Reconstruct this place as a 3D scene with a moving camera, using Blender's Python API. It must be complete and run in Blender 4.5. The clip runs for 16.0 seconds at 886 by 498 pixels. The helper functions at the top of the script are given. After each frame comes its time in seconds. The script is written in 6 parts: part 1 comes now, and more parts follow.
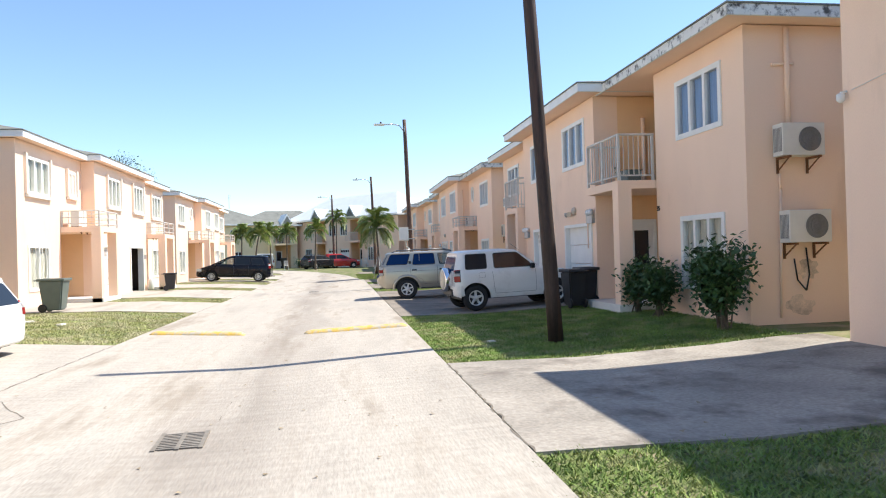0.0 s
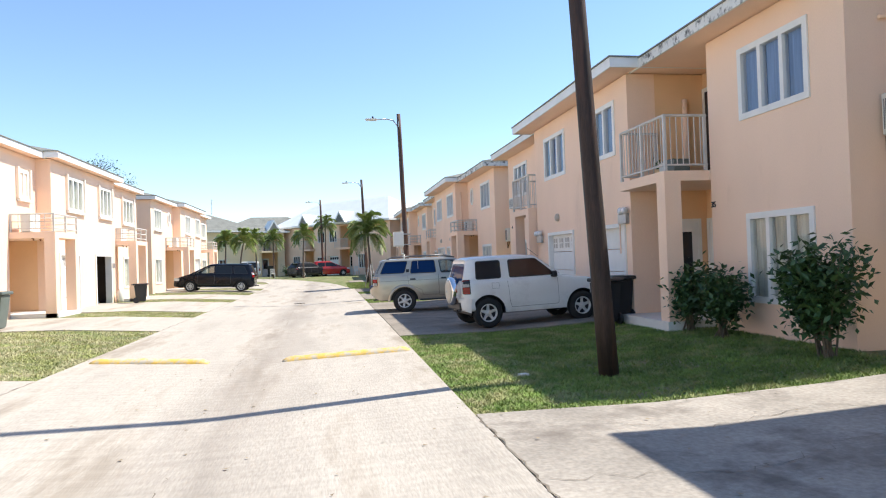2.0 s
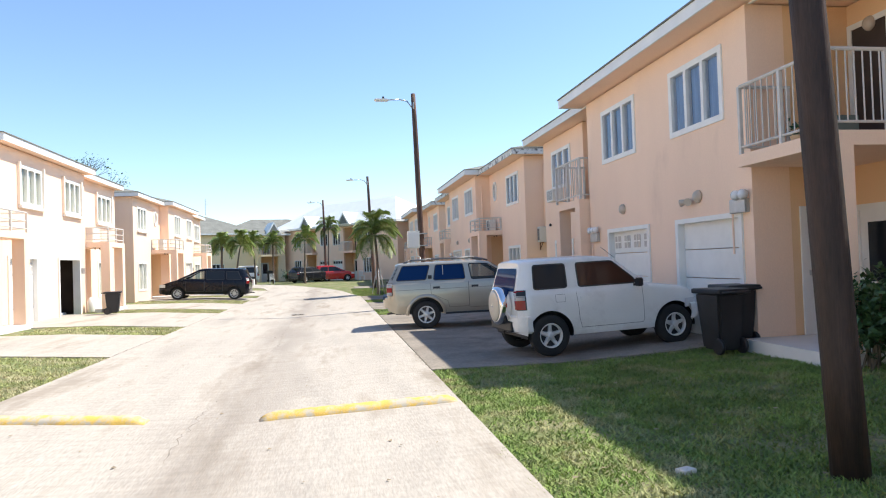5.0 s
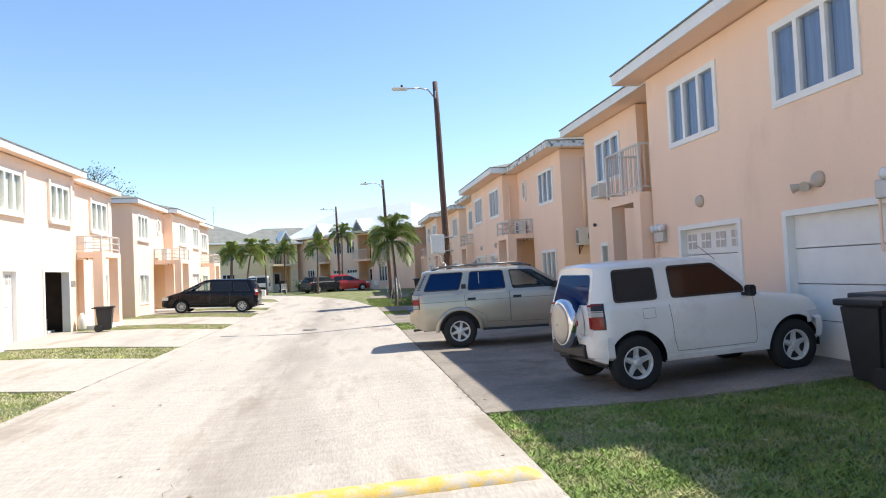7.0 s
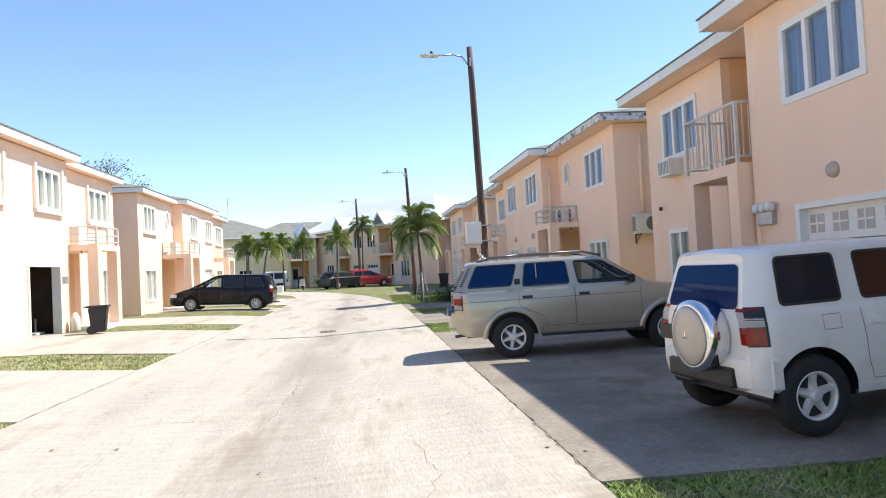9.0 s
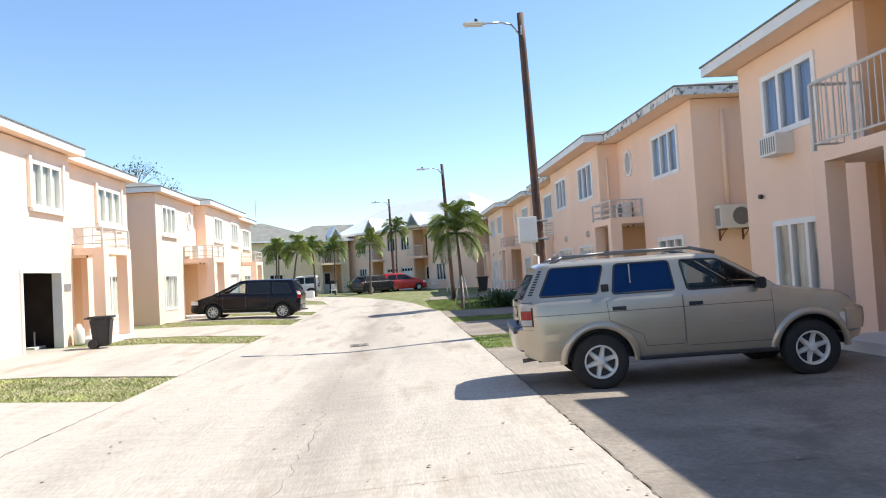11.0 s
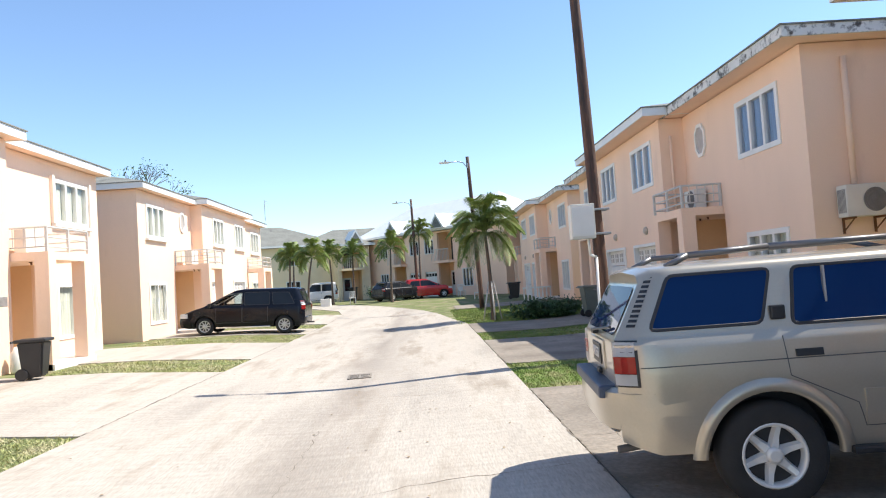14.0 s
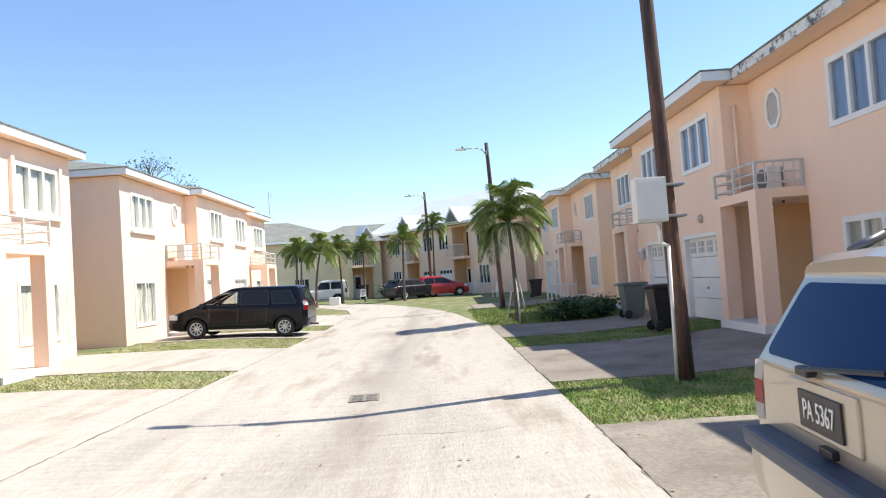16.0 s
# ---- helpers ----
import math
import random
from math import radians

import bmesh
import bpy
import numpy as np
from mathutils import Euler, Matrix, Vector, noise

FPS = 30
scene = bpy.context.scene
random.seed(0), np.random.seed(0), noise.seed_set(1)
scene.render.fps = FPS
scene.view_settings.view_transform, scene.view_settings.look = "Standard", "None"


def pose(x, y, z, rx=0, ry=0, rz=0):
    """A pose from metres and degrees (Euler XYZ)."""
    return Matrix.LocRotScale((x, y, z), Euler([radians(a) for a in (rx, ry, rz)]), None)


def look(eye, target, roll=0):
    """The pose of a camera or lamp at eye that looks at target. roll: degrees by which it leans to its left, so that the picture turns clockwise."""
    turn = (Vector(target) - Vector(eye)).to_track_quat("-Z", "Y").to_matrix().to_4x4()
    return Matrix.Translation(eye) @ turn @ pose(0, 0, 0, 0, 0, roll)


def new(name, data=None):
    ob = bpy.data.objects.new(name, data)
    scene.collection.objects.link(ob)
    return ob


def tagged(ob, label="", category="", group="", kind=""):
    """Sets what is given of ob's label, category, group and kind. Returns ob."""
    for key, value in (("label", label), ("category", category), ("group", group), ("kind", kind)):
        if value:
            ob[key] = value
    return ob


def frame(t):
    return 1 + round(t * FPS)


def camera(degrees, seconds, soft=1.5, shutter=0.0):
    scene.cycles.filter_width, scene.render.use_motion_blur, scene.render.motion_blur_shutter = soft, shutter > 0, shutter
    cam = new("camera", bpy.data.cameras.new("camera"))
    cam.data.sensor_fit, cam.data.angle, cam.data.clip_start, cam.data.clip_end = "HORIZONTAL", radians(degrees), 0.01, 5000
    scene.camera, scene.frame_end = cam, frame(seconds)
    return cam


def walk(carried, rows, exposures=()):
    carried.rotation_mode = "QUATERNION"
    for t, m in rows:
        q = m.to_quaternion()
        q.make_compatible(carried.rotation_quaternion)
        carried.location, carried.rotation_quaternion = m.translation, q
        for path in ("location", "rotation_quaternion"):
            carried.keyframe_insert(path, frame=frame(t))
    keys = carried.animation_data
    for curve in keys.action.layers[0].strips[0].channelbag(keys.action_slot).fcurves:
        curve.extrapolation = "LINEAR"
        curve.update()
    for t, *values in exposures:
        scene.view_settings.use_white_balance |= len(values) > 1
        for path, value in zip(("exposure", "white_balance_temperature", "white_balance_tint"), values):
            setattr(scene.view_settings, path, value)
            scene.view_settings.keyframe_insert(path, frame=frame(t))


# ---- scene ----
cam = camera(66.0, 16.0, soft=1.1)
PATH = [
    (0, (-0.137, 0.477, 1.7), (0.162, 2.454, 1.71), -1.6),
    (0.5, (-0.151, 1.249, 1.685), (0.157, 3.225, 1.698), -1.6),
    (1, (-0.122, 1.985, 1.701), (0.192, 3.96, 1.722), -1.7),
    (1.5, (-0.088, 2.739, 1.691), (0.234, 4.713, 1.714), -1.8),
    (2, (-0.086, 3.43, 1.712), (0.243, 5.403, 1.741), -1.9),
    (2.5, (-0.03, 4.169, 1.685), (0.302, 6.141, 1.725), -2.0),
    (3, (-0.044, 4.91, 1.71), (0.295, 6.88, 1.744), -2.0),
    (3.5, (-0.038, 5.63, 1.71), (0.3, 7.601, 1.75), -2.1),
    (4, (-0.079, 6.346, 1.724), (0.256, 8.317, 1.765), -2.0),
    (6.5, (-0.096, 10.055, 1.692), (0.193, 12.033, 1.737), -2.5),
    (7, (-0.137, 10.704, 1.713), (0.146, 12.682, 1.779), -2.7),
    (7.5, (-0.098, 11.451, 1.707), (0.184, 13.43, 1.783), -2.7),
    (8, (-0.191, 12.165, 1.701), (0.083, 14.144, 1.782), -2.7),
    (8.5, (-0.228, 12.934, 1.698), (0.025, 14.916, 1.772), -2.8),
    (9, (-0.242, 13.688, 1.675), (-0.015, 15.675, 1.73), -2.9),
    (9.5, (-0.249, 14.409, 1.716), (-0.046, 16.398, 1.767), -3.1),
    (10, (-0.299, 15.145, 1.685), (-0.115, 17.135, 1.743), -3.2),
    (12.5, (-0.342, 18.65, 1.722), (-0.277, 20.647, 1.8), -3.6),
    (13, (-0.202, 19.357, 1.718), (-0.143, 21.354, 1.801), -3.7),
    (13.5, (-0.149, 20.087, 1.749), (-0.092, 22.084, 1.833), -3.8),
    (14, (-0.02, 20.864, 1.748), (0.034, 22.862, 1.836), -3.8),
    (14.5, (-0.035, 21.658, 1.743), (0.013, 23.656, 1.82), -3.8),
    (15, (-0.019, 22.365, 1.78), (0.009, 24.363, 1.867), -3.8),
    (15.5, (0.007, 23.094, 1.777), (0.019, 25.093, 1.858), -3.9),
    (16, (-0.168, 23.693, 1.736), (-0.151, 25.691, 1.819), -3.9),
]
EXPO = 0.67
walk(cam, [(t, look(eye, target, roll)) for t, eye, target, roll in PATH], [(0.0, EXPO), (16.0, EXPO)])

# ---- world, sun ----
SUN_ELEV = 53.8
TO_SUN = Vector((0.987 * math.cos(radians(SUN_ELEV)), 0.163 * math.cos(radians(SUN_ELEV)), math.sin(radians(SUN_ELEV))))
world = bpy.data.worlds.new("sky_world")
world.use_nodes = True
scene.world = world
wn = world.node_tree.nodes
wl = world.node_tree.links
sky = wn.new("ShaderNodeTexSky")
sky.sky_type = "NISHITA"
sky.sun_disc = False
sky.sun_elevation = radians(SUN_ELEV)
sky.sun_rotation = math.atan2(TO_SUN.x, TO_SUN.y)
sky.air_density, sky.dust_density, sky.ozone_density = 1.0, 0.05, 4.0
bg = wn["Background"]
bg.inputs["Strength"].default_value = 0.15
wl.new(sky.outputs["Color"], bg.inputs["Color"])
sun = new("sun", bpy.data.lights.new("sun", "SUN"))
sun.data.energy, sun.data.angle, sun.data.color = 4.7, radians(0.55), (1.0, 0.945, 0.85)
sun.rotation_euler = TO_SUN.to_track_quat("Z", "Y").to_euler()


# ---- materials ----
def mat(name, color, rough=0.8, metal=0.0, var=0.12, scale=1.5, grain=0.0, grain_scale=60.0, bump=0.0, coat=0.0,
        stain=None, stain_at=0.62, stain_scale=0.7, stretch=(1, 1, 1), spec=0.5):
    """Procedural surface: base colour varied at two scales, optional stains of another colour, fine relief."""
    m = bpy.data.materials.new(name)
    m.use_nodes = True
    n, l = m.node_tree.nodes, m.node_tree.links
    b = n["Principled BSDF"]
    b.inputs["Roughness"].default_value, b.inputs["Metallic"].default_value = rough, metal
    b.inputs["Coat Weight"].default_value = coat
    b.inputs["Specular IOR Level"].default_value = spec
    tc = n.new("ShaderNodeTexCoord")
    mp = n.new("ShaderNodeMapping")
    mp.inputs["Scale"].default_value = stretch
    l.new(tc.outputs["Object"], mp.inputs["Vector"])
    big = n.new("ShaderNodeTexNoise")
    big.inputs["Scale"].default_value, big.inputs["Detail"].default_value = scale, 6
    fine = n.new("ShaderNodeTexNoise")
    fine.inputs["Scale"].default_value, fine.inputs["Detail"].default_value = grain_scale, 4
    for t in (big, fine):
        l.new(mp.outputs["Vector"], t.inputs["Vector"])
    ramp = n.new("ShaderNodeMapRange")
    ramp.inputs["From Min"].default_value, ramp.inputs["From Max"].default_value = 0.3, 0.7
    ramp.inputs["To Min"].default_value, ramp.inputs["To Max"].default_value = 1 - var, 1 + var
    l.new(big.outputs["Fac"], ramp.inputs["Value"])
    r2 = n.new("ShaderNodeMapRange")
    r2.inputs["From Min"].default_value, r2.inputs["From Max"].default_value = 0.3, 0.7
    r2.inputs["To Min"].default_value, r2.inputs["To Max"].default_value = 1 - grain, 1 + grain
    l.new(fine.outputs["Fac"], r2.inputs["Value"])
    mul = n.new("ShaderNodeMath")
    mul.operation = "MULTIPLY"
    l.new(ramp.outputs["Result"], mul.inputs[0])
    l.new(r2.outputs["Result"], mul.inputs[1])
    sc = n.new("ShaderNodeVectorMath")
    sc.operation = "SCALE"
    sc.inputs[0].default_value = color[:3]
    l.new(mul.outputs["Value"], sc.inputs["Scale"])
    out = sc.outputs["Vector"]
    if stain:
        s = n.new("ShaderNodeTexNoise")
        s.inputs["Scale"].default_value, s.inputs["Detail"].default_value, s.inputs["Roughness"].default_value = stain_scale, 8, 0.65
        l.new(mp.outputs["Vector"], s.inputs["Vector"])
        sr = n.new("ShaderNodeMapRange")
        sr.inputs["From Min"].default_value, sr.inputs["From Max"].default_value = stain_at - 0.06, stain_at + 0.08
        l.new(s.outputs["Fac"], sr.inputs["Value"])
        mx = n.new("ShaderNodeMix")
        mx.data_type = "RGBA"
        l.new(sr.outputs["Result"], mx.inputs["Factor"])
        l.new(out, mx.inputs["A"])
        mx.inputs["B"].default_value = (*stain[:3], 1)
        out = mx.outputs["Result"]
    l.new(out, b.inputs["Base Color"])
    if bump:
        bp = n.new("ShaderNodeBump")
        bp.inputs["Strength"].default_value, bp.inputs["Distance"].default_value = bump, 0.01
        l.new(fine.outputs["Fac"], bp.inputs["Height"])
        l.new(bp.outputs["Normal"], b.inputs["Normal"])
    return m


def glass(name, tint=(0.75, 0.82, 0.88), clear=0.6, rough=0.02, body=(0.02, 0.03, 0.05), ior=1.6):
    """Window glass: a dark or tinted pane that mirrors more at a slant and lets part of the light through."""
    m = bpy.data.materials.new(name)
    m.use_nodes = True
    n, l = m.node_tree.nodes, m.node_tree.links
    for x in list(n):
        if x.type == "BSDF_PRINCIPLED":
            n.remove(x)
    out = [x for x in n if x.type == "OUTPUT_MATERIAL"][0]
    tr, df, gl = n.new("ShaderNodeBsdfTransparent"), n.new("ShaderNodeBsdfDiffuse"), n.new("ShaderNodeBsdfGlossy")
    tr.inputs["Color"].default_value = (*tint, 1)
    df.inputs["Color"].default_value = (*body, 1)
    gl.inputs["Roughness"].default_value = rough
    m1, m2, fr = n.new("ShaderNodeMixShader"), n.new("ShaderNodeMixShader"), n.new("ShaderNodeFresnel")
    fr.inputs["IOR"].default_value = ior
    m1.inputs["Fac"].default_value = clear
    l.new(df.outputs[0], m1.inputs[1])
    l.new(tr.outputs[0], m1.inputs[2])
    l.new(fr.outputs[0], m2.inputs["Fac"])
    l.new(m1.outputs[0], m2.inputs[1])
    l.new(gl.outputs[0], m2.inputs[2])
    l.new(m2.outputs[0], out.inputs["Surface"])
    return m


M_WALL = mat("peach_render", (0.93, 0.675, 0.50), 0.9, var=0.05, scale=0.6, grain=0.03, grain_scale=90, bump=0.35, stain=(0.84, 0.60, 0.44), stain_at=0.66, stain_scale=1.1, stretch=(1, 1, 0.35))
M_PORCH = mat("orange_render", (0.84, 0.56, 0.32), 0.9, var=0.05, scale=0.8, grain=0.03, grain_scale=90, bump=0.25)
M_SURROUND = mat("pale_peach_render", (0.86, 0.74, 0.62), 0.9, var=0.05, scale=0.8)
M_TRIM = mat("white_trim", (0.82, 0.80, 0.75), 0.5, var=0.04, scale=3)
M_FASCIA = mat("weathered_fascia", (0.74, 0.72, 0.67), 0.7, var=0.08, scale=2, stain=(0.09, 0.08, 0.07), stain_at=0.56, stain_scale=5.5, bump=0.3)
M_FASCIA_WORN = mat("worn_white_fascia", (0.78, 0.77, 0.73), 0.65, var=0.06, scale=2, stain=(0.16, 0.14, 0.12), stain_at=0.68, stain_scale=2.5, bump=0.2)
M_FASCIA_CLEAN = mat("clean_fascia", (0.8, 0.79, 0.76), 0.6, var=0.05, scale=2, stain=(0.4, 0.37, 0.33), stain_at=0.7, stain_scale=1.5)
M_ROOF = mat("grey_shingle", (0.22, 0.22, 0.195), 0.98, spec=0.1, var=0.15, scale=1.2, grain=0.25, grain_scale=25, bump=0.6, stain=(0.08, 0.08, 0.08), stain_at=0.66)
M_ROOF_WHITE = mat("white_sheet_roof", (0.7, 0.72, 0.72), 0.5, var=0.05, scale=1)
M_CONC = mat("road_concrete", (0.46, 0.415, 0.355), 0.92, var=0.2, scale=0.5, grain=0.13, grain_scale=24, bump=0.4, stain=(0.335, 0.29, 0.235), stain_at=0.565, stain_scale=0.5, stretch=(2.0, 0.35, 1), spec=0.2)


def grime(m, x_mid, half, colour):
    """Dirt washed into the dip of the road, and the faint cross lines left by the broom."""
    n, l = m.node_tree.nodes, m.node_tree.links
    b = n["Principled BSDF"]
    src = b.inputs["Base Color"].links[0].from_socket
    tc, sp = n.new("ShaderNodeTexCoord"), n.new("ShaderNodeSeparateXYZ")
    l.new(tc.outputs["Object"], sp.inputs["Vector"])
    mp = n.new("ShaderNodeMapping")
    mp.inputs["Scale"].default_value = (1.2, 0.22, 1)
    l.new(tc.outputs["Object"], mp.inputs["Vector"])
    nz = n.new("ShaderNodeTexNoise")
    nz.inputs["Scale"].default_value, nz.inputs["Detail"].default_value = 1.1, 7
    l.new(mp.outputs["Vector"], nz.inputs["Vector"])

    def op(kind, a, c):
        q = n.new("ShaderNodeMath")
        q.operation = kind
        for i, v in enumerate((a, c)):
            if v is None:
                continue
            if isinstance(v, (int, float)):
                q.inputs[i].default_value = v
            else:
                l.new(v, q.inputs[i])
        return q.outputs[0]
    wob = op("MULTIPLY", op("SUBTRACT", nz.outputs["Fac"], 0.5), 2.2)
    dist = op("ABSOLUTE", op("SUBTRACT", op("ADD", sp.outputs["X"], wob), x_mid), None)
    band = n.new("ShaderNodeMapRange")
    band.inputs["From Min"].default_value, band.inputs["From Max"].default_value = half, 0.0
    band.inputs["To Max"].default_value = 0.62
    l.new(dist, band.inputs["Value"])
    mx = n.new("ShaderNodeMix")
    mx.data_type = "RGBA"
    l.new(op("MULTIPLY", band.outputs["Result"], op("MULTIPLY", nz.outputs["Fac"], 1.7)), mx.inputs["Factor"])
    l.new(src, mx.inputs["A"])
    mx.inputs["B"].default_value = (*colour, 1)
    lines = n.new("ShaderNodeTexNoise")
    lines.inputs["Scale"].default_value, lines.inputs["Detail"].default_value = 5.0, 5
    mp2 = n.new("ShaderNodeMapping")
    mp2.inputs["Scale"].default_value = (0.25, 2.2, 1)
    l.new(tc.outputs["Object"], mp2.inputs["Vector"])
    l.new(mp2.outputs["Vector"], lines.inputs["Vector"])
    lr = n.new("ShaderNodeMapRange")
    lr.inputs["From Min"].default_value, lr.inputs["From Max"].default_value = 0.3, 0.7
    lr.inputs["To Min"].default_value, lr.inputs["To Max"].default_value = 0.93, 1.07
    l.new(lines.outputs["Fac"], lr.inputs["Value"])
    sc = n.new("ShaderNodeVectorMath")
    sc.operation = "SCALE"
    l.new(mx.outputs["Result"], sc.inputs[0])
    l.new(lr.outputs["Result"], sc.inputs["Scale"])
    l.new(sc.outputs["Vector"], b.inputs["Base Color"])


grime(M_CONC, -1.3, 0.95, (0.25, 0.215, 0.18))
M_DRIVE_PALE = mat("pale_drive_concrete", (0.35, 0.315, 0.27), 0.95, spec=0.2, var=0.22, scale=0.7, grain=0.16, grain_scale=22, bump=0.5, stain=(0.19, 0.165, 0.14), stain_at=0.57, stain_scale=0.9)
M_DRIVE = mat("drive_concrete", (0.27, 0.235, 0.195), 0.95, spec=0.2, var=0.22, scale=0.7, grain=0.16, grain_scale=22, bump=0.5, stain=(0.19, 0.16, 0.13), stain_at=0.57, stain_scale=0.9)
M_EARTH = mat("lawn_soil", (0.14, 0.165, 0.055), 1.0, var=0.25, scale=1.2, grain=0.35, grain_scale=30, bump=0.8, stain=(0.28, 0.24, 0.14), stain_at=0.55, stain_scale=1.1)
M_GRASS = mat("grass_blades", (0.18, 0.255, 0.055), 0.8, var=0.35, scale=1.3, grain=0.35, grain_scale=18, stain=(0.33, 0.33, 0.13), stain_at=0.56, stain_scale=1.9)
M_GRASS_MID = mat("half_dry_grass_blades", (0.21, 0.30, 0.07), 0.85, var=0.3, scale=1.5, grain=0.35, grain_scale=18, stain=(0.42, 0.40, 0.19), stain_at=0.53, stain_scale=1.8)
M_GRASS_DRY = mat("dry_grass_blades", (0.36, 0.38, 0.14), 0.85, var=0.3, scale=1.5, grain=0.35, grain_scale=18, stain=(0.52, 0.47, 0.28), stain_at=0.50, stain_scale=1.6)
M_WOODPOLE = mat("creosote_pole", (0.12, 0.062, 0.042), 0.75, var=0.35, scale=2.5, grain=0.3, grain_scale=14, bump=0.6, stretch=(6, 6, 0.6), stain=(0.045, 0.03, 0.025), stain_at=0.55, stain_scale=0.9)
M_GALV = mat("galvanised_steel", (0.45, 0.46, 0.46), 0.45, metal=0.7, var=0.1, scale=6)
M_RAIL = mat("rail_paint", (0.62, 0.58, 0.53), 0.5, var=0.08, scale=5)
M_YELLOW = mat("yellow_kerb_paint", (0.70, 0.46, 0.10), 0.75, var=0.1, scale=4, grain=0.1, bump=0.3, stain=(0.50, 0.45, 0.36), stain_at=0.50, stain_scale=5.5)
M_IRON = mat("cast_iron", (0.10, 0.095, 0.09), 0.7, metal=0.4, var=0.2, scale=9)
M_BLACKPL = mat("black_plastic", (0.018, 0.018, 0.02), 0.45, var=0.15, scale=4)
M_GREYPL = mat("green_grey_plastic", (0.13, 0.155, 0.135), 0.5, var=0.08, scale=4)
# One dark brown stands for the shade inside openings.
M_DARK = mat("void_shade", (0.055, 0.038, 0.03), 0.9, var=0.2, scale=2)
M_TYRE = mat("tyre_rubber", (0.02, 0.02, 0.02), 0.85, var=0.15, scale=8, bump=0.2)
M_ALLOY = mat("alloy_rim", (0.68, 0.68, 0.66), 0.4, metal=0.3, var=0.08, scale=8)
M_CHROME = mat("chrome_plate", (0.75, 0.75, 0.76), 0.12, metal=1.0, var=0.03, scale=8)
M_CREAM = mat("ac_casing", (0.72, 0.69, 0.62), 0.5, var=0.05, scale=4)
M_GRILLE = mat("fan_grille", (0.22, 0.21, 0.20), 0.5, var=0.1, scale=9)
# Curtain blue also carries the sky mirrored in the panes.
M_CURTAIN = mat("sky_tinted_curtain", (0.30, 0.39, 0.54), 0.9, var=0.15, scale=2, stretch=(8, 8, 0.4))
M_CURTAIN_L = mat("light_curtain", (0.62, 0.62, 0.52), 0.9, var=0.2, scale=2, stretch=(8, 8, 0.4))
M_PANE = glass("window_glass", tint=(0.93, 0.96, 1.0), clear=0.96, ior=1.5)
M_PANE_D = glass("dark_glass", clear=0.0, body=(0.02, 0.022, 0.025))
M_FROST = mat("frosted_pane", (0.46, 0.42, 0.38), 0.35, var=0.12, scale=5)
M_BLUEG = glass("blue_tinted_glass", clear=0.0, body=(0.004, 0.026, 0.10), ior=1.2)
M_BROWNG = glass("brown_tinted_glass", clear=0.0, body=(0.055, 0.025, 0.018))
M_CARG = glass("smoked_car_glass", clear=0.0, body=(0.018, 0.022, 0.028), ior=1.42)
M_CLEARG = glass("clear_car_glass", clear=0.0, body=(0.10, 0.14, 0.19), ior=1.42)
M_RED = mat("red_lens", (0.5, 0.02, 0.02), 0.15, var=0.05, scale=9, coat=0.5)
M_AMBER = mat("amber_lens", (0.8, 0.25, 0.03), 0.2, var=0.05, scale=9)
M_LENS = mat("clear_lens", (0.7, 0.7, 0.7), 0.15, var=0.05, scale=9, coat=0.5)


# ---- mesh helpers ----
def part(name, bm, material, parent=None, label="", smooth=False, kind="", category="", out=None):
    me = bpy.data.meshes.new(name)
    bmesh.ops.recalc_face_normals(bm, faces=bm.faces[:])
    if out is not None:
        bm.normal_update()
        turn = [f for f in bm.faces if f.normal.dot(Vector(out)) < 0]
        bmesh.ops.reverse_faces(bm, faces=turn)
    if smooth:
        for f in bm.faces:
            f.smooth = True
    bm.to_mesh(me)
    bm.free()
    for x in (material if isinstance(material, (list, tuple)) else [material]):
        me.materials.append(x)
    ob = new(name, me)
    if parent:
        ob.parent = parent
    return tagged(ob, label, category, "", kind)


def thing(name, label, category, at=(0, 0, 0), rz=0.0, group=""):
    e = new(name)
    e.matrix_basis = pose(at[0], at[1], at[2], 0, 0, rz)
    return tagged(e, label, category, group)


def bx(bm, x0, y0, z0, x1, y1, z1, mi=0):
    """An axis-aligned box added to bm."""
    x0, x1 = min(x0, x1), max(x0, x1)
    y0, y1 = min(y0, y1), max(y0, y1)
    z0, z1 = min(z0, z1), max(z0, z1)
    v = [bm.verts.new((x, y, z)) for x in (x0, x1) for y in (y0, y1) for z in (z0, z1)]
    for f in ((0, 1, 3, 2), (4, 6, 7, 5), (0, 4, 5, 1), (2, 3, 7, 6), (0, 2, 6, 4), (1, 5, 7, 3)):
        bm.faces.new([v[i] for i in f]).material_index = mi
    return v


def box_bm(*a, bevel=0.0):
    bm = bmesh.new()
    bx(bm, *a)
    if bevel:
        bmesh.ops.bevel(bm, geom=bm.edges[:], offset=bevel, segments=2, affect="EDGES", profile=0.6)
    return bm


def tube(bm, p0, p1, r0, r1=None, n=8, cap=True):
    """A tapered round bar from p0 to p1."""
    r1 = r0 if r1 is None else r1
    p0, p1 = Vector(p0), Vector(p1)
    q = (p1 - p0).to_track_quat("Z", "Y")
    rings = []
    for p, r in ((p0, r0), (p1, r1)):
        rings.append([bm.verts.new(p + q @ Vector((r * math.cos(2 * math.pi * i / n), r * math.sin(2 * math.pi * i / n), 0))) for i in range(n)])
    for i in range(n):
        f = bm.faces.new((rings[0][i], rings[0][(i + 1) % n], rings[1][(i + 1) % n], rings[1][i]))
        f.smooth = n > 6
    if cap:
        bm.faces.new(rings[0][::-1])
        bm.faces.new(rings[1])


def pipe(bm, pts, r, n=8):
    for a, b in zip(pts[:-1], pts[1:]):
        tube(bm, a, b, r, r, n)


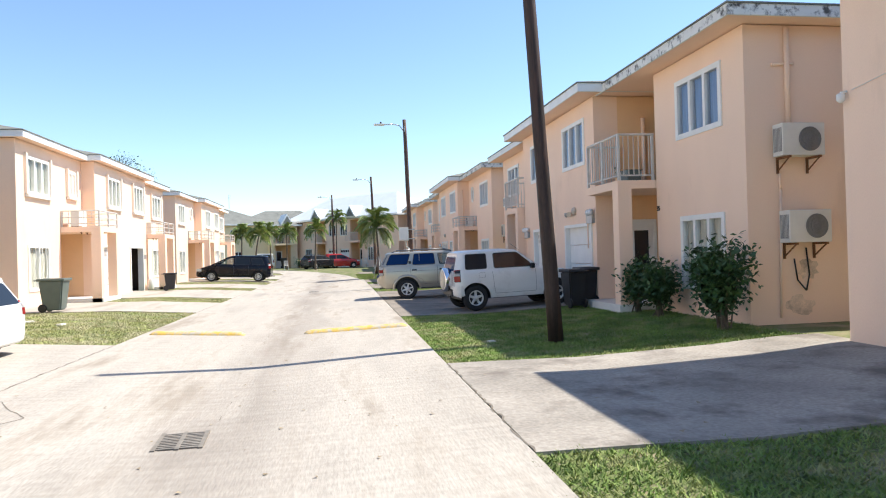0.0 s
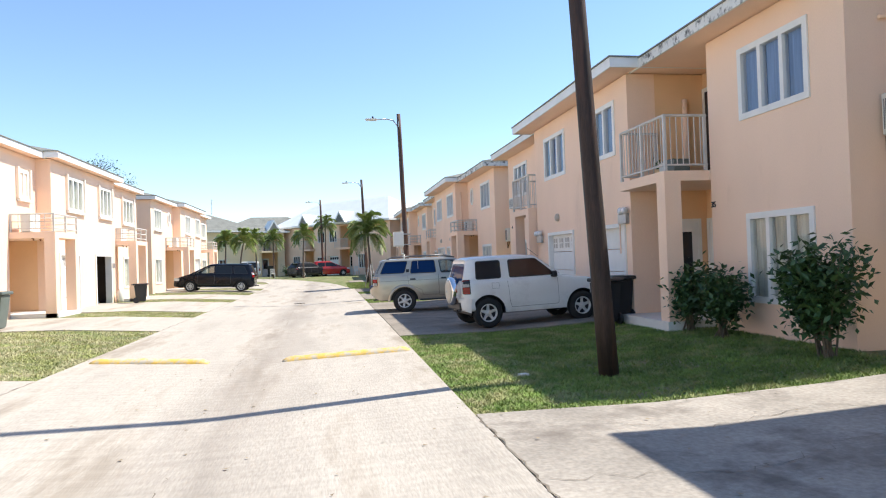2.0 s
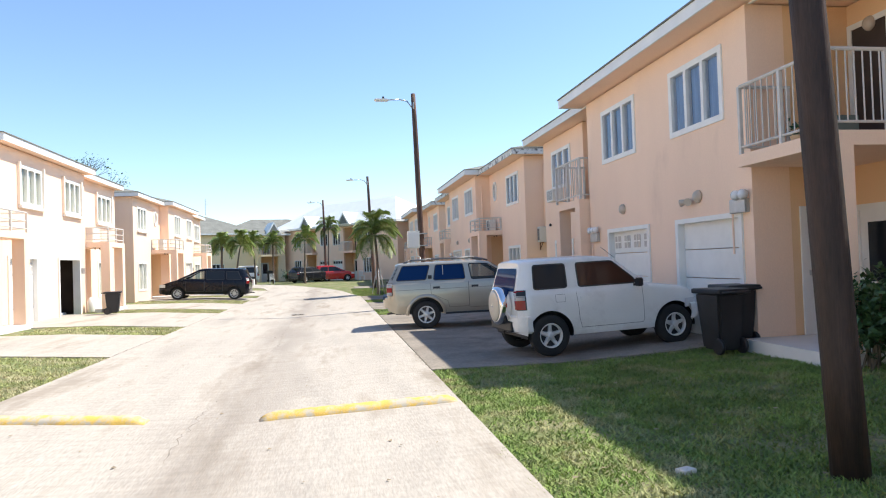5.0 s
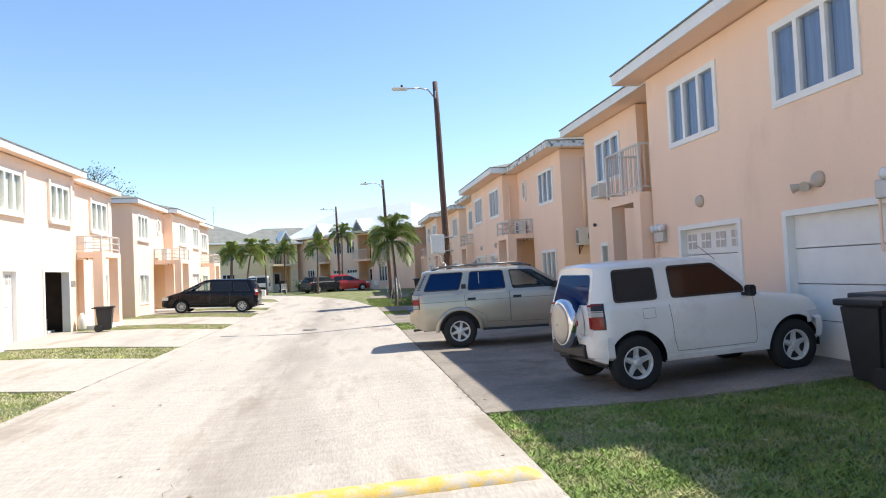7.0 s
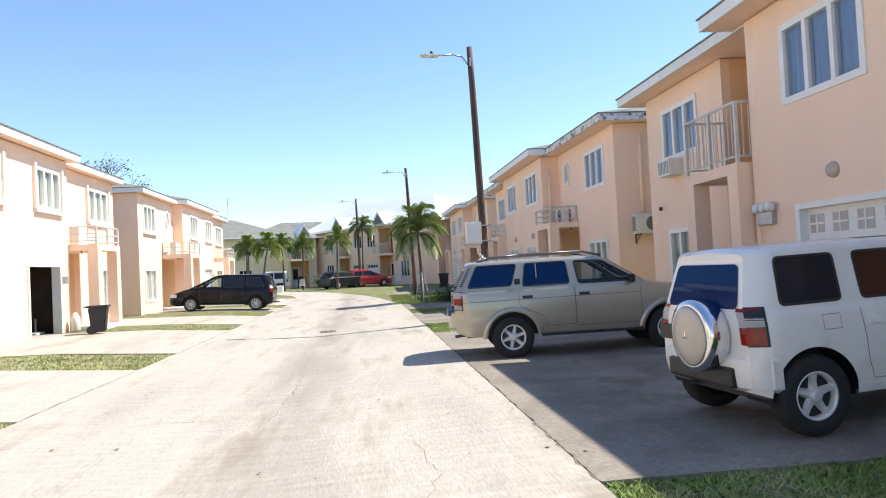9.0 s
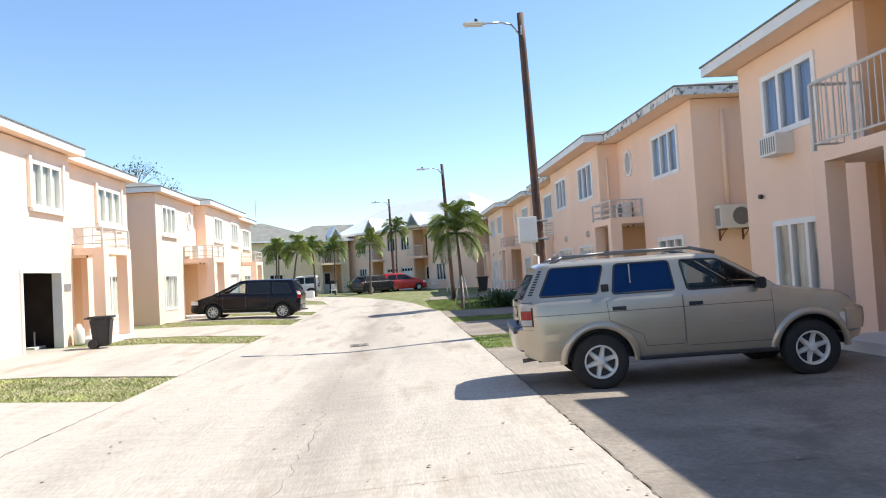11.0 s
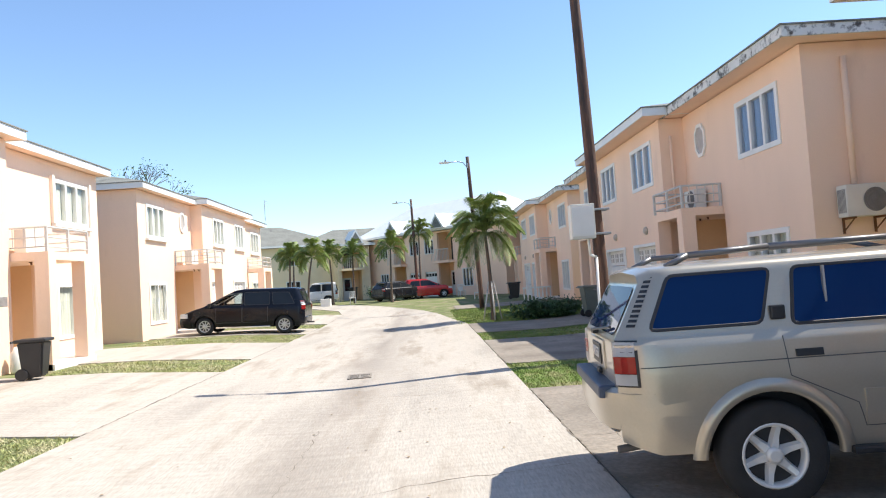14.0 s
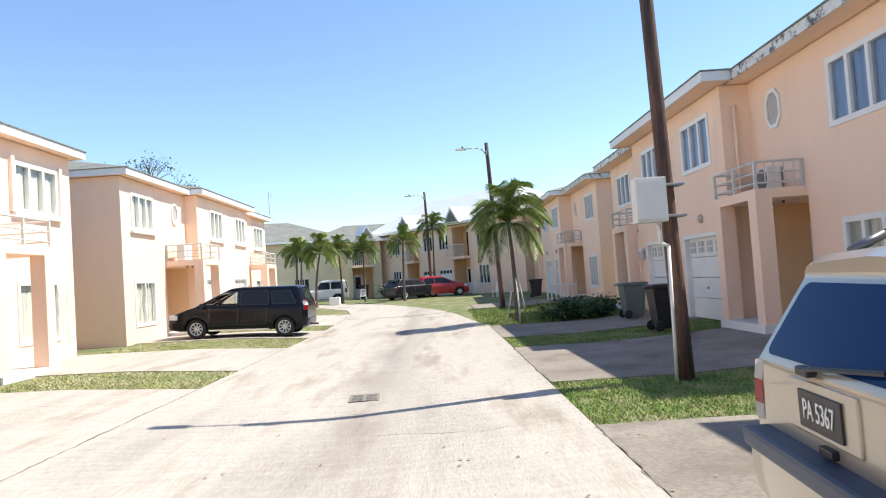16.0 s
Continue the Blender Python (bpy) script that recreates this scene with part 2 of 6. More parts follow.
def lathe(bm, profile, n=20, axis="Z", at=(0, 0, 0), cap=True):
    """A turned form from (radius, height) pairs about an axis through at."""
    rings = []
    for r, h in profile:
        ring = []
        for i in range(n):
            a = 2 * math.pi * i / n
            c, s = r * math.cos(a), r * math.sin(a)
            p = {"Z": (c, s, h), "Y": (c, h, s), "X": (h, c, s)}[axis]
            ring.append(bm.verts.new((p[0] + at[0], p[1] + at[1], p[2] + at[2])))
        rings.append(ring)
    for a, b in zip(rings[:-1], rings[1:]):
        for i in range(n):
            f = bm.faces.new((a[i], a[(i + 1) % n], b[(i + 1) % n], b[i]))
            f.smooth = True
    if cap:
        bm.faces.new(rings[0][::-1])
        bm.faces.new(rings[-1])


# ---- ground ----
ROAD_L, ROAD_R = -4.6, 1.4
GX = [-400.0, -30.0, -10.0, -7.0, -4.6, -1.6, 1.4, 2.2, 3.5, 5.5, 7.0, 30.0, 400.0]
GZ = [0.2, 0.2, 0.2, 0.15, 0.0, -0.10, 0.0, 0.0, -0.01, 0.07, 0.17, 0.2, 0.2]


def gz(x, y=0.0):
    """Height of the ground: the road dips to its middle, the yards rise to the houses."""
    z = float(np.interp(x, GX, GZ))
    k = min(1.0, max(0.0, (y - 50.0) / 22.0))
    return z * (1 - k) + 0.35 * k


def sheet(name, poly_rows, lift, material, label="", kind="structure", category="", wob=0.0, skirt=0.12):
    """A slab laid over the ground: rows of (y, x_from, x_to), cut across at the ground's own bends."""
    bm = bmesh.new()
    n = 15
    rows_v = []
    for y, xa, xb in poly_rows:
        row = []
        for i in range(n + 1):
            x = xa + (xb - xa) * i / n
            row.append(bm.verts.new((x, y, gz(x, y) + lift)))
        rows_v.append(row)
    for a, b in zip(rows_v[:-1], rows_v[1:]):
        for i in range(n):
            bm.faces.new((a[i], a[i + 1], b[i + 1], b[i]))
    rim = [e for e in bm.edges if len(e.link_faces) == 1]
    ext = bmesh.ops.extrude_edge_only(bm, edges=rim)
    for v in ext["geom"]:
        if isinstance(v, bmesh.types.BMVert):
            v.co.z -= skirt
    return part(name, bm, material, None, label, kind=kind, category=category)


def build_ground():
    bm = bmesh.new()
    xs = [-1500.0, -400.0, -100.0] + GX[1:-1] + [100.0, 400.0, 1500.0]
    ys = [-1500.0, -300.0, -60.0, 0.0, 30.0, 50.0, 54.0, 58.0, 62.0, 66.0, 72.0, 100.0, 300.0, 1500.0]
    g = [[bm.verts.new((x, y, gz(x, y))) for x in xs] for y in ys]
    for j in range(len(ys) - 1):
        for i in range(len(xs) - 1):
            bm.faces.new((g[j][i], g[j][i + 1], g[j + 1][i + 1], g[j + 1][i]))
    part("ground", bm, M_EARTH, None, "lawn soil with thin dry grass between the driveways", kind="structure")
    rows = [(y, ROAD_L, ROAD_R) for y in (-40, -10, 0, 10, 20, 30, 40, 47)]
    rows += [(50, ROAD_L, 1.0), (54, ROAD_L, 0.5), (58, ROAD_L - 0.1, -0.3), (62, ROAD_L - 0.8, -1.6), (66, -7.5, -3.4), (70, -14.0, -6.0), (73, -30.0, -9.5), (76, -60.0, -15.0), (79, -60.0, -30.0)]
    sheet("road", rows, 0.035, M_CONC, "pale worn concrete road with cracks and tyre stains")


build_ground()
SLABS_R = [(-6.5, -1.0), (5.95, 10.65), (18.65, 31.15), (34.2, 39.35), (42.0, 46.3), (56.5, 60.0)]
SLABS_L = [(-6.0, -1.0), (2.0, 14.9), (22.75, 27.25), (29.9, 36.1), (38.55, 43.2), (46.6, 49.6), (52.0, 58.5)]
for a, b in SLABS_R:
    sheet("driveway", [(a, ROAD_R + 0.02, 7.6), (b, ROAD_R + 0.02, 7.6)], 0.03, M_DRIVE_PALE if a < 10 else M_DRIVE, "stained concrete driveway slab in front of a garage")
for a, b in SLABS_L:
    sheet("driveway", [(a, -12.0, ROAD_L - 0.02), (b, -12.0, ROAD_L - 0.02)], 0.03, M_CONC, "sunlit concrete driveway slab in front of a garage")


# ---- houses ----
def wall_panel(bm, axis, at, thick, u0, u1, z0, z1, holes=()):
    """A wall across axis ('x' or 'y') at its outer face, with rectangular openings (ua, ub, za, zb) cut through."""
    us = sorted({u0, u1, *[h[0] for h in holes], *[h[1] for h in holes]})
    zs = sorted({z0, z1, *[h[2] for h in holes], *[h[3] for h in holes]})
    zs = [z for z in zs if z0 - 1e-6 <= z <= z1 + 1e-6]
    nu, nz = len(us) - 1, len(zs) - 1

    def full(i, k):
        if not (0 <= i < nu and 0 <= k < nz):
            return False
        mu, mz = (us[i] + us[i + 1]) / 2, (zs[k] + zs[k + 1]) / 2
        return not any(h[0] < mu < h[1] and h[2] < mz < h[3] for h in holes)
    made = {}

    def v(i, k, d):
        if (i, k, d) not in made:
            p = (at + d * thick, us[i], zs[k]) if axis == "x" else (us[i], at + d * thick, zs[k])
            made[i, k, d] = bm.verts.new(p)
        return made[i, k, d]
    for i in range(nu):
        for k in range(nz):
            if not full(i, k):
                continue
            for d in (0, 1):
                bm.faces.new((v(i, k, d), v(i + 1, k, d), v(i + 1, k + 1, d), v(i, k + 1, d)))
            if not full(i - 1, k):
                bm.faces.new((v(i, k, 0), v(i, k, 1), v(i, k + 1, 1), v(i, k + 1, 0)))
            if not full(i + 1, k):
                bm.faces.new((v(i + 1, k, 0), v(i + 1, k, 1), v(i + 1, k + 1, 1), v(i + 1, k + 1, 0)))
            if not full(i, k - 1):
                bm.faces.new((v(i, k, 0), v(i + 1, k, 0), v(i + 1, k, 1), v(i, k, 1)))
            if not full(i, k + 1):
                bm.faces.new((v(i, k + 1, 0), v(i + 1, k + 1, 0), v(i + 1, k + 1, 1), v(i, k + 1, 1)))


def window(parent, x, s, u0, u1, z0, z1, panes=3, curtain=None, label="", sill=False, fr=0.06, surround=True):
    """A casement window in a wall across x; s = +1 where the street lies at smaller x."""
    w = tagged(new("window"), label or "white-framed casement window with %d tall panes" % panes)
    w.parent = parent
    d = s
    bm = bmesh.new()
    o0, o1 = x - 0.03 * d, x + 0.09 * d
    step = (u1 - u0) / panes
    cuts = [(u0 + step * i + (fr if i == 0 else 0.045), u0 + step * (i + 1) - (fr if i == panes - 1 else 0.045), z0 + fr, z1 - fr) for i in range(panes)]
    wall_panel(bm, "x", o0, o1 - o0, u0 - 0.05, u1 + 0.05, z0 - 0.05, z1 + 0.05, cuts)
    part("window_frame", bm, M_TRIM, w)
    for i in range(panes):
        bm = bmesh.new()
        xa, ua, ub = x + 0.03 * d, u0 + step * i + 0.02, u0 + step * (i + 1) - 0.02
        bm.faces.new([bm.verts.new(q) for q in ((xa, ua, z0 + 0.02), (xa, ub, z0 + 0.02), (xa, ub, z1 - 0.02), (xa, ua, z1 - 0.02))])
        p = part("pane", bm, M_PANE, w, out=(-d, 0, 0))
        p.visible_shadow = False
    bm = bmesh.new()
    n = 26
    vs = []
    for i in range(n + 1):
        u = u0 + (u1 - u0) * i / n
        off = 0.10 + 0.015 * math.sin(i * 1.9)
        vs.append((bm.verts.new((x + off * d, u, z0)), bm.verts.new((x + off * d, u, z1))))
    for a, b in zip(vs[:-1], vs[1:]):
        bm.faces.new((a[0], b[0], b[1], a[1]))
    part("curtain", bm, curtain or M_CURTAIN, w, "drawn pale curtain behind the glass")
    if sill:
        bm = box_bm(x - 0.12 * d, u0 - 0.15, z0 - 0.14, x - 0.0 * d, u1 + 0.15, z0 - 0.055)
        part("window_sill", bm, M_TRIM, w)
        for q in (u0 - 0.2, u1 + 0.055) if surround else ():
            part("surround", box_bm(x - 0.09 * d, q, z0 - 0.05, x - 0.002 * d, q + 0.12, z1 + 0.12), M_SURROUND, w, "raised pale side strip of the window")
    return w


def octagon(parent, x, s, u, z, w=0.62, h=0.86):
    ob = tagged(new("window"), "small white-framed octagonal window")
    ob.parent = parent
    ring = []
    for k, mi in ((1.0, 0), (0.8, 1)):
        ring.append([(u + k * w / 2 * a, z + k * h / 2 * b) for a, b in ((0.42, 1), (1, 0.5), (1, -0.5), (0.42, -1), (-0.42, -1), (-1, -0.5), (-1, 0.5), (-0.42, 1))])
    bm = bmesh.new()
    for xa in (x - 0.05 * s,):
        o = [bm.verts.new((xa, a, b)) for a, b in ring[0]]
        i_ = [bm.verts.new((xa, a, b)) for a, b in ring[1]]
        o2 = [bm.verts.new((x, a, b)) for a, b in ring[0]]
        i2 = [bm.verts.new((x, a, b)) for a, b in ring[1]]
        for k in range(8):
            j = (k + 1) % 8
            bm.faces.new((o[k], o[j], i_[j], i_[k]))
            bm.faces.new((o[k], o[j], o2[j], o2[k]))
            bm.faces.new((i_[k], i_[j], i2[j], i2[k]))
    part("window_frame", bm, M_TRIM, ob)
    bm = bmesh.new()
    bm.faces.new([bm.verts.new((x - 0.012 * s, a, b)) for a, b in ring[1]])
    part("pane", bm, M_FROST, ob, "frosted grey-beige pane", out=(-s, 0, 0))
    return ob


def garage_door(parent, x, s, u0, u1, z0, z1, open_=False, panels=4, panes=True):
    g = tagged(new("garage_door"), "open dark garage with clutter inside" if open_ else ("white sectional garage door with small panes in the top row" if panes else "worn white garage door of plain wide panels"))
    g.parent = parent
    bm = bmesh.new()
    wall_panel(bm, "x", x - 0.04 * s, 0.27 * s, u0 - 0.07, u1 + 0.07, z0, z1 + 0.06, [(u0 + 0.03, u1 - 0.03, z0, z1 - 0.03)])
    part("door_frame", bm, M_TRIM, g)
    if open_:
        # Dark-coloured walls paint in the unlit interior.
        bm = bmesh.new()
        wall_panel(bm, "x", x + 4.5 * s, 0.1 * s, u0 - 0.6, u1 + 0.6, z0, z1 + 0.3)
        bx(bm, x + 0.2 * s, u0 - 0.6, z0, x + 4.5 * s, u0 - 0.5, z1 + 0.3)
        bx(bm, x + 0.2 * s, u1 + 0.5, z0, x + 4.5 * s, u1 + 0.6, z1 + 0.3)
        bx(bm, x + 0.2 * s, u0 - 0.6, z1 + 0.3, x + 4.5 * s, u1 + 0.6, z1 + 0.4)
        part("garage_room", bm, M_DARK, g, "garage walls coloured dark for the unlit room")
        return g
    hgt = (z1 - z0) / panels
    for i in range(panels):
        bm = box_bm(x + 0.10 * s, u0 + 0.004, z0 + hgt * i + 0.006, x + 0.15 * s, u1 - 0.004, z0 + hgt * (i + 1) - 0.006, bevel=0.008)
        part("door_panel", bm, M_TRIM, g)
    k = 4 if panes else 0
    step = (u1 - u0) / max(1, k)
    for i in range(k):
        a, b = u0 + step * i + 0.1, u0 + step * (i + 1) - 0.1
        za, zb = z1 - hgt + 0.12, z1 - 0.13
        bm = bmesh.new()
        bx(bm, x + 0.092 * s, a, za, x + 0.099 * s, b, zb)
        part("pane", bm, M_FROST, g, "greyish translucent pane")
        bm = bmesh.new()
        bx(bm, x + 0.082 * s, (a + b) / 2 - 0.015, za, x + 0.091 * s, (a + b) / 2 + 0.015, zb)
        bx(bm, x + 0.083 * s, a, (za + zb) / 2 - 0.015, x + 0.0905 * s, b, (za + zb) / 2 + 0.015)
        part("glazing_bar", bm, M_TRIM, g)
    bm = bmesh.new()
    lathe(bm, [(0.035, 0), (0.03, -0.05 * s)], 10, "X", (x + 0.10 * s, (u0 + u1) / 2, z0 + hgt * 1.5))
    part("handle", bm, M_GALV, g)
    return g


def house_door(parent, axis, at, s, u0, u1, z0, z1, lab="white front door with a tall dark pane", dark=False):
    """A door whose face lies across axis; s is the way into the house."""
    d = tagged(new("door"), lab)
    d.parent = parent

    def b(bm, n0, n1, a, c, lo, hi):
        if axis == "x":
            bx(bm, at + n0 * s, a, lo, at + n1 * s, c, hi)
        else:
            bx(bm, a, at + n0 * s, lo, c, at + n1 * s, hi)
    bm = bmesh.new()
    b(bm, -0.03, 0.06, u0, u0 + 0.09, z0, z1)
    b(bm, -0.03, 0.06, u1 - 0.09, u1, z0, z1)
    b(bm, -0.03, 0.06, u0 + 0.09, u1 - 0.09, z1 - 0.09, z1)
    part("door_frame", bm, M_TRIM, d)
    bm = bmesh.new()
    b(bm, -0.012, 0.03, u0 + 0.09, u1 - 0.09, z0, z1 - 0.09)
    # Where dark, the leaf is coloured as the shade of an opening.
    part("door_leaf", bm, M_DARK if dark else M_TRIM, d)
    if not dark:
        bm = bmesh.new()
        m = (u0 + u1) / 2
        b(bm, -0.02, -0.0125, m - 0.2, m + 0.2, z0 + 0.85, z1 - 0.3)
        part("pane", bm, M_PANE_D, d)
        bm = bmesh.new()
        b(bm, -0.07, -0.013, u0 + 0.13, u0 + 0.18, z0 + 0.98, z0 + 1.06)
        part("door_handle", bm, M_GALV, d)
    return d


def railing(parent, x, xw, u0, u1, zf, top, s, bars=True, solid_mid=False):
    """Balcony railing: a front run at x and two short returns to the wall at xw."""
    r = tagged(new("railing"), "painted metal balcony railing")
    r.parent = parent
    bm = bmesh.new()
    for z, rr in ((top, 0.028), (zf + 0.12, 0.02)):
        pipe(bm, [(xw, u0, z), (x, u0, z), (x, u1, z), (xw, u1, z)], rr, 6)
    if not bars:
        pipe(bm, [(xw, u0, (zf + top) / 2 + 0.05), (x, u0, (zf + top) / 2 + 0.05), (x, u1, (zf + top) / 2 + 0.05), (xw, u1, (zf + top) / 2 + 0.05)], 0.018, 6)
    part("rail", bm, M_RAIL, r)
    posts = [(x, u0), (x, u1), (x, (u0 + u1) / 2), (xw - 0.04 * s, u0), (xw - 0.04 * s, u1)]
    for px, pu in posts:
        bm = box_bm(px - 0.028, pu - 0.028, zf - 0.16, px + 0.028, pu + 0.028, top)
        part("post", bm, M_RAIL, r)
    if bars:
        pts = [(x, u0 + (u1 - u0) * i / 14) for i in range(1, 14) if i != 7]
        pts += [(xw + (x - xw) * i / 7, u0) for i in range(1, 7)] + [(xw + (x - xw) * i / 7, u1) for i in range(1, 7)]
        for px, pu in pts:
            bm = bmesh.new()
            tube(bm, (px, pu, zf + 0.12), (px, pu, top), 0.011, n=5)
            part("bar", bm, M_RAIL, r)
    else:
        for i in range(0, 5):
            px = xw + (x - xw) * i / 5
            bm = bmesh.new()
            tube(bm, (px, u0, zf + 0.1), (px, u0, top), 0.012, n=5)
            part("bar", bm, M_RAIL, r)
    return r


def hip_roof(parent, x0, x1, y0, y1, z, fascia, slope=16.0, fh=0.24, name="roof"):
    """A hipped roof over a rectangle of eaves, with its fascia board and soffit."""
    x0, x1 = min(x0, x1), max(x0, x1)
    hw, hl = (x1 - x0) / 2, (y1 - y0) / 2
    t = math.tan(radians(slope))
    r = min(hw, hl)
    cx, cy = (x0 + x1) / 2, (y0 + y1) / 2
    zt = z + fh
    bm = bmesh.new()
    e = 0.03
    c = [bm.verts.new(p) for p in ((x0 - e, y0 - e, zt), (x1 + e, y0 - e, zt), (x1 + e, y1 + e, zt), (x0 - e, y1 + e, zt))]
    if hl >= hw:
        a, b = bm.verts.new((cx, y0 + r, zt + r * t)), bm.verts.new((cx, y1 - r, zt + r * t))
        fs = ((c[0], c[1], a), (c[1], c[2], b, a), (c[2], c[3], b), (c[3], c[0], a, b))
    else:
        a, b = bm.verts.new((x0 + r, cy, zt + r * t)), bm.verts.new((x1 - r, cy, zt + r * t))
        fs = ((c[0], c[1], b, a), (c[1], c[2], b), (c[2], c[3], a, b), (c[3], c[0], a))
    for f in fs:
        bm.faces.new(f)
    low = [bm.verts.new(v.co - Vector((0, 0, 0.03))) for v in c]
    for i in range(4):
        bm.faces.new((c[i], c[(i + 1) % 4], low[(i + 1) % 4], low[i]))
    bm.faces.new(low[::-1])
    part(name, bm, M_ROOF, parent, "low grey shingle hip roof")
    w = 0.035
    lab = "white fascia board with peeling dark stains" if fascia is M_FASCIA else "white fascia board"
    for q in ((x0, y0, x0 + w, y1), (x1 - w, y0, x1, y1), (x0 + w, y0, x1 - w, y0 + w), (x0 + w, y1 - w, x1 - w, y1)):
        part("fascia", box_bm(q[0], q[1], z, q[2], q[3], zt - 0.031), fascia, parent, lab)
    bm = box_bm(x0 + w, y0 + w, z + 0.02, x1 - w, y1 - w, z + 0.05)
    part("soffit", bm, M_WALL, parent)


ZB, ZT = 0.1, 5.8


def house(y0, s, xf, block, recess_s=True, recess_n=True, fasc_s=M_FASCIA, fasc_n=M_FASCIA, fasc_b=M_FASCIA_CLEAN, winu=((0.8, 2.55), (16.2, 17.95)),
          gar=((6.2, 8.3), (9.6, 11.7)), bwin=((6.6, 8.4), (10.1, 11.9)), length=18.9, bal_bars=True, bal_top=4.4, zf=3.3, open_garage=-1,
          sills=False, bal_w=0.95, small_win=False, depth=9.0, ov=0.6, surround=False, label="two-storey peach terraced duplex with white windows and garages", proj=0.68):
    """One two-storey duplex: end wings with windows, two entrance recesses with balconies, a garage block standing forward."""
    h = thing("house", label, "house", group="houses along the street")
    b0, b1 = block
    Y = lambda u: y0 + u
    X = lambda d: xf + s * d
    T = 0.2 * s
    ra, rb = b0 - 2.2, b1 + 2.1
    curtain = M_CURTAIN if not sills else M_CURTAIN_L
    # end and back walls
    for q in ((0.2, 0, depth, 0.2), (0.2, length - 0.2, depth, length), (depth - 0.2, 0.2, depth, length - 0.2)):
        part("wall", box_bm(X(q[0]), Y(q[1]), ZB, X(q[2]), Y(q[3]), ZT), M_WALL, h, "plain peach end or rear wall")
    # wings
    for wing, (ua, ub), rec, (w0, w1) in (("s", (0, ra), recess_s, winu[0]), ("n", (rb, length), recess_n, winu[1])):
        up = [(Y(w0), Y(w1), 4.1, 5.3)]
        lo = [(Y(w0) + (0.0), Y(w1) - 0.1, 0.8, 2.3)]
        if rec:
            lo += up
            bm = bmesh.new()
            wall_panel(bm, "x", X(0), T, Y(ua), Y(ub), ZB, ZT, lo)
        else:
            ea, eb = (ua, b0) if wing == "s" else (b1, ub)
            ra_, rb_ = (ub, b0) if wing == "s" else (b1, ua)
            bm = bmesh.new()
            wall_panel(bm, "x", X(0), T, Y(ea), Y(eb), ZB, ZT, lo + up + [(Y(ra_), Y(rb_), ZB, 3.0)])
        part("wall", bm, M_WALL, h)
        window(h, X(0), s, Y(w0), Y(w1), 4.1, 5.3, 3, curtain, sill=sills, surround=surround)
        window(h, X(0), s, Y(w0), Y(w1) - 0.1, 0.8, 2.3, 3 if not sills else 2, M_CURTAIN_L)
        if not rec and wing == "s":
            if small_win:
                window(h, X(-0.006), s, Y(b0 - 1.4), Y(b0 - 0.7), 4.3, 5.2, 2, curtain, sill=True)
            else:
                octagon(h, X(0), s, Y(b0 - 1.15), 4.93)
    # recesses: back wall, side wall of the wing, floor slab, columns, doors, railing
    for wing, (ua, ub), rec in (("s", (ra, b0), recess_s), ("n", (b1, rb), recess_n)):
        side = ua if wing == "s" else ub
        q = -0.2 if wing == "s" else 0.2
        part("wall", box_bm(X(1.2), Y(ua), ZB, X(1.4), Y(ub), ZT), M_PORCH, h, "orange-yellow porch back wall")
        part("wall", box_bm(X(0.2), Y(side), ZB, X(1.2), Y(side + q), ZT if rec else 3.1), M_PORCH, h, "orange-yellow porch side wall")
        o0, o1 = (ua + 0.06, ub - 0.05) if not sills else (ua + 0.02, ub - 0.02)
        oz = -bal_w
        bm = bmesh.new()
        bx(bm, X(oz), Y(o0), zf - 0.2, X(-0.003), Y(o1), zf)
        bx(bm, X(-0.003), Y(ua + 0.002), zf - 0.198, X(1.2), Y(ub - 0.002), zf - 0.002)
        part("balcony", bm, M_WALL, h, "projecting concrete balcony slab")
        top = bal_top
        railing(h, X(oz + 0.05), X(-0.0), Y(o0 + 0.04), Y(o1 - 0.04), zf, top, s, bal_bars)
        c0, c1 = (o0, o0 + 0.34), (o1 - 0.34, o1)
        for ca, cb in ((c0,) if wing == "s" and rec and s > 0 else (c0, c1)):
            bm = bmesh.new()
            bx(bm, X(oz), Y(ca), ZB, X(oz + 0.34), Y(cb), zf - 0.2)
            part("column", bm, M_WALL, h, "square peach porch column")
        bm = bmesh.new()
        bx(bm, X(oz - 0.05), Y(ua + 0.02), ZB, X(1.2), Y(ub - 0.02), 0.33)
        part("porch_floor", bm, M_TRIM, h, "white tiled porch step")
        da = ub - 0.92 if wing == "s" and s > 0 else ua + 0.25
        house_door(h, "x", X(1.2), s, Y(da), Y(da + 0.9), 0.33, 2.45)
        if s > 0 and rec:
            if wing == "s":
                house_door(h, "y", Y(b0), 1, X(0.15), X(1.03), 0.33, 2.45)
        if rec:
            house_door(h, "x", X(1.2), s, Y(da), Y(da + 0.9), zf, 5.45, "balcony door in a white frame, coloured as a shaded opening", dark=True)
    # garage block
    bm = bmesh.new()
    gh = [(Y(a), Y(b), ZB, 2.35) for a, b in gar]
    wall_panel(bm, "x", X(-proj), T, Y(b0), Y(b1), ZB, ZT, gh + [(Y(a), Y(b), 4.1, 5.32) for a, b in bwin])
    part("wall", bm, M_WALL, h)
    for q in (b0, b1 - 0.2):
        part("wall", box_bm(X(-proj + 0.2), Y(q), ZB, X(0.0), Y(q + 0.2), ZT), M_WALL, h, "side wall of the garage block")
        part("wall", box_bm(X(0.0), Y(q), ZB, X(1.2), Y(q + 0.2), ZT), M_PORCH, h, "orange-yellow porch side wall")
    for i, (a, b) in enumerate(bwin):
        window(h, X(-proj), s, Y(a), Y(b), 4.1, 5.32, 3, curtain, sill=sills, surround=surround)
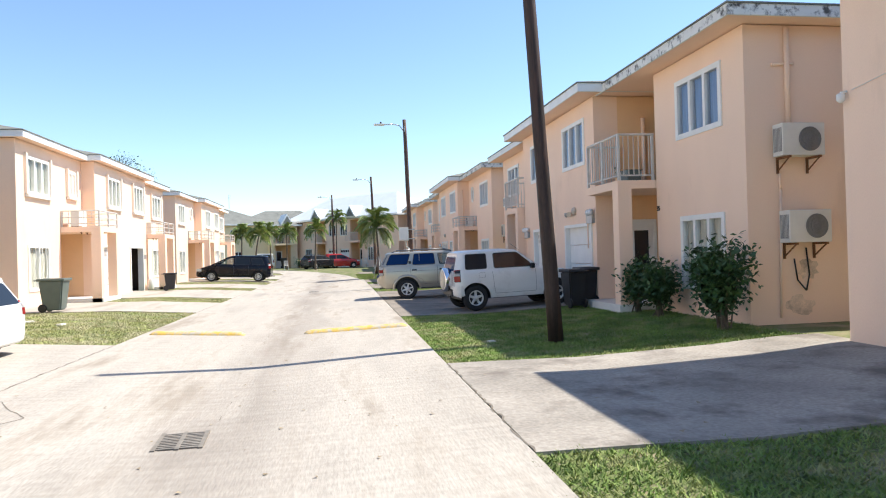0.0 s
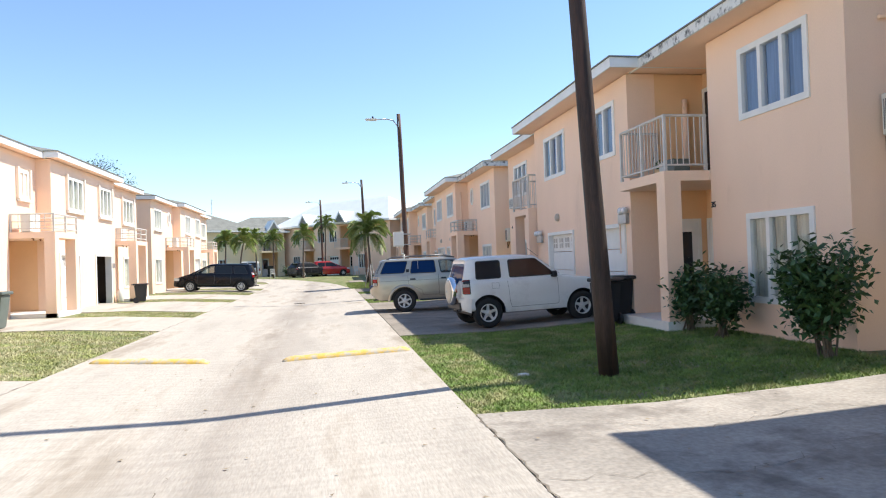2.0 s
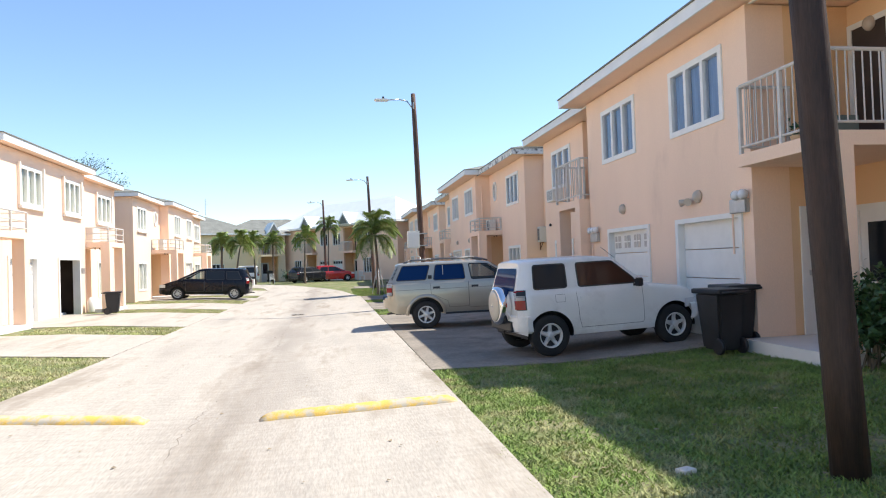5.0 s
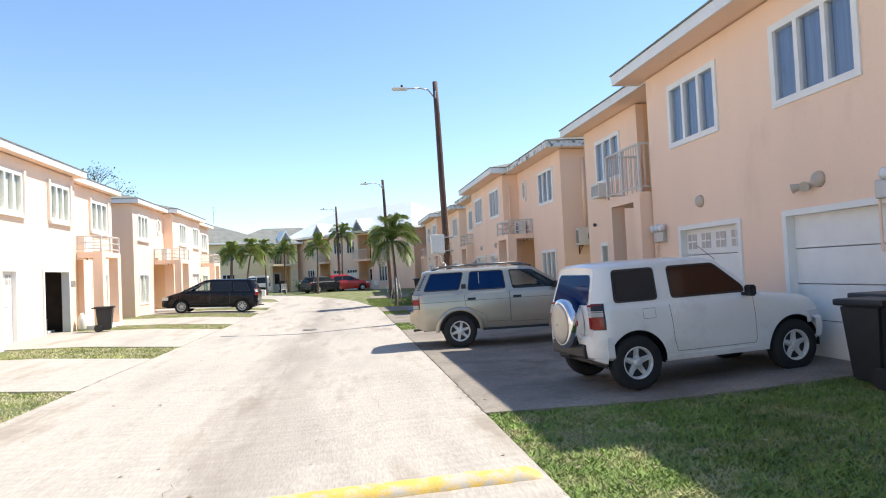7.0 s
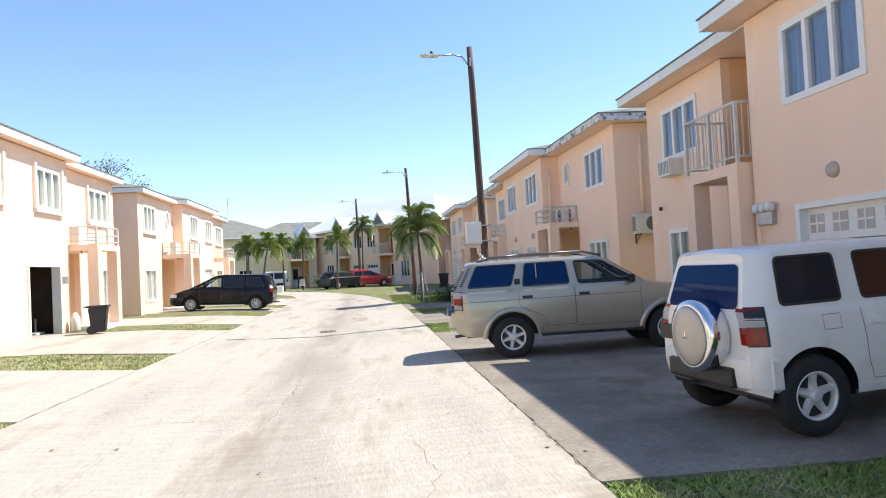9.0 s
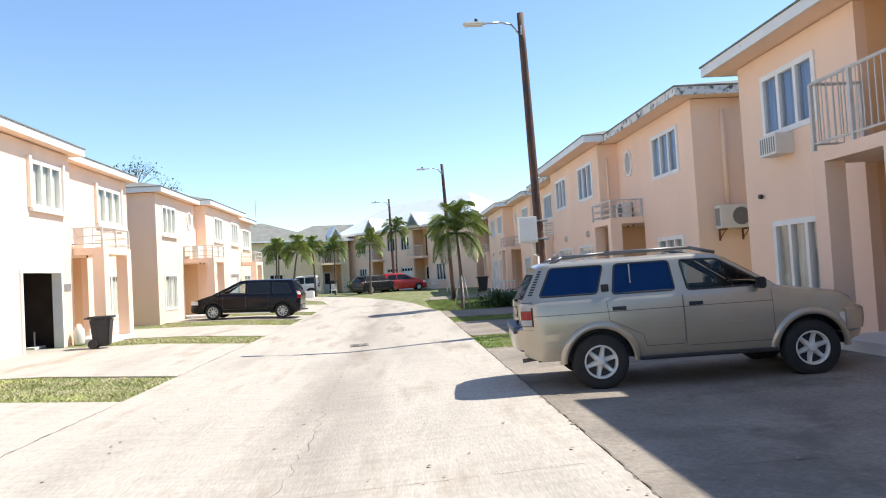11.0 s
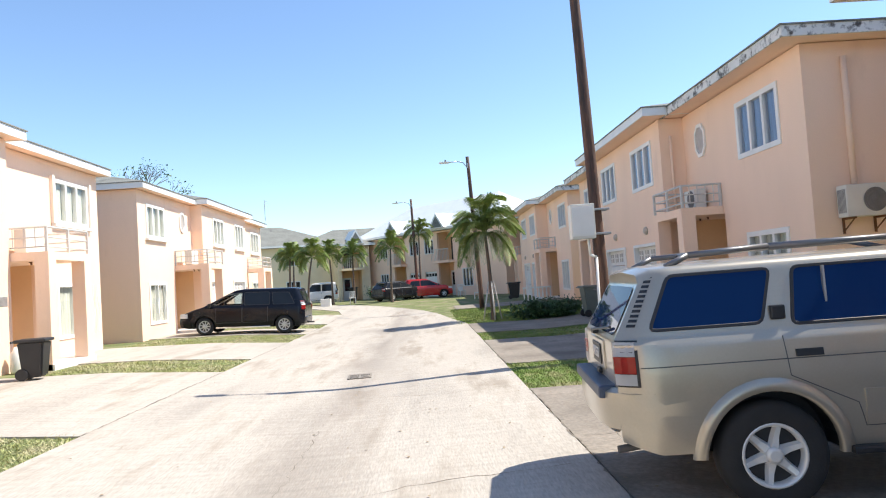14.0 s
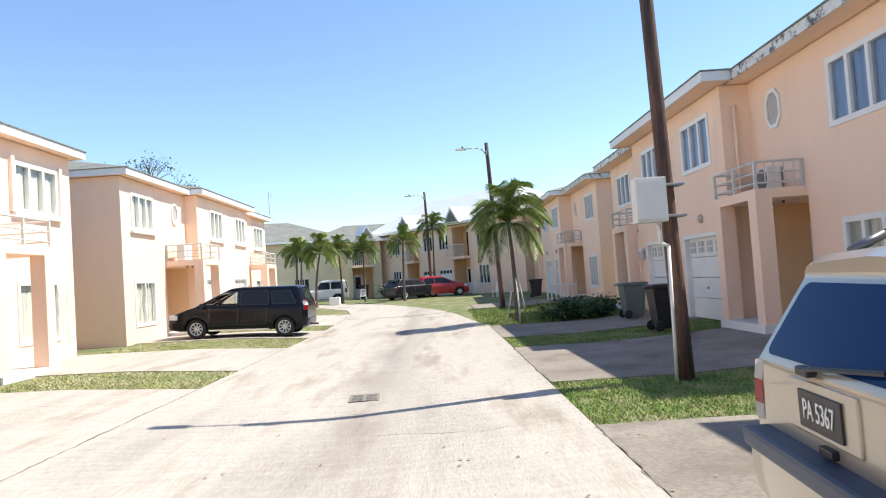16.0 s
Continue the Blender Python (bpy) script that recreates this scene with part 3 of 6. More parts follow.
    for i, (a, b) in enumerate(gar):
        garage_door(h, X(-proj), s, Y(a), Y(b), 0.18, 2.35, open_=(i == open_garage), panes=not (i == 0 and y0 == 12.2))
    # roofs
    cut = ov - 0.1
    hip_roof(h, X(-ov), X(depth + 0.4), Y(-ov + 0.1), Y(length + ov - 0.1), ZT, fasc_s)
    hip_roof(h, X(-proj - ov), X(depth - 0.4), Y(b0 - cut), Y(b1 + cut), ZT + 0.012, fasc_b, fh=0.25)
    return h


house(-9.2, 1, 7.4, (6.0, 13.1))
h2 = house(12.2, 1, 7.4, (5.85, 12.95), fasc_s=M_FASCIA_WORN)
for q in ((6.796, 11.696, 6.799, 17.5), (6.799, 11.696, 16.0, 11.699)):
    part("peeling_fascia", box_bm(q[0], q[1], ZT + 0.002, q[2], q[3], ZT + 0.205), M_FASCIA, h2, "weathered fascia board with black peeling stains")
house(33.6, 1, 7.4, (6.0, 13.3), recess_s=False, gar=((6.7, 8.95), (10.05, 12.3)), bwin=((6.8, 8.65), (10.6, 12.3)), winu=((0.95, 2.75), (16.2, 17.95)), bal_bars=False, bal_top=3.65, zf=3.1, bal_w=1.05)
house(55.3, 1, 7.4, (6.0, 13.3), recess_s=False, bal_bars=False, bal_top=3.7, zf=3.1)
for yy, og in ((2.65, -1), (24.35, 0), (46.05, -1)):
    house(yy, -1, -10.45, (5.7, 13.1), recess_s=False, recess_n=False, small_win=(yy != 46.05), bal_bars=False, bal_top=3.65, zf=3.05, sills=True,
          winu=((0.8, 2.5), (16.1, 17.95)), bwin=((7.3, 8.9), (10.95, 12.5)), gar=((6.4, 8.4), (10.3, 12.35)), open_garage=og * 2 - 1 + 1 if og < 0 else 1, bal_w=1.4, proj=0.5, ov=0.36, surround=(yy != 46.05),
          length=18.65, fasc_s=M_FASCIA_CLEAN)


# ---- vehicles ----
def arch_low(x, sill, arches):
    z = sill
    for cx, r, cz in arches:
        if abs(x - cx) < r:
            z = max(z, cz + math.sqrt(r * r - (x - cx) ** 2))
    return z


M_GAP = mat("shut_line_shade", (0.10, 0.10, 0.10), 0.8, var=0.1, scale=5)


class Shell:
    """The outer skin of a car: half width by height and length, x forward from the tail."""

    def __init__(self, L, W, H, sill, belt, roof_in, lean, top, arches, nose=0.10):
        self.L, self.W, self.H, self.sill, self.belt = L, W, H, sill, belt
        self.roof_in, self.lean, self.top, self.arches, self.nose = roof_in, lean, top, arches, nose

    def height(self, x):
        return float(np.interp(x, [p[0] for p in self.top], [p[1] for p in self.top]))

    def half(self, x, z):
        y = self.W / 2
        if z < self.belt:
            g = (z - self.sill) / (self.belt - self.sill)
            y -= 0.05 * max(0.0, 0.3 - g) ** 1.5 * 4 + 0.045 * max(0.0, g - 0.55) ** 2 * 4
        else:
            y -= 0.0365 + 0.02 * min(1.0, (z - self.belt) / 0.02) + self.roof_in * (z - self.belt) / (self.H - self.belt)
        e = min(x, self.L - x)
        k = 0.30 if x < self.L / 2 else 0.55
        d = 0.13 if x < self.L / 2 else 0.17
        if e < k:
            y -= d * (1 - e / k) ** 2.4
        return y

    def place(self, x, z, off=0.0):
        """A point of the skin, moved out by off."""
        lean = self.lean * max(0.0, (z - self.belt) / (self.H - self.belt)) * max(0.0, 1 - x / 0.8)
        front = -self.nose * max(0.0, (z - 0.75) / 0.35) * max(0.0, 1 - (self.L - x) / 0.25)
        low = 0.05 * max(0.0, (0.55 - z) / 0.25)
        sh = low * max(0.0, 1 - x / 0.2) - low * max(0.0, 1 - (self.L - x) / 0.2)
        return x + lean + front + sh, self.half(x, z) + off, z

    def low(self, x):
        edge = min(x, self.L - x)
        return max(arch_low(x, self.sill, self.arches), self.sill + 0.08 * max(0.0, 1 - edge / 0.25))

    def body(self, holes, screen):
        """The skin with its side openings (polygons in x, z) and the windscreen's opening (x from, x to) left out."""
        xs = set(np.arange(0, self.L, 0.032)) | {self.L, 0.015, 0.05}
        for cx, r, cz in self.arches:
            xs |= {cx + r * math.cos(a) for a in np.linspace(0, math.pi, 17)} | {cx - r - 1e-3, cx + r + 1e-3}
        xs |= {p[0] for p in self.top}
        xs = sorted(x for x in xs if 0 <= x <= self.L)
        zr = list(np.arange(self.sill, self.H - 0.06, 0.032))
        bm, glassy = bmesh.new(), bmesh.new()
        rings = []
        for x in xs:
            zt = self.height(x)
            zl = min(self.low(x), zt - 0.2)
            half = [self.place(x, min(max(z, zl), zt - 0.07)) for z in zr]
            px, py, _ = self.place(x, zt - 0.07)
            half += [(px, py, zt - 0.07), (px, py - 0.012, zt - 0.038), (px, py - 0.036, zt - 0.014), (px, py - 0.085, zt)]
            full = [(a, -b, c) for a, b, c in half] + [(px, 0.0, zt + 0.022)] + half[::-1]
            rings.append(([bm.verts.new(p) for p in full], x, zt))
        n = len(rings[0][0])
        mid = n // 2

        def inside(px, pz):
            for poly in holes:
                c = False
                for (xa, za), (xb, zb) in zip(poly, poly[1:] + poly[:1]):
                    if (za > pz) != (zb > pz) and px < (xb - xa) * (pz - za) / (zb - za) + xa:
                        c = not c
                if c:
                    return True
            return False
        for (a, xa, za), (b, xb, zb) in zip(rings[:-1], rings[1:]):
            for i in range(n - 1):
                q = (a[i], a[i + 1], b[i + 1], b[i])
                cx, cz = sum(v.co.x for v in q) / 4, sum(v.co.z for v in q) / 4
                if i in (mid - 1, mid):
                    if screen[0] <= (xa + xb) / 2 <= screen[1]:
                        glassy.faces.new([glassy.verts.new(v.co + Vector((0.004, 0, 0.004))) for v in q]).smooth = True
                        continue
                elif inside(cx, cz):
                    continue
                bm.faces.new(q)
        for r in (rings[0][0], rings[-1][0]):
            for i in range(mid - 1):
                bm.faces.new((r[i], r[i + 1], r[n - 2 - i], r[n - 1 - i]))
            bm.faces.new((r[mid - 1], r[mid], r[mid + 1]))
        bmesh.ops.remove_doubles(bm, verts=bm.verts[:], dist=2e-4)
        bmesh.ops.remove_doubles(glassy, verts=glassy.verts[:], dist=2e-4)
        return bm, glassy

    def patch(self, bm, s, x0, x1, z0, z1, off, nx=4, nz=4, depth=0.02):
        """A raised plate that follows the skin on side s."""
        g = [[bm.verts.new((p[0], s * p[1], p[2])) for p in (self.place(x0 + (x1 - x0) * i / nx, z0 + (z1 - z0) * k / nz, off) for k in range(nz + 1))] for i in range(nx + 1)]
        fs = [bm.faces.new((g[i][k], g[i + 1][k], g[i + 1][k + 1], g[i][k + 1])) for i in range(nx) for k in range(nz)]
        rim = [e for e in {e for f in fs for e in f.edges} if len(e.link_faces) == 1]
        ext = bmesh.ops.extrude_edge_only(bm, edges=rim)
        for v in ext["geom"]:
            if isinstance(v, bmesh.types.BMVert):
                v.co.y -= s * depth

    def line(self, bm, s, pts, w=0.007, off=0.0025):
        """A thin ribbon along points (x, z) on the skin."""
        dense = []
        for (xa, za), (xb, zb) in zip(pts[:-1], pts[1:]):
            k = max(2, int(math.hypot(xb - xa, zb - za) / 0.06))
            dense += [(xa + (xb - xa) * i / k, za + (zb - za) * i / k) for i in range(k)]
        dense.append(pts[-1])
        prev = None
        for i, (x, z) in enumerate(dense):
            j, k = max(0, i - 1), min(len(dense) - 1, i + 1)
            dx, dz = dense[k][0] - dense[j][0], dense[k][1] - dense[j][1]
            ln = math.hypot(dx, dz) or 1.0
            row = []
            for q in (-1, 1):
                p = self.place(x - dz / ln * w * q / 2, z + dx / ln * w * q / 2, off)
                row.append(bm.verts.new((p[0], s * p[1], p[2])))
            if prev:
                bm.faces.new((prev[0], prev[1], row[1], row[0]))
            prev = row


def rounded(pts, r=0.05, n=3):
    """A polygon of (x, z) with its corners rounded."""
    out = []
    m = len(pts)
    for i in range(m):
        p, a, b = Vector(pts[i]), Vector(pts[i - 1]), Vector(pts[(i + 1) % m])
        pa, pb = p + (a - p).normalized() * min(r, (a - p).length / 2.2), p + (b - p).normalized() * min(r, (b - p).length / 2.2)
        for k in range(n + 1):
            t = k / n
            q = pa * (1 - t) ** 2 + p * 2 * t * (1 - t) + pb * t * t
            out.append((q.x, q.y))
    return out


def grow_poly(pts, d):
    cx, cz = sum(p[0] for p in pts) / len(pts), sum(p[1] for p in pts) / len(pts)
    out = []
    for i, (x, z) in enumerate(pts):
        a, b = pts[i - 1], pts[(i + 1) % len(pts)]
        tx, tz = b[0] - a[0], b[1] - a[1]
        ln = math.hypot(tx, tz) or 1
        nx, nz = tz / ln, -tx / ln
        if nx * (x - cx) + nz * (z - cz) < 0:
            nx, nz = -nx, -nz
        out.append((x + nx * d, z + nz * d))
    return out


def bumper_mesh(sh, tail, z0, z1, out, reach):
    """A wrap-round bumper: rounded in plan, bevelled above and below."""
    W2 = sh.W / 2
    prof = [(reach, W2 + 0.004), (0.22, W2 + 0.002), (0.10, W2 - 0.03), (0.02, W2 - 0.09), (-out * 0.7, W2 - 0.22), (-out, W2 - 0.5)]
    plan = prof + [(x, -y) for x, y in prof[::-1]]
    bm = bmesh.new()
    rows = []
    for z, inset in ((z0, 0.06), (z0 + 0.04, 0.015), ((z0 + z1) / 2, 0.0), (z1 - 0.03, 0.006), (z1, 0.035)):
        row = []
        for x, y in plan:
            xx, yy = x + inset, y - math.copysign(inset, y)
            row.append(bm.verts.new((xx if tail else sh.L - xx, yy, z)))
        rows.append(row)
    for a, b in zip(rows[:-1], rows[1:]):
        for i in range(len(a)):
            bm.faces.new((a[i], a[(i + 1) % len(a)], b[(i + 1) % len(a)], b[i]))
    bm.faces.new(rows[0])
    bm.faces.new(rows[-1])
    return bm


def vehicle(name, label, category, at, rz, paint, glassm, L, W, H, sill, wr, axles, top, cab, roof_in=0.14, spokes=5, rim_r=0.6, ry=0.0,
            side_windows=(), rear_glass_m=None, doors=(), cladding=None, rack=False, arch_r=None, glass_side=None, lamps=((0.75, 1.05),),
            bumper=None, screen_m=None, seats=(), handle_m=None, flap=None, spoke_w=0.05):
    """A parked vehicle: x forward from its tail, y across. cab = (lean of the tail, x_rear, x_front_top, x_front_base, z_belt)."""
    e = thing(name, label, category)
    e.matrix_basis = pose(at[0], at[1], at[2], 0, ry, rz)
    ar = arch_r or wr + 0.08
    arches = [(a, ar, wr) for a in axles]
    lean, _, xc, xd, zb = cab
    sil = [(0, H - 0.05), (0.10, H - 0.015), (0.4, H), (xc - 0.35, H), (xc - 0.08, H - 0.03), (xc, H - 0.06), (xd, zb + 0.03)] + [p for p in top if p[0] > xd]
    sh = Shell(L, W, H, sill, zb, roof_in, lean, sil, arches)
    clear = [bool(glass_side) and glass_side[i] is M_SEETHRU for i in range(len(side_windows))]
    polys = [rounded(list(p)) for p in side_windows]
    bm, glassy = sh.body([p for p, c in zip(polys, clear) if c], (xc + 0.02, xd - 0.06))
    body = part("body", bm, paint, e, smooth=True)
    body.data.set_sharp_from_angle(angle=radians(30))
    part("windscreen", glassy, screen_m or M_CARG, body)
    for pi, poly in enumerate(polys):
        gm = glass_side[pi] if glass_side else glassm
        for s in (-1, 1):
            w = tagged(new("window"), "side window in a black rubber seal")
            w.parent = body
            bm = bmesh.new()
            rows = []
            for d, off in ((0.010, 0.000), (0.007, 0.007), (-0.012, 0.007), (-0.018, 0.002)):
                row = []
                for x, z in grow_poly(poly, d):
                    y = sh.half(max(0.3, x), z) + off
                    row.append(bm.verts.new((x, s * y, z)))
                rows.append(row)
            for a, b in zip(rows[:-1], rows[1:]):
                for i in range(len(a)):
                    bm.faces.new((a[i], a[(i + 1) % len(a)], b[(i + 1) % len(a)], b[i]))
            part("window_seal", bm, M_BLACKPL, w)
            bm = bmesh.new()
            bm.faces.new([bm.verts.new((x, s * (sh.half(max(0.3, x), z) + 0.005), z)) for x, z in grow_poly(poly, -0.012)])
            part("pane", bm, gm, w, out=(0, s, 0))
    # rear window on the leaning tail
    bm = bmesh.new()
    q = []
    z0, z1 = zb + 0.05, H - 0.14
    for z, sg in ((z0, -1), (z0, 1), (z1, 1), (z1, -1)):
        x, y, _ = sh.place(0.0, z)
        q.append(bm.verts.new((x - 0.008, sg * (y - 0.06), z)))
    bm.faces.new(q)
    bmesh.ops.bevel(bm, geom=bm.verts[:], offset=0.06, segments=4, affect="VERTICES", profile=0.5)
    bm.faces.ensure_lookup_table()
    f = bm.faces[0]
    bmesh.ops.inset_region(bm, faces=[f], thickness=0.02, depth=0.0)
    for g in bm.faces:
        g.material_index = 1 if g is not f else 0
    part("rear_window", bm, [rear_glass_m or glassm, M_BLACKPL], body, out=(-1, 0, 0))
    # wheels and wheel wells
    for a in axles:
        for s in (-1, 1):
            yc = s * (W / 2 - 0.115)
            bm = bmesh.new()
            w = 0.105
            lathe(bm, [(wr * rim_r, -w * 0.9), (wr * 0.72, -w), (wr * 0.9, -w * 0.97), (wr * 0.975, -w * 0.78), (wr, -w * 0.5), (wr, w * 0.5), (wr * 0.975, w * 0.78), (wr * 0.9, w * 0.97), (wr * 0.72, w), (wr * rim_r, w * 0.9)], 32, "Y", (a, yc, wr), False)
            wh = part("wheel", bm, M_TYRE, e, "black tyre on an alloy rim")
            rr = wr * rim_r
            yo = yc + s * 0.085
            bm = bmesh.new()
            for k in range(spokes):
                an = 2 * math.pi * k / spokes + 0.3
                c, sn = math.cos(an), math.sin(an)
                v = []
                for d, ww, dy in ((0.03, spoke_w, -0.012), (rr * 0.55, spoke_w * 0.75, -0.02), (rr * 0.97, spoke_w * 0.62, 0.0)):
                    for qq in (-1, -0.55, 0.55, 1):
                        dd = dy if abs(qq) < 1 else dy - 0.035
                        v.append(bm.verts.new((a + c * d - sn * qq * ww, yo + s * dd, wr + sn * d + c * qq * ww)))
                for r0 in (0, 4):
                    for i in range(3):
                        bm.faces.new((v[r0 + i], v[r0 + i + 1], v[r0 + i + 5], v[r0 + i + 4]))
            lathe(bm, [(rr, -0.06 * s), (rr, 0.015 * s), (rr * 0.95, 0.018 * s), (rr * 0.88, 0.0), (rr * 0.86, -0.06 * s)], 32, "Y", (a, yc + s * 0.08, wr), False)
            lathe(bm, [(0.06, -0.03 * s), (0.058, 0.004 * s), (0.035, 0.014 * s)], 14, "Y", (a, yo, wr))
            part("rim", bm, M_ALLOY, wh)
            bm = bmesh.new()
            lathe(bm, [(rr * 0.98, 0), (rr * 0.98, 0.01 * s)], 20, "Y", (a, yc + s * 0.02, wr))
            part("brake_disc", bm, M_BLACKPL, wh)
            bm = bmesh.new()
            prev = None
            for i in range(15):
                an = math.pi * (i / 14) * 1.16 - 0.08 * math.pi
                row = [bm.verts.new((a + (ar + 0.004) * math.cos(an), s * yy, max(sill - 0.02, wr + (ar + 0.004) * math.sin(an)))) for yy in (W / 2 - 0.06, W / 2 - 0.4)]
                if prev:
                    bm.faces.new((prev[0], prev[1], row[1], row[0]))
                prev = row
            part("wheel_well", bm, M_BLACKPL, e, "black wheel well liner")
    bm = bmesh.new()
    bx(bm, 0.2, -W / 2 + 0.26, sill - 0.03, L - 0.25, W / 2 - 0.26, zb - 0.3)
    for a in axles:
        tube(bm, (a, -W / 2 + 0.22, wr), (a, W / 2 - 0.22, wr), 0.05, n=8)
    part("underbody", bm, M_BLACKPL, e)
    for sx in seats:
        for s in (-1, 1):
            st = tagged(new("seat"), "dark cloth car seat with a headrest")
            st.parent = e
            part("backrest", box_bm(sx, s * 0.15, zb - 0.35, sx + 0.14, s * 0.6, zb + 0.22, bevel=0.04), M_SEAT, st)
            part("headrest", box_bm(sx - 0.02, s * 0.26, zb + 0.25, sx + 0.09, s * 0.49, zb + 0.42, bevel=0.035), M_SEAT, st)
    if seats:
        part("dashboard", box_bm(xd - 0.42, -W / 2 + 0.15, zb - 0.3, xd - 0.02, W / 2 - 0.15, zb - 0.02, bevel=0.05), M_BLACKPL, e)
        bm = bmesh.new()
        pts = [(xd - 0.52 + 0.05 * math.sin(i * math.pi / 8), -0.38 + 0.18 * math.cos(i * math.pi / 8), zb - 0.02 + 0.17 * math.sin(i * math.pi / 8)) for i in range(17)]
        pipe(bm, pts, 0.014, 6)
        part("steering_wheel", bm, M_BLACKPL, e)
        part("rear_view_mirror", box_bm(xc + 0.08, -0.12, H - 0.24, xc + 0.11, 0.12, H - 0.17, bevel=0.01), M_BLACKPL, e)
    # shut lines, handles
    for d0, d1, zl in doors:
        for s in (-1, 1):
            bm = bmesh.new()
            near = [c for c, r, _ in arches if abs(d0 - c) < r + 0.25 and c < d0 + 0.2]
            start = [(d0, zb - 0.01), (d0 + 0.02, zb - 0.28), (near[0] + ar + 0.12, zl + 0.16), (near[0] + ar + 0.16, zl)] if near and near[0] + ar + 0.16 > d0 + 0.05 else [(d0, zb - 0.01), (d0, zl)]
            sh.line(bm, s, start + [(d1 - 0.03, zl), (d1, zl + 0.04), (d1, zb - 0.01)])
            part("door_gap", bm, M_GAP, e, "thin dark door shut line")
            bm = bmesh.new()
            sh.patch(bm, s, d0 + 0.07, d0 + 0.25, zb - 0.155, zb - 0.105, 0.018, 3, 2)
            part("door_handle", bm, handle_m or paint, e)
    for s in (-1, 1):
        if flap and s < 0:
            bm = bmesh.new()
            a0, a1, f0, f1 = flap
            sh.line(bm, s, [(a0, f0), (a1, f0), (a1, f1), (a0, f1), (a0, f0)], 0.005)
            part("fuel_flap", bm, M_GAP, e, "thin outline of the fuel flap")
        y = sh.half(xd - 0.3, zb)
        bm = box_bm(xd - 0.33, s * (y - 0.02), zb + 0.015, xd - 0.27, s * (y + 0.06), zb + 0.06, bevel=0.008)
        bx(bm, xd - 0.34, s * (y + 0.05), zb + 0.01, xd - 0.25, s * (y + 0.21), zb + 0.16)
        bmesh.ops.bevel(bm, geom=[q for q in bm.edges if q.calc_length() > 0.05], offset=0.018, segments=2, affect="EDGES")
        part("mirror", bm, handle_m or M_BLACKPL, e, smooth=False)
        for z0, z1 in lamps:
            lp = tagged(new("tail_light"), "upright corner tail light, red with pale lenses")
            lp.parent = e
            for f0, f1, m, nm in (((0.0, 0.26, M_LENS, "pale_lens"), (0.27, 0.66, M_RED, "red_lens"), (0.67, 1.0, M_LENS, "pale_lens")) if cladding else ((0.0, 0.48, M_RED, "red_lens"), (0.5, 0.68, M_LENS, "pale_lens"), (0.7, 0.88, M_LENS, "pale_lens"), (0.9, 1.0, M_RED, "red_lens"))):
                za, zc = z0 + (z1 - z0) * f0, z0 + (z1 - z0) * f1
                bm = bmesh.new()
                path = []
                for z in (za, zc):
                    row = []
                    x0, y0, _ = sh.place(0.0, z)
                    for px, py in ((x0 - 0.004, y0 - 0.09), (x0 - 0.012, y0 - 0.0)):
                        row.append((px, s * py, z))
                    for xx in (0.03, 0.07, 0.12):
                        p = sh.place(xx, z, 0.010)
                        row.append((p[0], s * p[1], z))
                    p = sh.place(0.13, z, -0.01)
                    row.append((p[0], s * p[1], z))
                    path.append([bm.verts.new(p) for p in row])
                for i in range(len(path[0]) - 1):
                    bm.faces.new((path[0][i], path[0][i + 1], path[1][i + 1], path[1][i]))
                bmesh.ops.solidify(bm, geom=bm.faces[:], thickness=0.004)
                part(nm, bm, m, lp)
            bm = bmesh.new()
            sh.patch(bm, s, 0.0, 0.142, z0 - 0.012, z1 + 0.012, 0.005, 4, 4)
            part("lamp_housing", bm, M_BLACKPL, lp)
        bm = bmesh.new()
        sh.patch(bm, s, L - 0.34, L - 0.02, 0.66, 0.82, 0.006, 5, 3)
        bx(bm, L - 0.07, s * (W / 2 - 0.2), 0.66, L + 0.0, s * (W / 2 - 0.5), 0.82)
        part("headlight", bm, M_LENS, e)
    part("grille", box_bm(L - 0.1, -W / 2 + 0.53, 0.66, L + 0.005, W / 2 - 0.53, 0.82, bevel=0.02), M_BLACKPL, e)
    b0, b1, bmat, bout = bumper or (sill + 0.02, sill + 0.32, paint, 0.03)
    reach = min(axles[0] - ar - 0.005, 0.6)
    bm = bumper_mesh(sh, True, b0, b1, bout, reach)
    part("rear_bumper", bm, bmat, e, smooth=True).data.set_sharp_from_angle(angle=radians(35))
    bm = bumper_mesh(sh, False, b0, b1, bout, min(L - axles[-1] - ar - 0.005, 0.45))
    part("front_bumper", bm, bmat, e, smooth=True).data.set_sharp_from_angle(angle=radians(35))
    if cladding:
        for a in axles:
            for s in (-1, 1):
                bm = bmesh.new()
                prev = None
                for i in range(23):
                    an = math.pi * i / 22
                    row = []
                    for r, o in ((ar - 0.006, -0.03), (ar - 0.006, 0.026), (ar + 0.03, 0.03), (ar + 0.08, 0.016), (ar + 0.088, -0.02)):
                        px, pz = a + r * math.cos(an), wr + r * math.sin(an)
                        row.append(bm.verts.new((px, s * (sh.half(px, pz) + o), pz)))
                    if prev:
                        for k in range(4):
                            bm.faces.new((prev[k], prev[k + 1], row[k + 1], row[k])).smooth = True
                    prev = row
                part("wheel_arch_trim", bm, cladding, e)
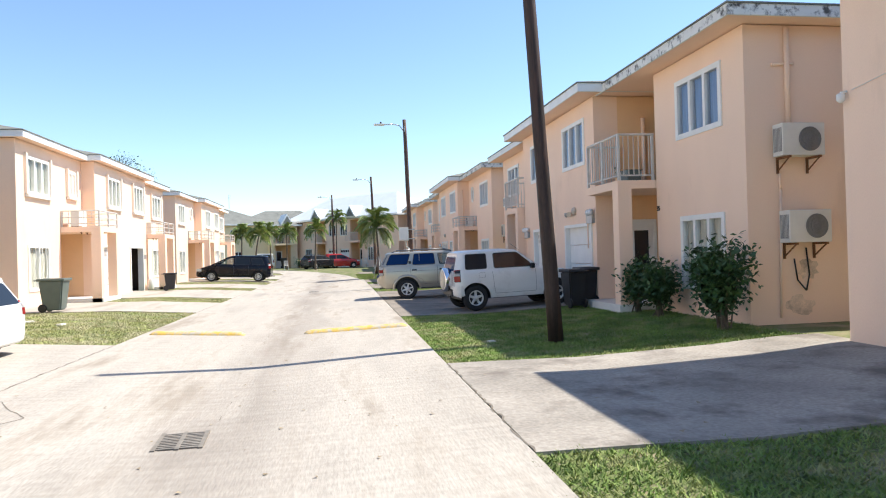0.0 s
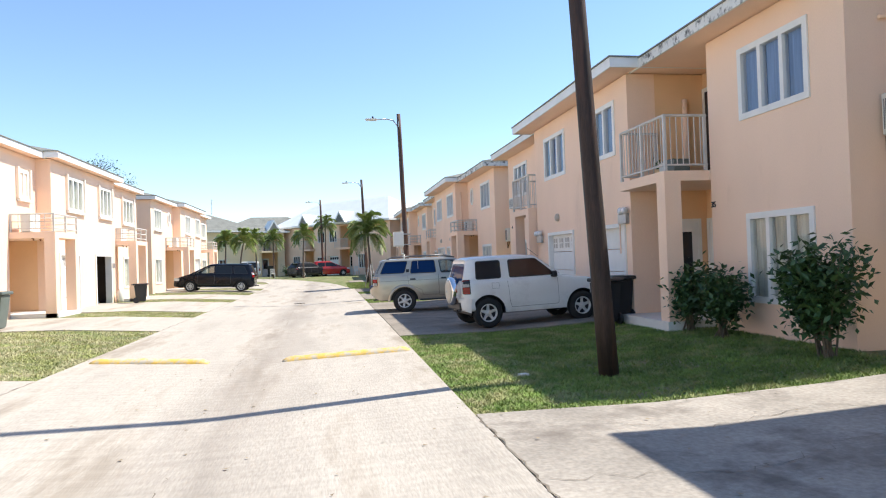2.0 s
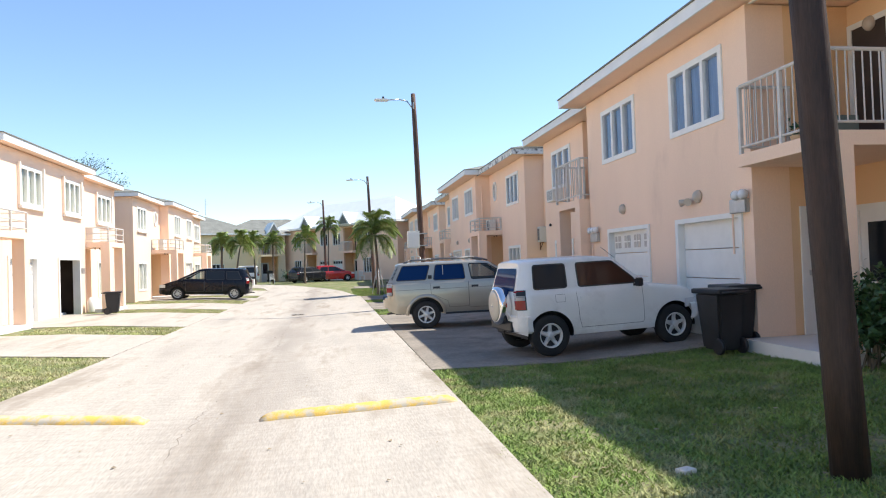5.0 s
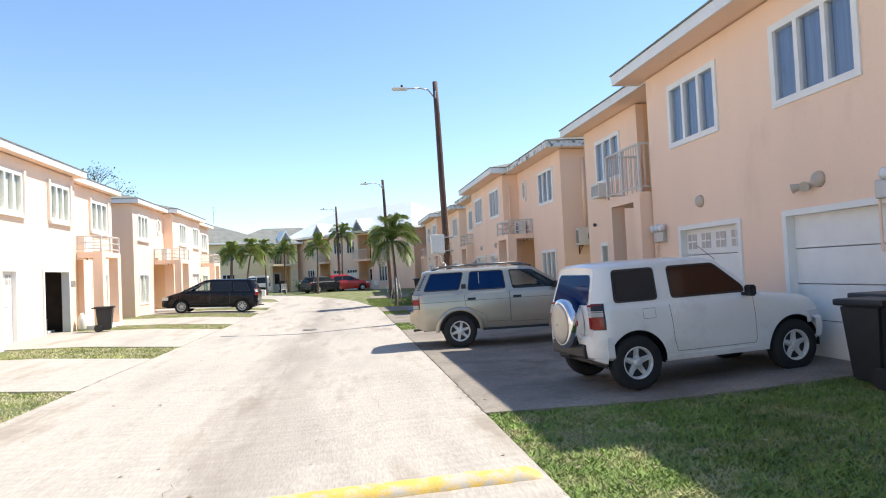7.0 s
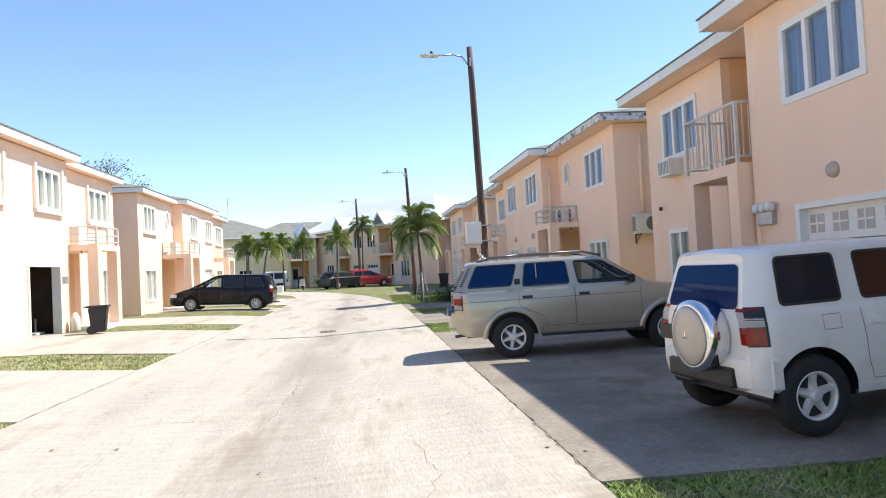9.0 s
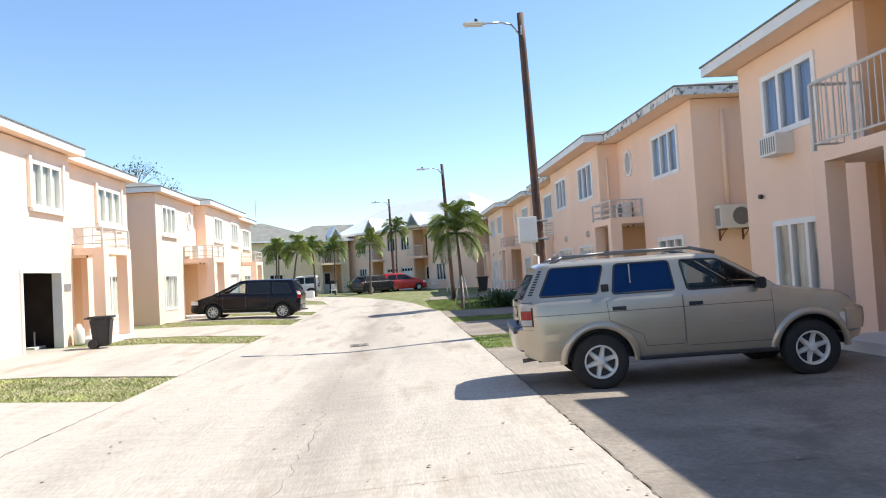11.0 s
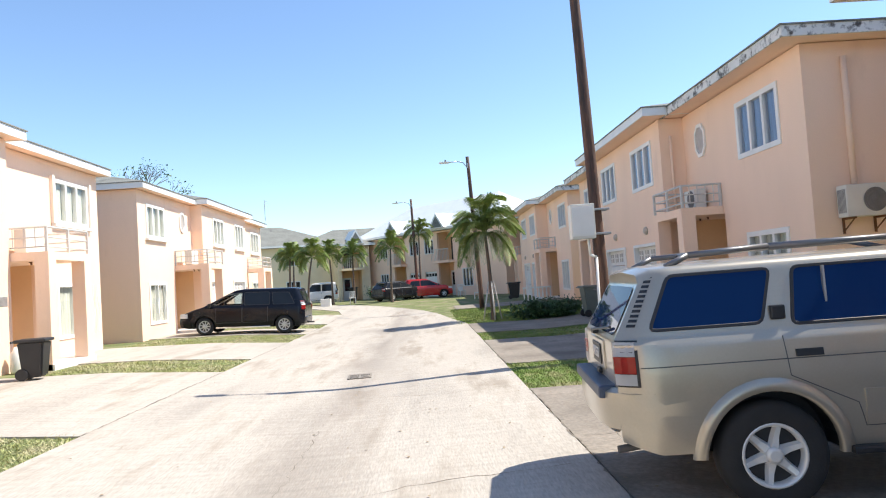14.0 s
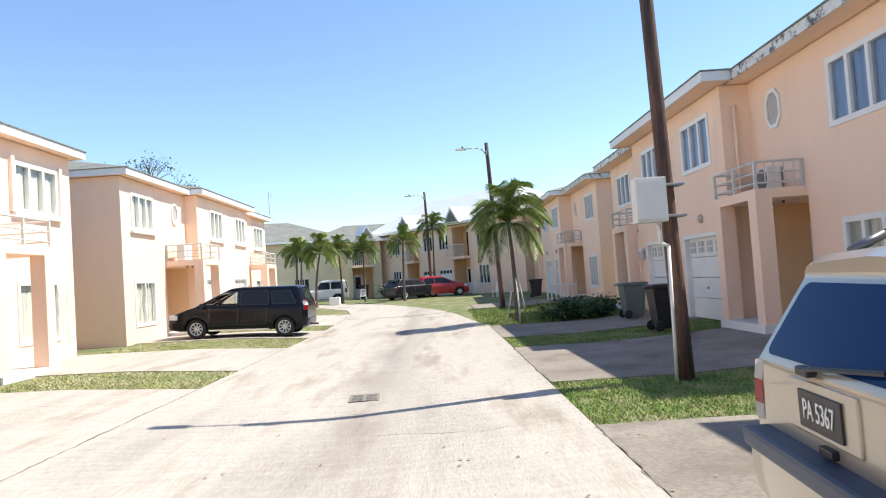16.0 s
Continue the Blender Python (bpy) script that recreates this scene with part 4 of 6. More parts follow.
    if rack:
        yt = sh.half(1.0, H) - 0.12
        for s in (-1, 1):
            bm = bmesh.new()
            yy = s * yt
            pipe(bm, [(0.45, yy, H - 0.01), (0.62, yy, H + 0.065), (1.2, yy, H + 0.085), (xc - 0.4, yy, H + 0.085), (xc - 0.05, yy, H - 0.005)], 0.024, 8)
            part("roof_rail", bm, M_RACK, e, "grey metal roof rail")
        for xx in (0.85, xc - 0.6):
            bm = bmesh.new()
            tube(bm, (xx, -yt, H + 0.075), (xx, yt, H + 0.075), 0.014, n=8)
            part("roof_bar", bm, M_RACK, e)
    return e, sh


def paint(name, c, rough=0.3, metal=0.0, dusty=(0.3, 0.27, 0.22)):
    return mat(name, c, rough, metal=metal, var=0.04, scale=1.5, grain=0.02, coat=0.6, stain=tuple(0.75 * a + 0.25 * b for a, b in zip(c, dusty)), stain_at=0.6, stain_scale=1.2)


P_WHITE = paint("white_car_paint", (0.80, 0.79, 0.76))
P_BEIGE = paint("champagne_car_paint", (0.44, 0.395, 0.315), 0.3, 0.55)
P_BLACK = mat("black_car_paint", (0.006, 0.007, 0.012), 0.2, var=0.1, spec=0.25, coat=0.12)
P_RED = paint("red_car_paint", (0.50, 0.02, 0.015), 0.3)
P_DARK = mat("dark_car_paint", (0.012, 0.013, 0.017), 0.25, var=0.1, spec=0.35, coat=0.2)
M_SEAT = mat("grey_car_seat_cloth", (0.06, 0.06, 0.062), 0.95, var=0.15, scale=6)
M_RACK = mat("grey_rack_metal", (0.16, 0.16, 0.165), 0.4, metal=0.5, var=0.1, scale=8)
M_SEETHRU = glass("clear_side_glass", tint=(0.62, 0.68, 0.68), clear=0.93, ior=1.42)

# white compact off-roader
wc, wsh = vehicle("off_road_car", "white short off-road car with chrome spare wheel cover", "car", (2.98, 20.0, 0.02), 6.0, P_WHITE, M_BROWNG,
                  3.58, 1.64, 1.69, 0.34, 0.36, (0.56, 3.02), [(2.7, 1.12), (3.2, 1.06), (3.48, 0.97), (3.58, 0.85)],
                  (0.16, 0.0, 1.92, 2.55, 1.10), roof_in=0.12, spokes=5, rim_r=0.6, ry=-1.5,
                  side_windows=(((0.30, 1.17), (0.93, 1.17), (0.94, 1.59), (0.33, 1.59)), ((1.15, 1.17), (2.28, 1.17), (2.26, 1.25), (1.86, 1.59), (1.15, 1.59))),
                  glass_side=(M_CARG, M_BROWNG), rear_glass_m=M_BLUEG, doors=((1.08, 2.38, 0.46),), lamps=((0.84, 1.16),), arch_r=0.43, bumper=(0.42, 0.74, P_WHITE, 0.05), flap=(0.68, 0.86, 0.93, 1.06))
bm = bmesh.new()
lathe(bm, [(0.31, 0.02), (0.335, 0.0), (0.34, -0.15), (0.33, -0.185), (0.29, -0.20)], 40, "X", (-0.02, -0.13, 0.90))
part("spare_wheel_cover", bm, M_CHROME, wc, "round chrome cover of the spare wheel")
bm = bmesh.new()
lathe(bm, [(0.287, 0.0), (0.26, -0.018), (0.15, -0.034), (0.01, -0.042)], 40, "X", (-0.218, -0.13, 0.90))
part("cover_face", bm, mat("dull_cover_face", (0.5, 0.47, 0.41), 0.35, metal=0.3), wc, "dull champagne face of the spare wheel cover")
bm = bmesh.new()
for k in range(3):
    a = 2 * math.pi * k / 3 + math.pi / 2
    tube(bm, (-0.262, -0.13, 0.90), (-0.262, -0.13 + 0.045 * math.cos(a), 0.90 + 0.045 * math.sin(a)), 0.008, 0.003, 6)
part("badge", bm, M_CHROME, wc, "small three-armed metal badge")
part("number_plate", box_bm(-0.03, 0.42, 0.80, 0.01, 0.72, 0.95, bevel=0.005), M_BLACKPL, wc, "black number plate")
part("bumper_insert", box_bm(-0.075, -0.52, 0.44, 0.2, 0.52, 0.63, bevel=0.03), M_BLACKPL, wc, "black plastic centre of the rear bumper")
part("brake_light", box_bm(0.13, -0.1, 1.605, 0.17, 0.1, 1.65, bevel=0.008), M_RED, wc)
for s_ in (-1, 1):
    bm = bmesh.new()
    wsh.patch(bm, s_, 1.02, 2.56, 0.35, 0.42, 0.012, 8, 1)
    part("sill_strip", bm, P_WHITE, wc)
bm = bmesh.new()
tube(bm, (1.98, -0.58, 1.64), (1.72, -0.58, 1.84), 0.004, n=5)
part("radio_aerial", bm, M_BLACKPL, wc)

# champagne estate off-roader
sv, ssh = vehicle("off_road_car", "dusty champagne four-door off-road car with blue tinted windows", "car", (1.38, 26.5, 0.0), -5.5, P_BEIGE, M_CARG,
                  4.5, 1.78, 1.73, 0.42, 0.375, (1.0, 3.78), [(3.5, 1.20), (4.15, 1.11), (4.4, 1.03), (4.5, 0.88)],
                  (0.30, 0.0, 2.75, 3.42, 1.20), roof_in=0.13, spokes=6, rim_r=0.6, ry=-0.8, spoke_w=0.045,
                  side_windows=(((0.24, 1.28), (1.02, 1.28), (1.14, 1.66), (0.42, 1.66)), ((1.22, 1.26), (2.06, 1.26), (2.02, 1.66), (1.29, 1.66)), ((2.22, 1.25), (3.2, 1.25), (3.16, 1.33), (2.66, 1.64), (2.16, 1.66))),
                  glass_side=(M_BLUEG, M_BLUEG, M_SEETHRU), screen_m=M_SEETHRU, rear_glass_m=M_BLUEG, doors=((1.13, 2.13, 0.55), (2.14, 3.3, 0.52)), lamps=((0.91, 1.21),),
                  cladding=P_BEIGE, rack=True, arch_r=0.455, bumper=(0.55, 0.88, P_BEIGE, 0.12), seats=(1.95, 0.95), handle_m=M_BLACKPL)
for s_ in (-1, 1):
    # Dark ribbon on the skin colours in the shade of the crease.
    bm = bmesh.new()
    ssh.line(bm, s_, [(0.15, 1.03), (3.3, 1.04)], 0.008)
    part("crease_shade", bm, M_GAP, sv, "thin dark line painting the shade of the door crease")
    for x0_, x1_ in ((1.62, 2.08), (2.2, 3.15)):
        bm = bmesh.new()
        ssh.patch(bm, s_, x0_, x1_, 0.56, 0.80, 0.012, 6, 3)
        part("side_moulding", bm, P_BEIGE, sv, "raised champagne lower door moulding")
    for k in range(11):
        bm = bmesh.new()
        z_ = 1.31 + 0.034 * k
        ssh.patch(bm, s_, 0.04, 0.10, z_, z_ + 0.02, 0.004, 2, 1, 0.01)
        part("vent_slat", bm, M_BLACKPL, sv, "black slat behind the rear window")
    y_ = ssh.half(1.1, 1.26)
    part("pillar_handle", box_bm(1.08, s_ * (y_ - 0.03), 1.30, 1.18, s_ * (y_ + 0.012), 1.40, bevel=0.012), M_BLACKPL, sv, "black handle on the rear pillar")
    y_ = ssh.half(1.6, 1.4)
    part("window_bar", box_bm(1.47, s_ * (y_ - 0.02), 1.28, 1.485, s_ * (y_ + 0.006), 1.65), M_GALV, sv, "thin grey bar across the rear door window")
    part("running_board", box_bm(1.5, s_ * 0.76, 0.37, 3.3, s_ * 0.93, 0.42, bevel=0.015), M_BLACKPL, sv)
part("bumper_step", box_bm(-0.125, -0.66, 0.80, 0.05, 0.66, 0.895, bevel=0.025), mat("faded_blue_black_plastic", (0.05, 0.07, 0.11), 0.5), sv, "faded dark bumper step")
bm = bmesh.new()
tube(bm, (-0.02, -0.66, 0.43), (0.3, -0.62, 0.46), 0.028, n=10)
part("exhaust_pipe", bm, M_IRON, sv)
pl = part("number_plate", box_bm(-0.022, -0.19, 0.99, 0.01, 0.19, 1.15, bevel=0.004), M_BLACKPL, sv, "black number plate with white characters")
part("plate_recess", box_bm(-0.012, -0.30, 0.96, 0.02, 0.30, 1.19, bevel=0.01), P_BEIGE, sv)
part("tailgate_latch", box_bm(-0.03, -0.1, 0.905, 0.01, 0.02, 0.945, bevel=0.01), M_BLACKPL, sv)
tcu = bpy.data.curves.new("number_plate_text", "FONT")
tcu.body, tcu.size, tcu.extrude, tcu.align_x, tcu.align_y = "PA 5367", 0.105, 0.002, "CENTER", "CENTER"
tcu.space_character = 1.0
tcu.materials.append(M_TRIM)
tob = new("plate_characters", tcu)
tob.parent = pl
tob.matrix_basis = pose(-0.0245, 0.0, 1.07, 90, 0, -90) @ Matrix.Diagonal((0.78, 1.15, 1, 1))
bm = bmesh.new()
pipe(bm, [(-0.02, 0.12, 1.235), (-0.02, 0.02, 1.255), (0.03, -0.45, 1.30)], 0.012, 6)
part("rear_wiper", bm, M_BLACKPL, sv)
part("wiper_motor_cover", box_bm(-0.03, 0.06, 1.21, 0.02, 0.18, 1.25, bevel=0.01), M_BLACKPL, sv)

# black people carrier on the sunny side
vn, vsh = vehicle("van", "black people carrier with silver sill strips parked across a driveway", "van", (-4.75, 47.9, 0.08), 180.0, P_BLACK, M_CARG,
                  4.75, 1.85, 1.70, 0.28, 0.335, (0.78, 3.78), [(4.1, 1.0), (4.5, 0.86), (4.75, 0.66)],
                  (0.28, 0.0, 2.7, 3.85, 1.04), roof_in=0.16, spokes=9, rim_r=0.66, ry=-2.0, spoke_w=0.03,
                  side_windows=(((0.38, 1.1), (1.2, 1.1), (1.25, 1.56), (0.6, 1.55)), ((1.32, 1.1), (2.3, 1.1), (2.3, 1.58), (1.35, 1.58)), ((2.38, 1.1), (3.55, 1.1), (2.9, 1.54), (2.38, 1.58))),
                  glass_side=(M_CARG, M_CARG, M_SEETHRU), screen_m=M_SEETHRU, doors=((1.4, 2.35, 0.45), (2.38, 3.35, 0.45)), lamps=((0.88, 1.2),), rack=False, arch_r=0.4, seats=(2.2,))
part("sill_strip", box_bm(1.3, 0.86, 0.25, 3.35, 0.935, 0.30, bevel=0.01), M_CHROME, vn, "bright sill strip")
part("tow_hook", box_bm(-0.22, -0.05, 0.32, 0.1, 0.05, 0.38, bevel=0.02), M_IRON, vn)

# cars far down the street
vehicle("hatchback", "red hatchback parked in front of a far house", "car", (-1.9, 74.0, 0.36), 8.0, P_RED, M_CARG, 3.8, 1.62, 1.5, 0.22, 0.3, (0.65, 3.1),
        [(3.2, 0.95), (3.6, 0.78), (3.8, 0.6)], (0.3, 0.0, 1.9, 2.95, 0.92), roof_in=0.16,
        side_windows=(((0.45, 0.98), (1.25, 0.98), (1.25, 1.38), (0.6, 1.36)), ((1.32, 0.98), (2.6, 0.98), (1.95, 1.38), (1.32, 1.38))), doors=((0.95, 1.3, 0.4), (1.32, 2.4, 0.4)), lamps=((0.78, 1.1),), arch_r=0.36)
vehicle("saloon_car", "very dark grey car parked beside a red hatchback", "car", (-3.75, 71.8, 0.36), 42.0, P_DARK, M_CARG, 4.2, 1.72, 1.45, 0.22, 0.31, (0.8, 3.4),
        [(3.3, 0.95), (3.9, 0.8), (4.2, 0.6)], (0.5, 0.0, 2.1, 3.1, 0.93), roof_in=0.17,
        side_windows=(((0.75, 0.99), (1.7, 0.99), (1.7, 1.33), (0.95, 1.33)), ((1.77, 0.99), (2.8, 0.99), (2.15, 1.33), (1.77, 1.33))), doors=((1.0, 1.72, 0.4), (1.74, 2.7, 0.4)), lamps=((0.76, 0.96),), arch_r=0.37)
vehicle("off_road_car", "small white off-road car parked before the far yellow house", "car", (-7.0, 74.5, 0.36), 184.0, P_WHITE, M_CARG, 3.7, 1.62, 1.72, 0.38, 0.34, (0.7, 2.95),
        [(2.7, 1.03), (3.4, 0.95), (3.7, 0.75)], (0.16, 0.0, 1.9, 2.5, 1.0), roof_in=0.1,
        side_windows=(((0.35, 1.08), (1.15, 1.08), (1.15, 1.58), (0.42, 1.58)), ((1.25, 1.08), (2.3, 1.08), (1.9, 1.58), (1.25, 1.58))), doors=((1.2, 2.3, 0.5),), lamps=((0.8, 1.05),), arch_r=0.41)
vehicle("hatchback", "white hatchback parked on a sunlit driveway", "car", (-5.75, 13.0, 0.06), 180.0, P_WHITE, M_CARG, 4.0, 1.68, 1.46, 0.24, 0.3, (0.7, 3.2),
        [(3.4, 0.92), (3.8, 0.76), (4.0, 0.58)], (0.35, 0.0, 2.1, 3.1, 0.9), roof_in=0.15,
        side_windows=(((0.5, 0.96), (1.35, 0.96), (1.35, 1.35), (0.65, 1.34)), ((1.42, 0.96), (2.7, 0.96), (2.1, 1.35), (1.42, 1.35))), doors=((1.4, 2.6, 0.4),), lamps=((0.75, 1.0),), arch_r=0.37)


# ---- poles and street lamps ----
def pole(at, top, lean=(0, 0), lamp=True, r=0.125, wood=None, label="tall dark brown wooden utility pole with a small street lamp", box=False):
    x, y = at
    z0 = gz(x, y) - 0.02
    e = thing("street_lamp" if lamp else "utility_pole", label, "street lamp" if lamp else "utility pole", (x, y, z0), group="poles along the street")
    h = top - z0
    bm = bmesh.new()
    n, m = 14, 10
    rings = []
    for j in range(m + 1):
        f = j / m
        rr = r * (1 - 0.3 * f)
        cx, cy = lean[0] * f, lean[1] * f
        rings.append([bm.verts.new((cx + rr * (1 + 0.04 * math.sin(3 * k + j)) * math.cos(2 * math.pi * k / n), cy + rr * math.sin(2 * math.pi * k / n), h * f)) for k in range(n)])
    for a, b in zip(rings[:-1], rings[1:]):
        for k in range(n):
            f = bm.faces.new((a[k], a[(k + 1) % n], b[(k + 1) % n], b[k]))
            f.smooth = True
    bm.faces.new(rings[-1])
    bm.faces.new(rings[0][::-1])
    part("pole_shaft", bm, wood or M_WOODPOLE, e)
    if lamp:
        bm = bmesh.new()
        tx, ty = lean
        pipe(bm, [(tx - 0.05, ty, h - 0.55), (tx - 0.25, ty, h - 0.28), (tx - 0.55, ty, h - 0.22), (tx - 1.0, ty, h - 0.24)], 0.025, 8)
        pipe(bm, [(tx - 0.02, ty - 0.12, h - 0.6), (tx - 0.02, ty - 0.12, h - 0.35)], 0.02, 6)
        part("lamp_arm", bm, M_GALV, e)
        bm = bmesh.new()
        bx(bm, tx - 1.5, ty - 0.11, h - 0.29, tx - 0.95, ty + 0.11, h - 0.2)
        bmesh.ops.bevel(bm, geom=bm.edges[:], offset=0.035, segments=2, affect="EDGES")
        hd = part("lamp_head", bm, M_CREAM, e)
        bm = bmesh.new()
        lathe(bm, [(0.04, 0), (0.045, 0.08), (0.02, 0.1)], 10, "Z", (tx - 1.15, ty, h - 0.2))
        part("photocell", bm, M_BLACKPL, e)
    return e


# Darker copy of the creosote wood, with the pole's shade in its colour.
M_SHADEPOLE = mat("shaded_creosote_pole", (0.036, 0.021, 0.016), 0.7, var=0.35, scale=2.5, grain=0.3, grain_scale=14, bump=0.6, stretch=(6, 6, 0.6), stain=(0.075, 0.036, 0.025), stain_at=0.58, stain_scale=0.9)
pole((3.72, 12.5), 9.6, (-0.5, 0.0), lamp=False, r=0.14, wood=M_SHADEPOLE, label="bare brown wooden utility pole in the lawn, coloured darker for shade")
p1 = pole((3.35, 33.75), 8.25, (-0.2, 0.0))
pole((2.75, 56.0), 8.0, (-0.25, 0.0))
pole((-0.75, 74.5), 8.2, (-0.1, 0.0))
z0 = gz(3.35, 33.75)
bm = box_bm(-0.62, -0.32, 2.35, -0.17, -0.06, 3.0, bevel=0.015)
part("meter_box", bm, M_CREAM, p1, "pale steel box strapped to the pole")
bm = bmesh.new()
bx(bm, -0.60, -0.335, 2.4, -0.2, -0.321, 2.95)
part("box_door", bm, M_TRIM, p1)
bm = bmesh.new()
pipe(bm, [(-0.3, -0.2, 2.35), (-0.28, -0.2, 2.05), (-0.16, -0.17, 2.0), (-0.19, -0.16, 0.0)], 0.025, 8)
part("conduit", bm, M_TRIM, p1, "white conduit running down the pole")
for zz in (2.42, 2.88):
    part("strap", box_bm(-0.17, -0.15, zz, 0.16, 0.15, zz + 0.04, bevel=0.01), M_GALV, p1)


# ---- wheeled bins ----
def bin_(at, rz, material, label, h=1.05, w=0.6, d=0.7):
    e = thing("wheeled_bin", label, "bin", (at[0], at[1], gz(*at) + 0.03), rz)
    bm = bmesh.new()
    lo = [bm.verts.new(p) for p in ((-w * 0.38, -d * 0.36, 0.06), (w * 0.38, -d * 0.36, 0.06), (w * 0.38, d * 0.36, 0.06), (-w * 0.38, d * 0.36, 0.06))]
    hi = [bm.verts.new(p) for p in ((-w / 2, -d / 2, h * 0.92), (w / 2, -d / 2, h * 0.92), (w / 2, d / 2, h * 0.92), (-w / 2, d / 2, h * 0.92))]
    for i in range(4):
        bm.faces.new((lo[i], lo[(i + 1) % 4], hi[(i + 1) % 4], hi[i]))
    bm.faces.new(lo[::-1])
    bm.faces.new(hi)
    bmesh.ops.bevel(bm, geom=bm.edges[:], offset=0.035, segments=2, affect="EDGES")
    part("bin_body", bm, material, e)
    bm = box_bm(-w / 2 - 0.03, -d / 2 - 0.05, h * 0.9, w / 2 + 0.03, d / 2 + 0.05, h * 0.98, bevel=0.03)
    part("lid", bm, material, e)
    bm = bmesh.new()
    tube(bm, (-w / 2, d / 2 + 0.1, h * 0.93), (w / 2, d / 2 + 0.1, h * 0.93), 0.02, n=8)
    part("handle", bm, material, e)
    for s in (-1, 1):
        bm = bmesh.new()
        lathe(bm, [(0.12, -0.03), (0.13, 0), (0.12, 0.03)], 14, "X", (s * w * 0.42, d * 0.36, 0.13))
        part("wheel", bm, M_BLACKPL, e)
    return e


bin_((-8.8, 22.9), 90, M_GREYPL, "grey-green wheeled bin standing at the edge of a lawn")
bin_((-8.4, 35.6), 100, M_BLACKPL, "small black wheeled bin beside a porch column", h=0.88, w=0.5, d=0.52)
gb = bin_((6.0, 17.95), 185, M_BLACKPL, "black wheeled bin with white scrawled marks beside the white car", w=0.5, d=0.62)
bm = bmesh.new()
for pts in (((-0.1, 0.86), (-0.16, 0.8), (-0.12, 0.7), (-0.05, 0.74)), ((0.0, 0.86), (0.05, 0.72), (0.1, 0.87)), ((-0.12, 0.6), (-0.05, 0.62), (-0.1, 0.45)), ((0.0, 0.6), (0.08, 0.5), (0.02, 0.4), (0.12, 0.36))):
    pipe(bm, [(-0.31 - 0.06 * (z - 0.6), -x - 0.1, z) for x, z in pts], 0.012, 5)
gm_ = part("scrawled_marks", bm, M_TRIM, gb)
bin_((6.5, 18.35), 178, M_BLACKPL, "black wheeled bin beside the garage door", w=0.5, d=0.6)
bin_((5.7, 44.6), 95, M_GREYPL, "dark wheeled bin between two garages", h=1.1)
bin_((5.25, 40.3), 95, M_BLACKPL, "black wheeled bin in front of a garage door", h=1.15)
bin_((5.3, 62.5), 80, M_BLACKPL, "black wheeled bin before a far garage")
bin_((-6.6, 82.0), 90, M_BLACKPL, "black bin before the far yellow house", h=1.2, w=1.0)


# ---- outdoor air conditioner units, meters, lamps, pipes ----
def aircon(at, rz, label="cream outdoor air conditioner unit on rusty wall brackets", w=0.85, h=0.6):
    """Its back at y = 0, its fan towards -y."""
    e = thing("air_conditioner", label, "air conditioner", at, rz)
    part("casing", box_bm(-w / 2, -0.36, 0, w / 2, -0.06, h, bevel=0.015), M_CREAM, e)
    bm = bmesh.new()
    for r in (0.06, 0.12, 0.18, 0.225):
        lathe(bm, [(r, 0), (r, -0.012), (r - 0.014, -0.012), (r - 0.014, 0)], 24, "Y", (w * 0.14, -0.362, h / 2))
    for k in range(16):
        a = math.pi * k / 8
        tube(bm, (w * 0.14, -0.368, h / 2), (w * 0.14 + 0.225 * math.cos(a), -0.368, h / 2 + 0.225 * math.sin(a)), 0.004, n=4)
    part("fan_grille", bm, M_GRILLE, e)
    bm = bmesh.new()
    lathe(bm, [(0.22, 0), (0.22, -0.003)], 24, "Y", (w * 0.14, -0.3605, h / 2))
    part("fan_opening", bm, M_GRILLE, e)
    for i in range(7):
        part("side_slat", box_bm(-w / 2 - 0.005, -0.33 + i * 0.036, 0.08, -w / 2 + 0.002, -0.312 + i * 0.036, h - 0.08), M_GRILLE, e)
    rust = M_RUST
    for s in (-1, 1):
        bm = bmesh.new()
        bx(bm, s * w * 0.36 - 0.02, -0.4, -0.04, s * w * 0.36 + 0.02, 0.0, -0.001)
        tube(bm, (s * w * 0.36, -0.36, -0.03), (s * w * 0.36, -0.01, -0.26), 0.014, n=6)
        bx(bm, s * w * 0.36 - 0.02, -0.03, -0.3, s * w * 0.36 + 0.02, 0.0, -0.041)
        part("bracket", bm, rust, e, "rusty steel bracket")
    return e


M_RUST = mat("rusty_steel", (0.20, 0.09, 0.04), 0.85, metal=0.2, var=0.3, scale=9)
for zz, xx in ((3.3, 8.33), (1.7, 8.42)):
    aircon((xx, 12.198, zz), 0)
aircon((8.25, 33.598, 2.4), 0)
aircon((-9.75, 28.3, 3.07), -90, "white outdoor air conditioner standing on a balcony", w=0.8)
aircon((-9.75, 38.3, 3.07), -90, "white outdoor air conditioner standing on a balcony", w=0.8)
aircon((-9.75, 50.2, 3.07), -90, "white outdoor air conditioner standing on a balcony", w=0.8)
aircon((7.39, 38.6, 3.14), -90, "pale air conditioner behind a balcony railing", w=0.7, h=0.5)


def wall_pipe(pts, r, m, label, name="wall_pipe"):
    bm = bmesh.new()
    pipe(bm, pts, r, 8)
    return tagged(part(name, bm, m), label, "pipe")


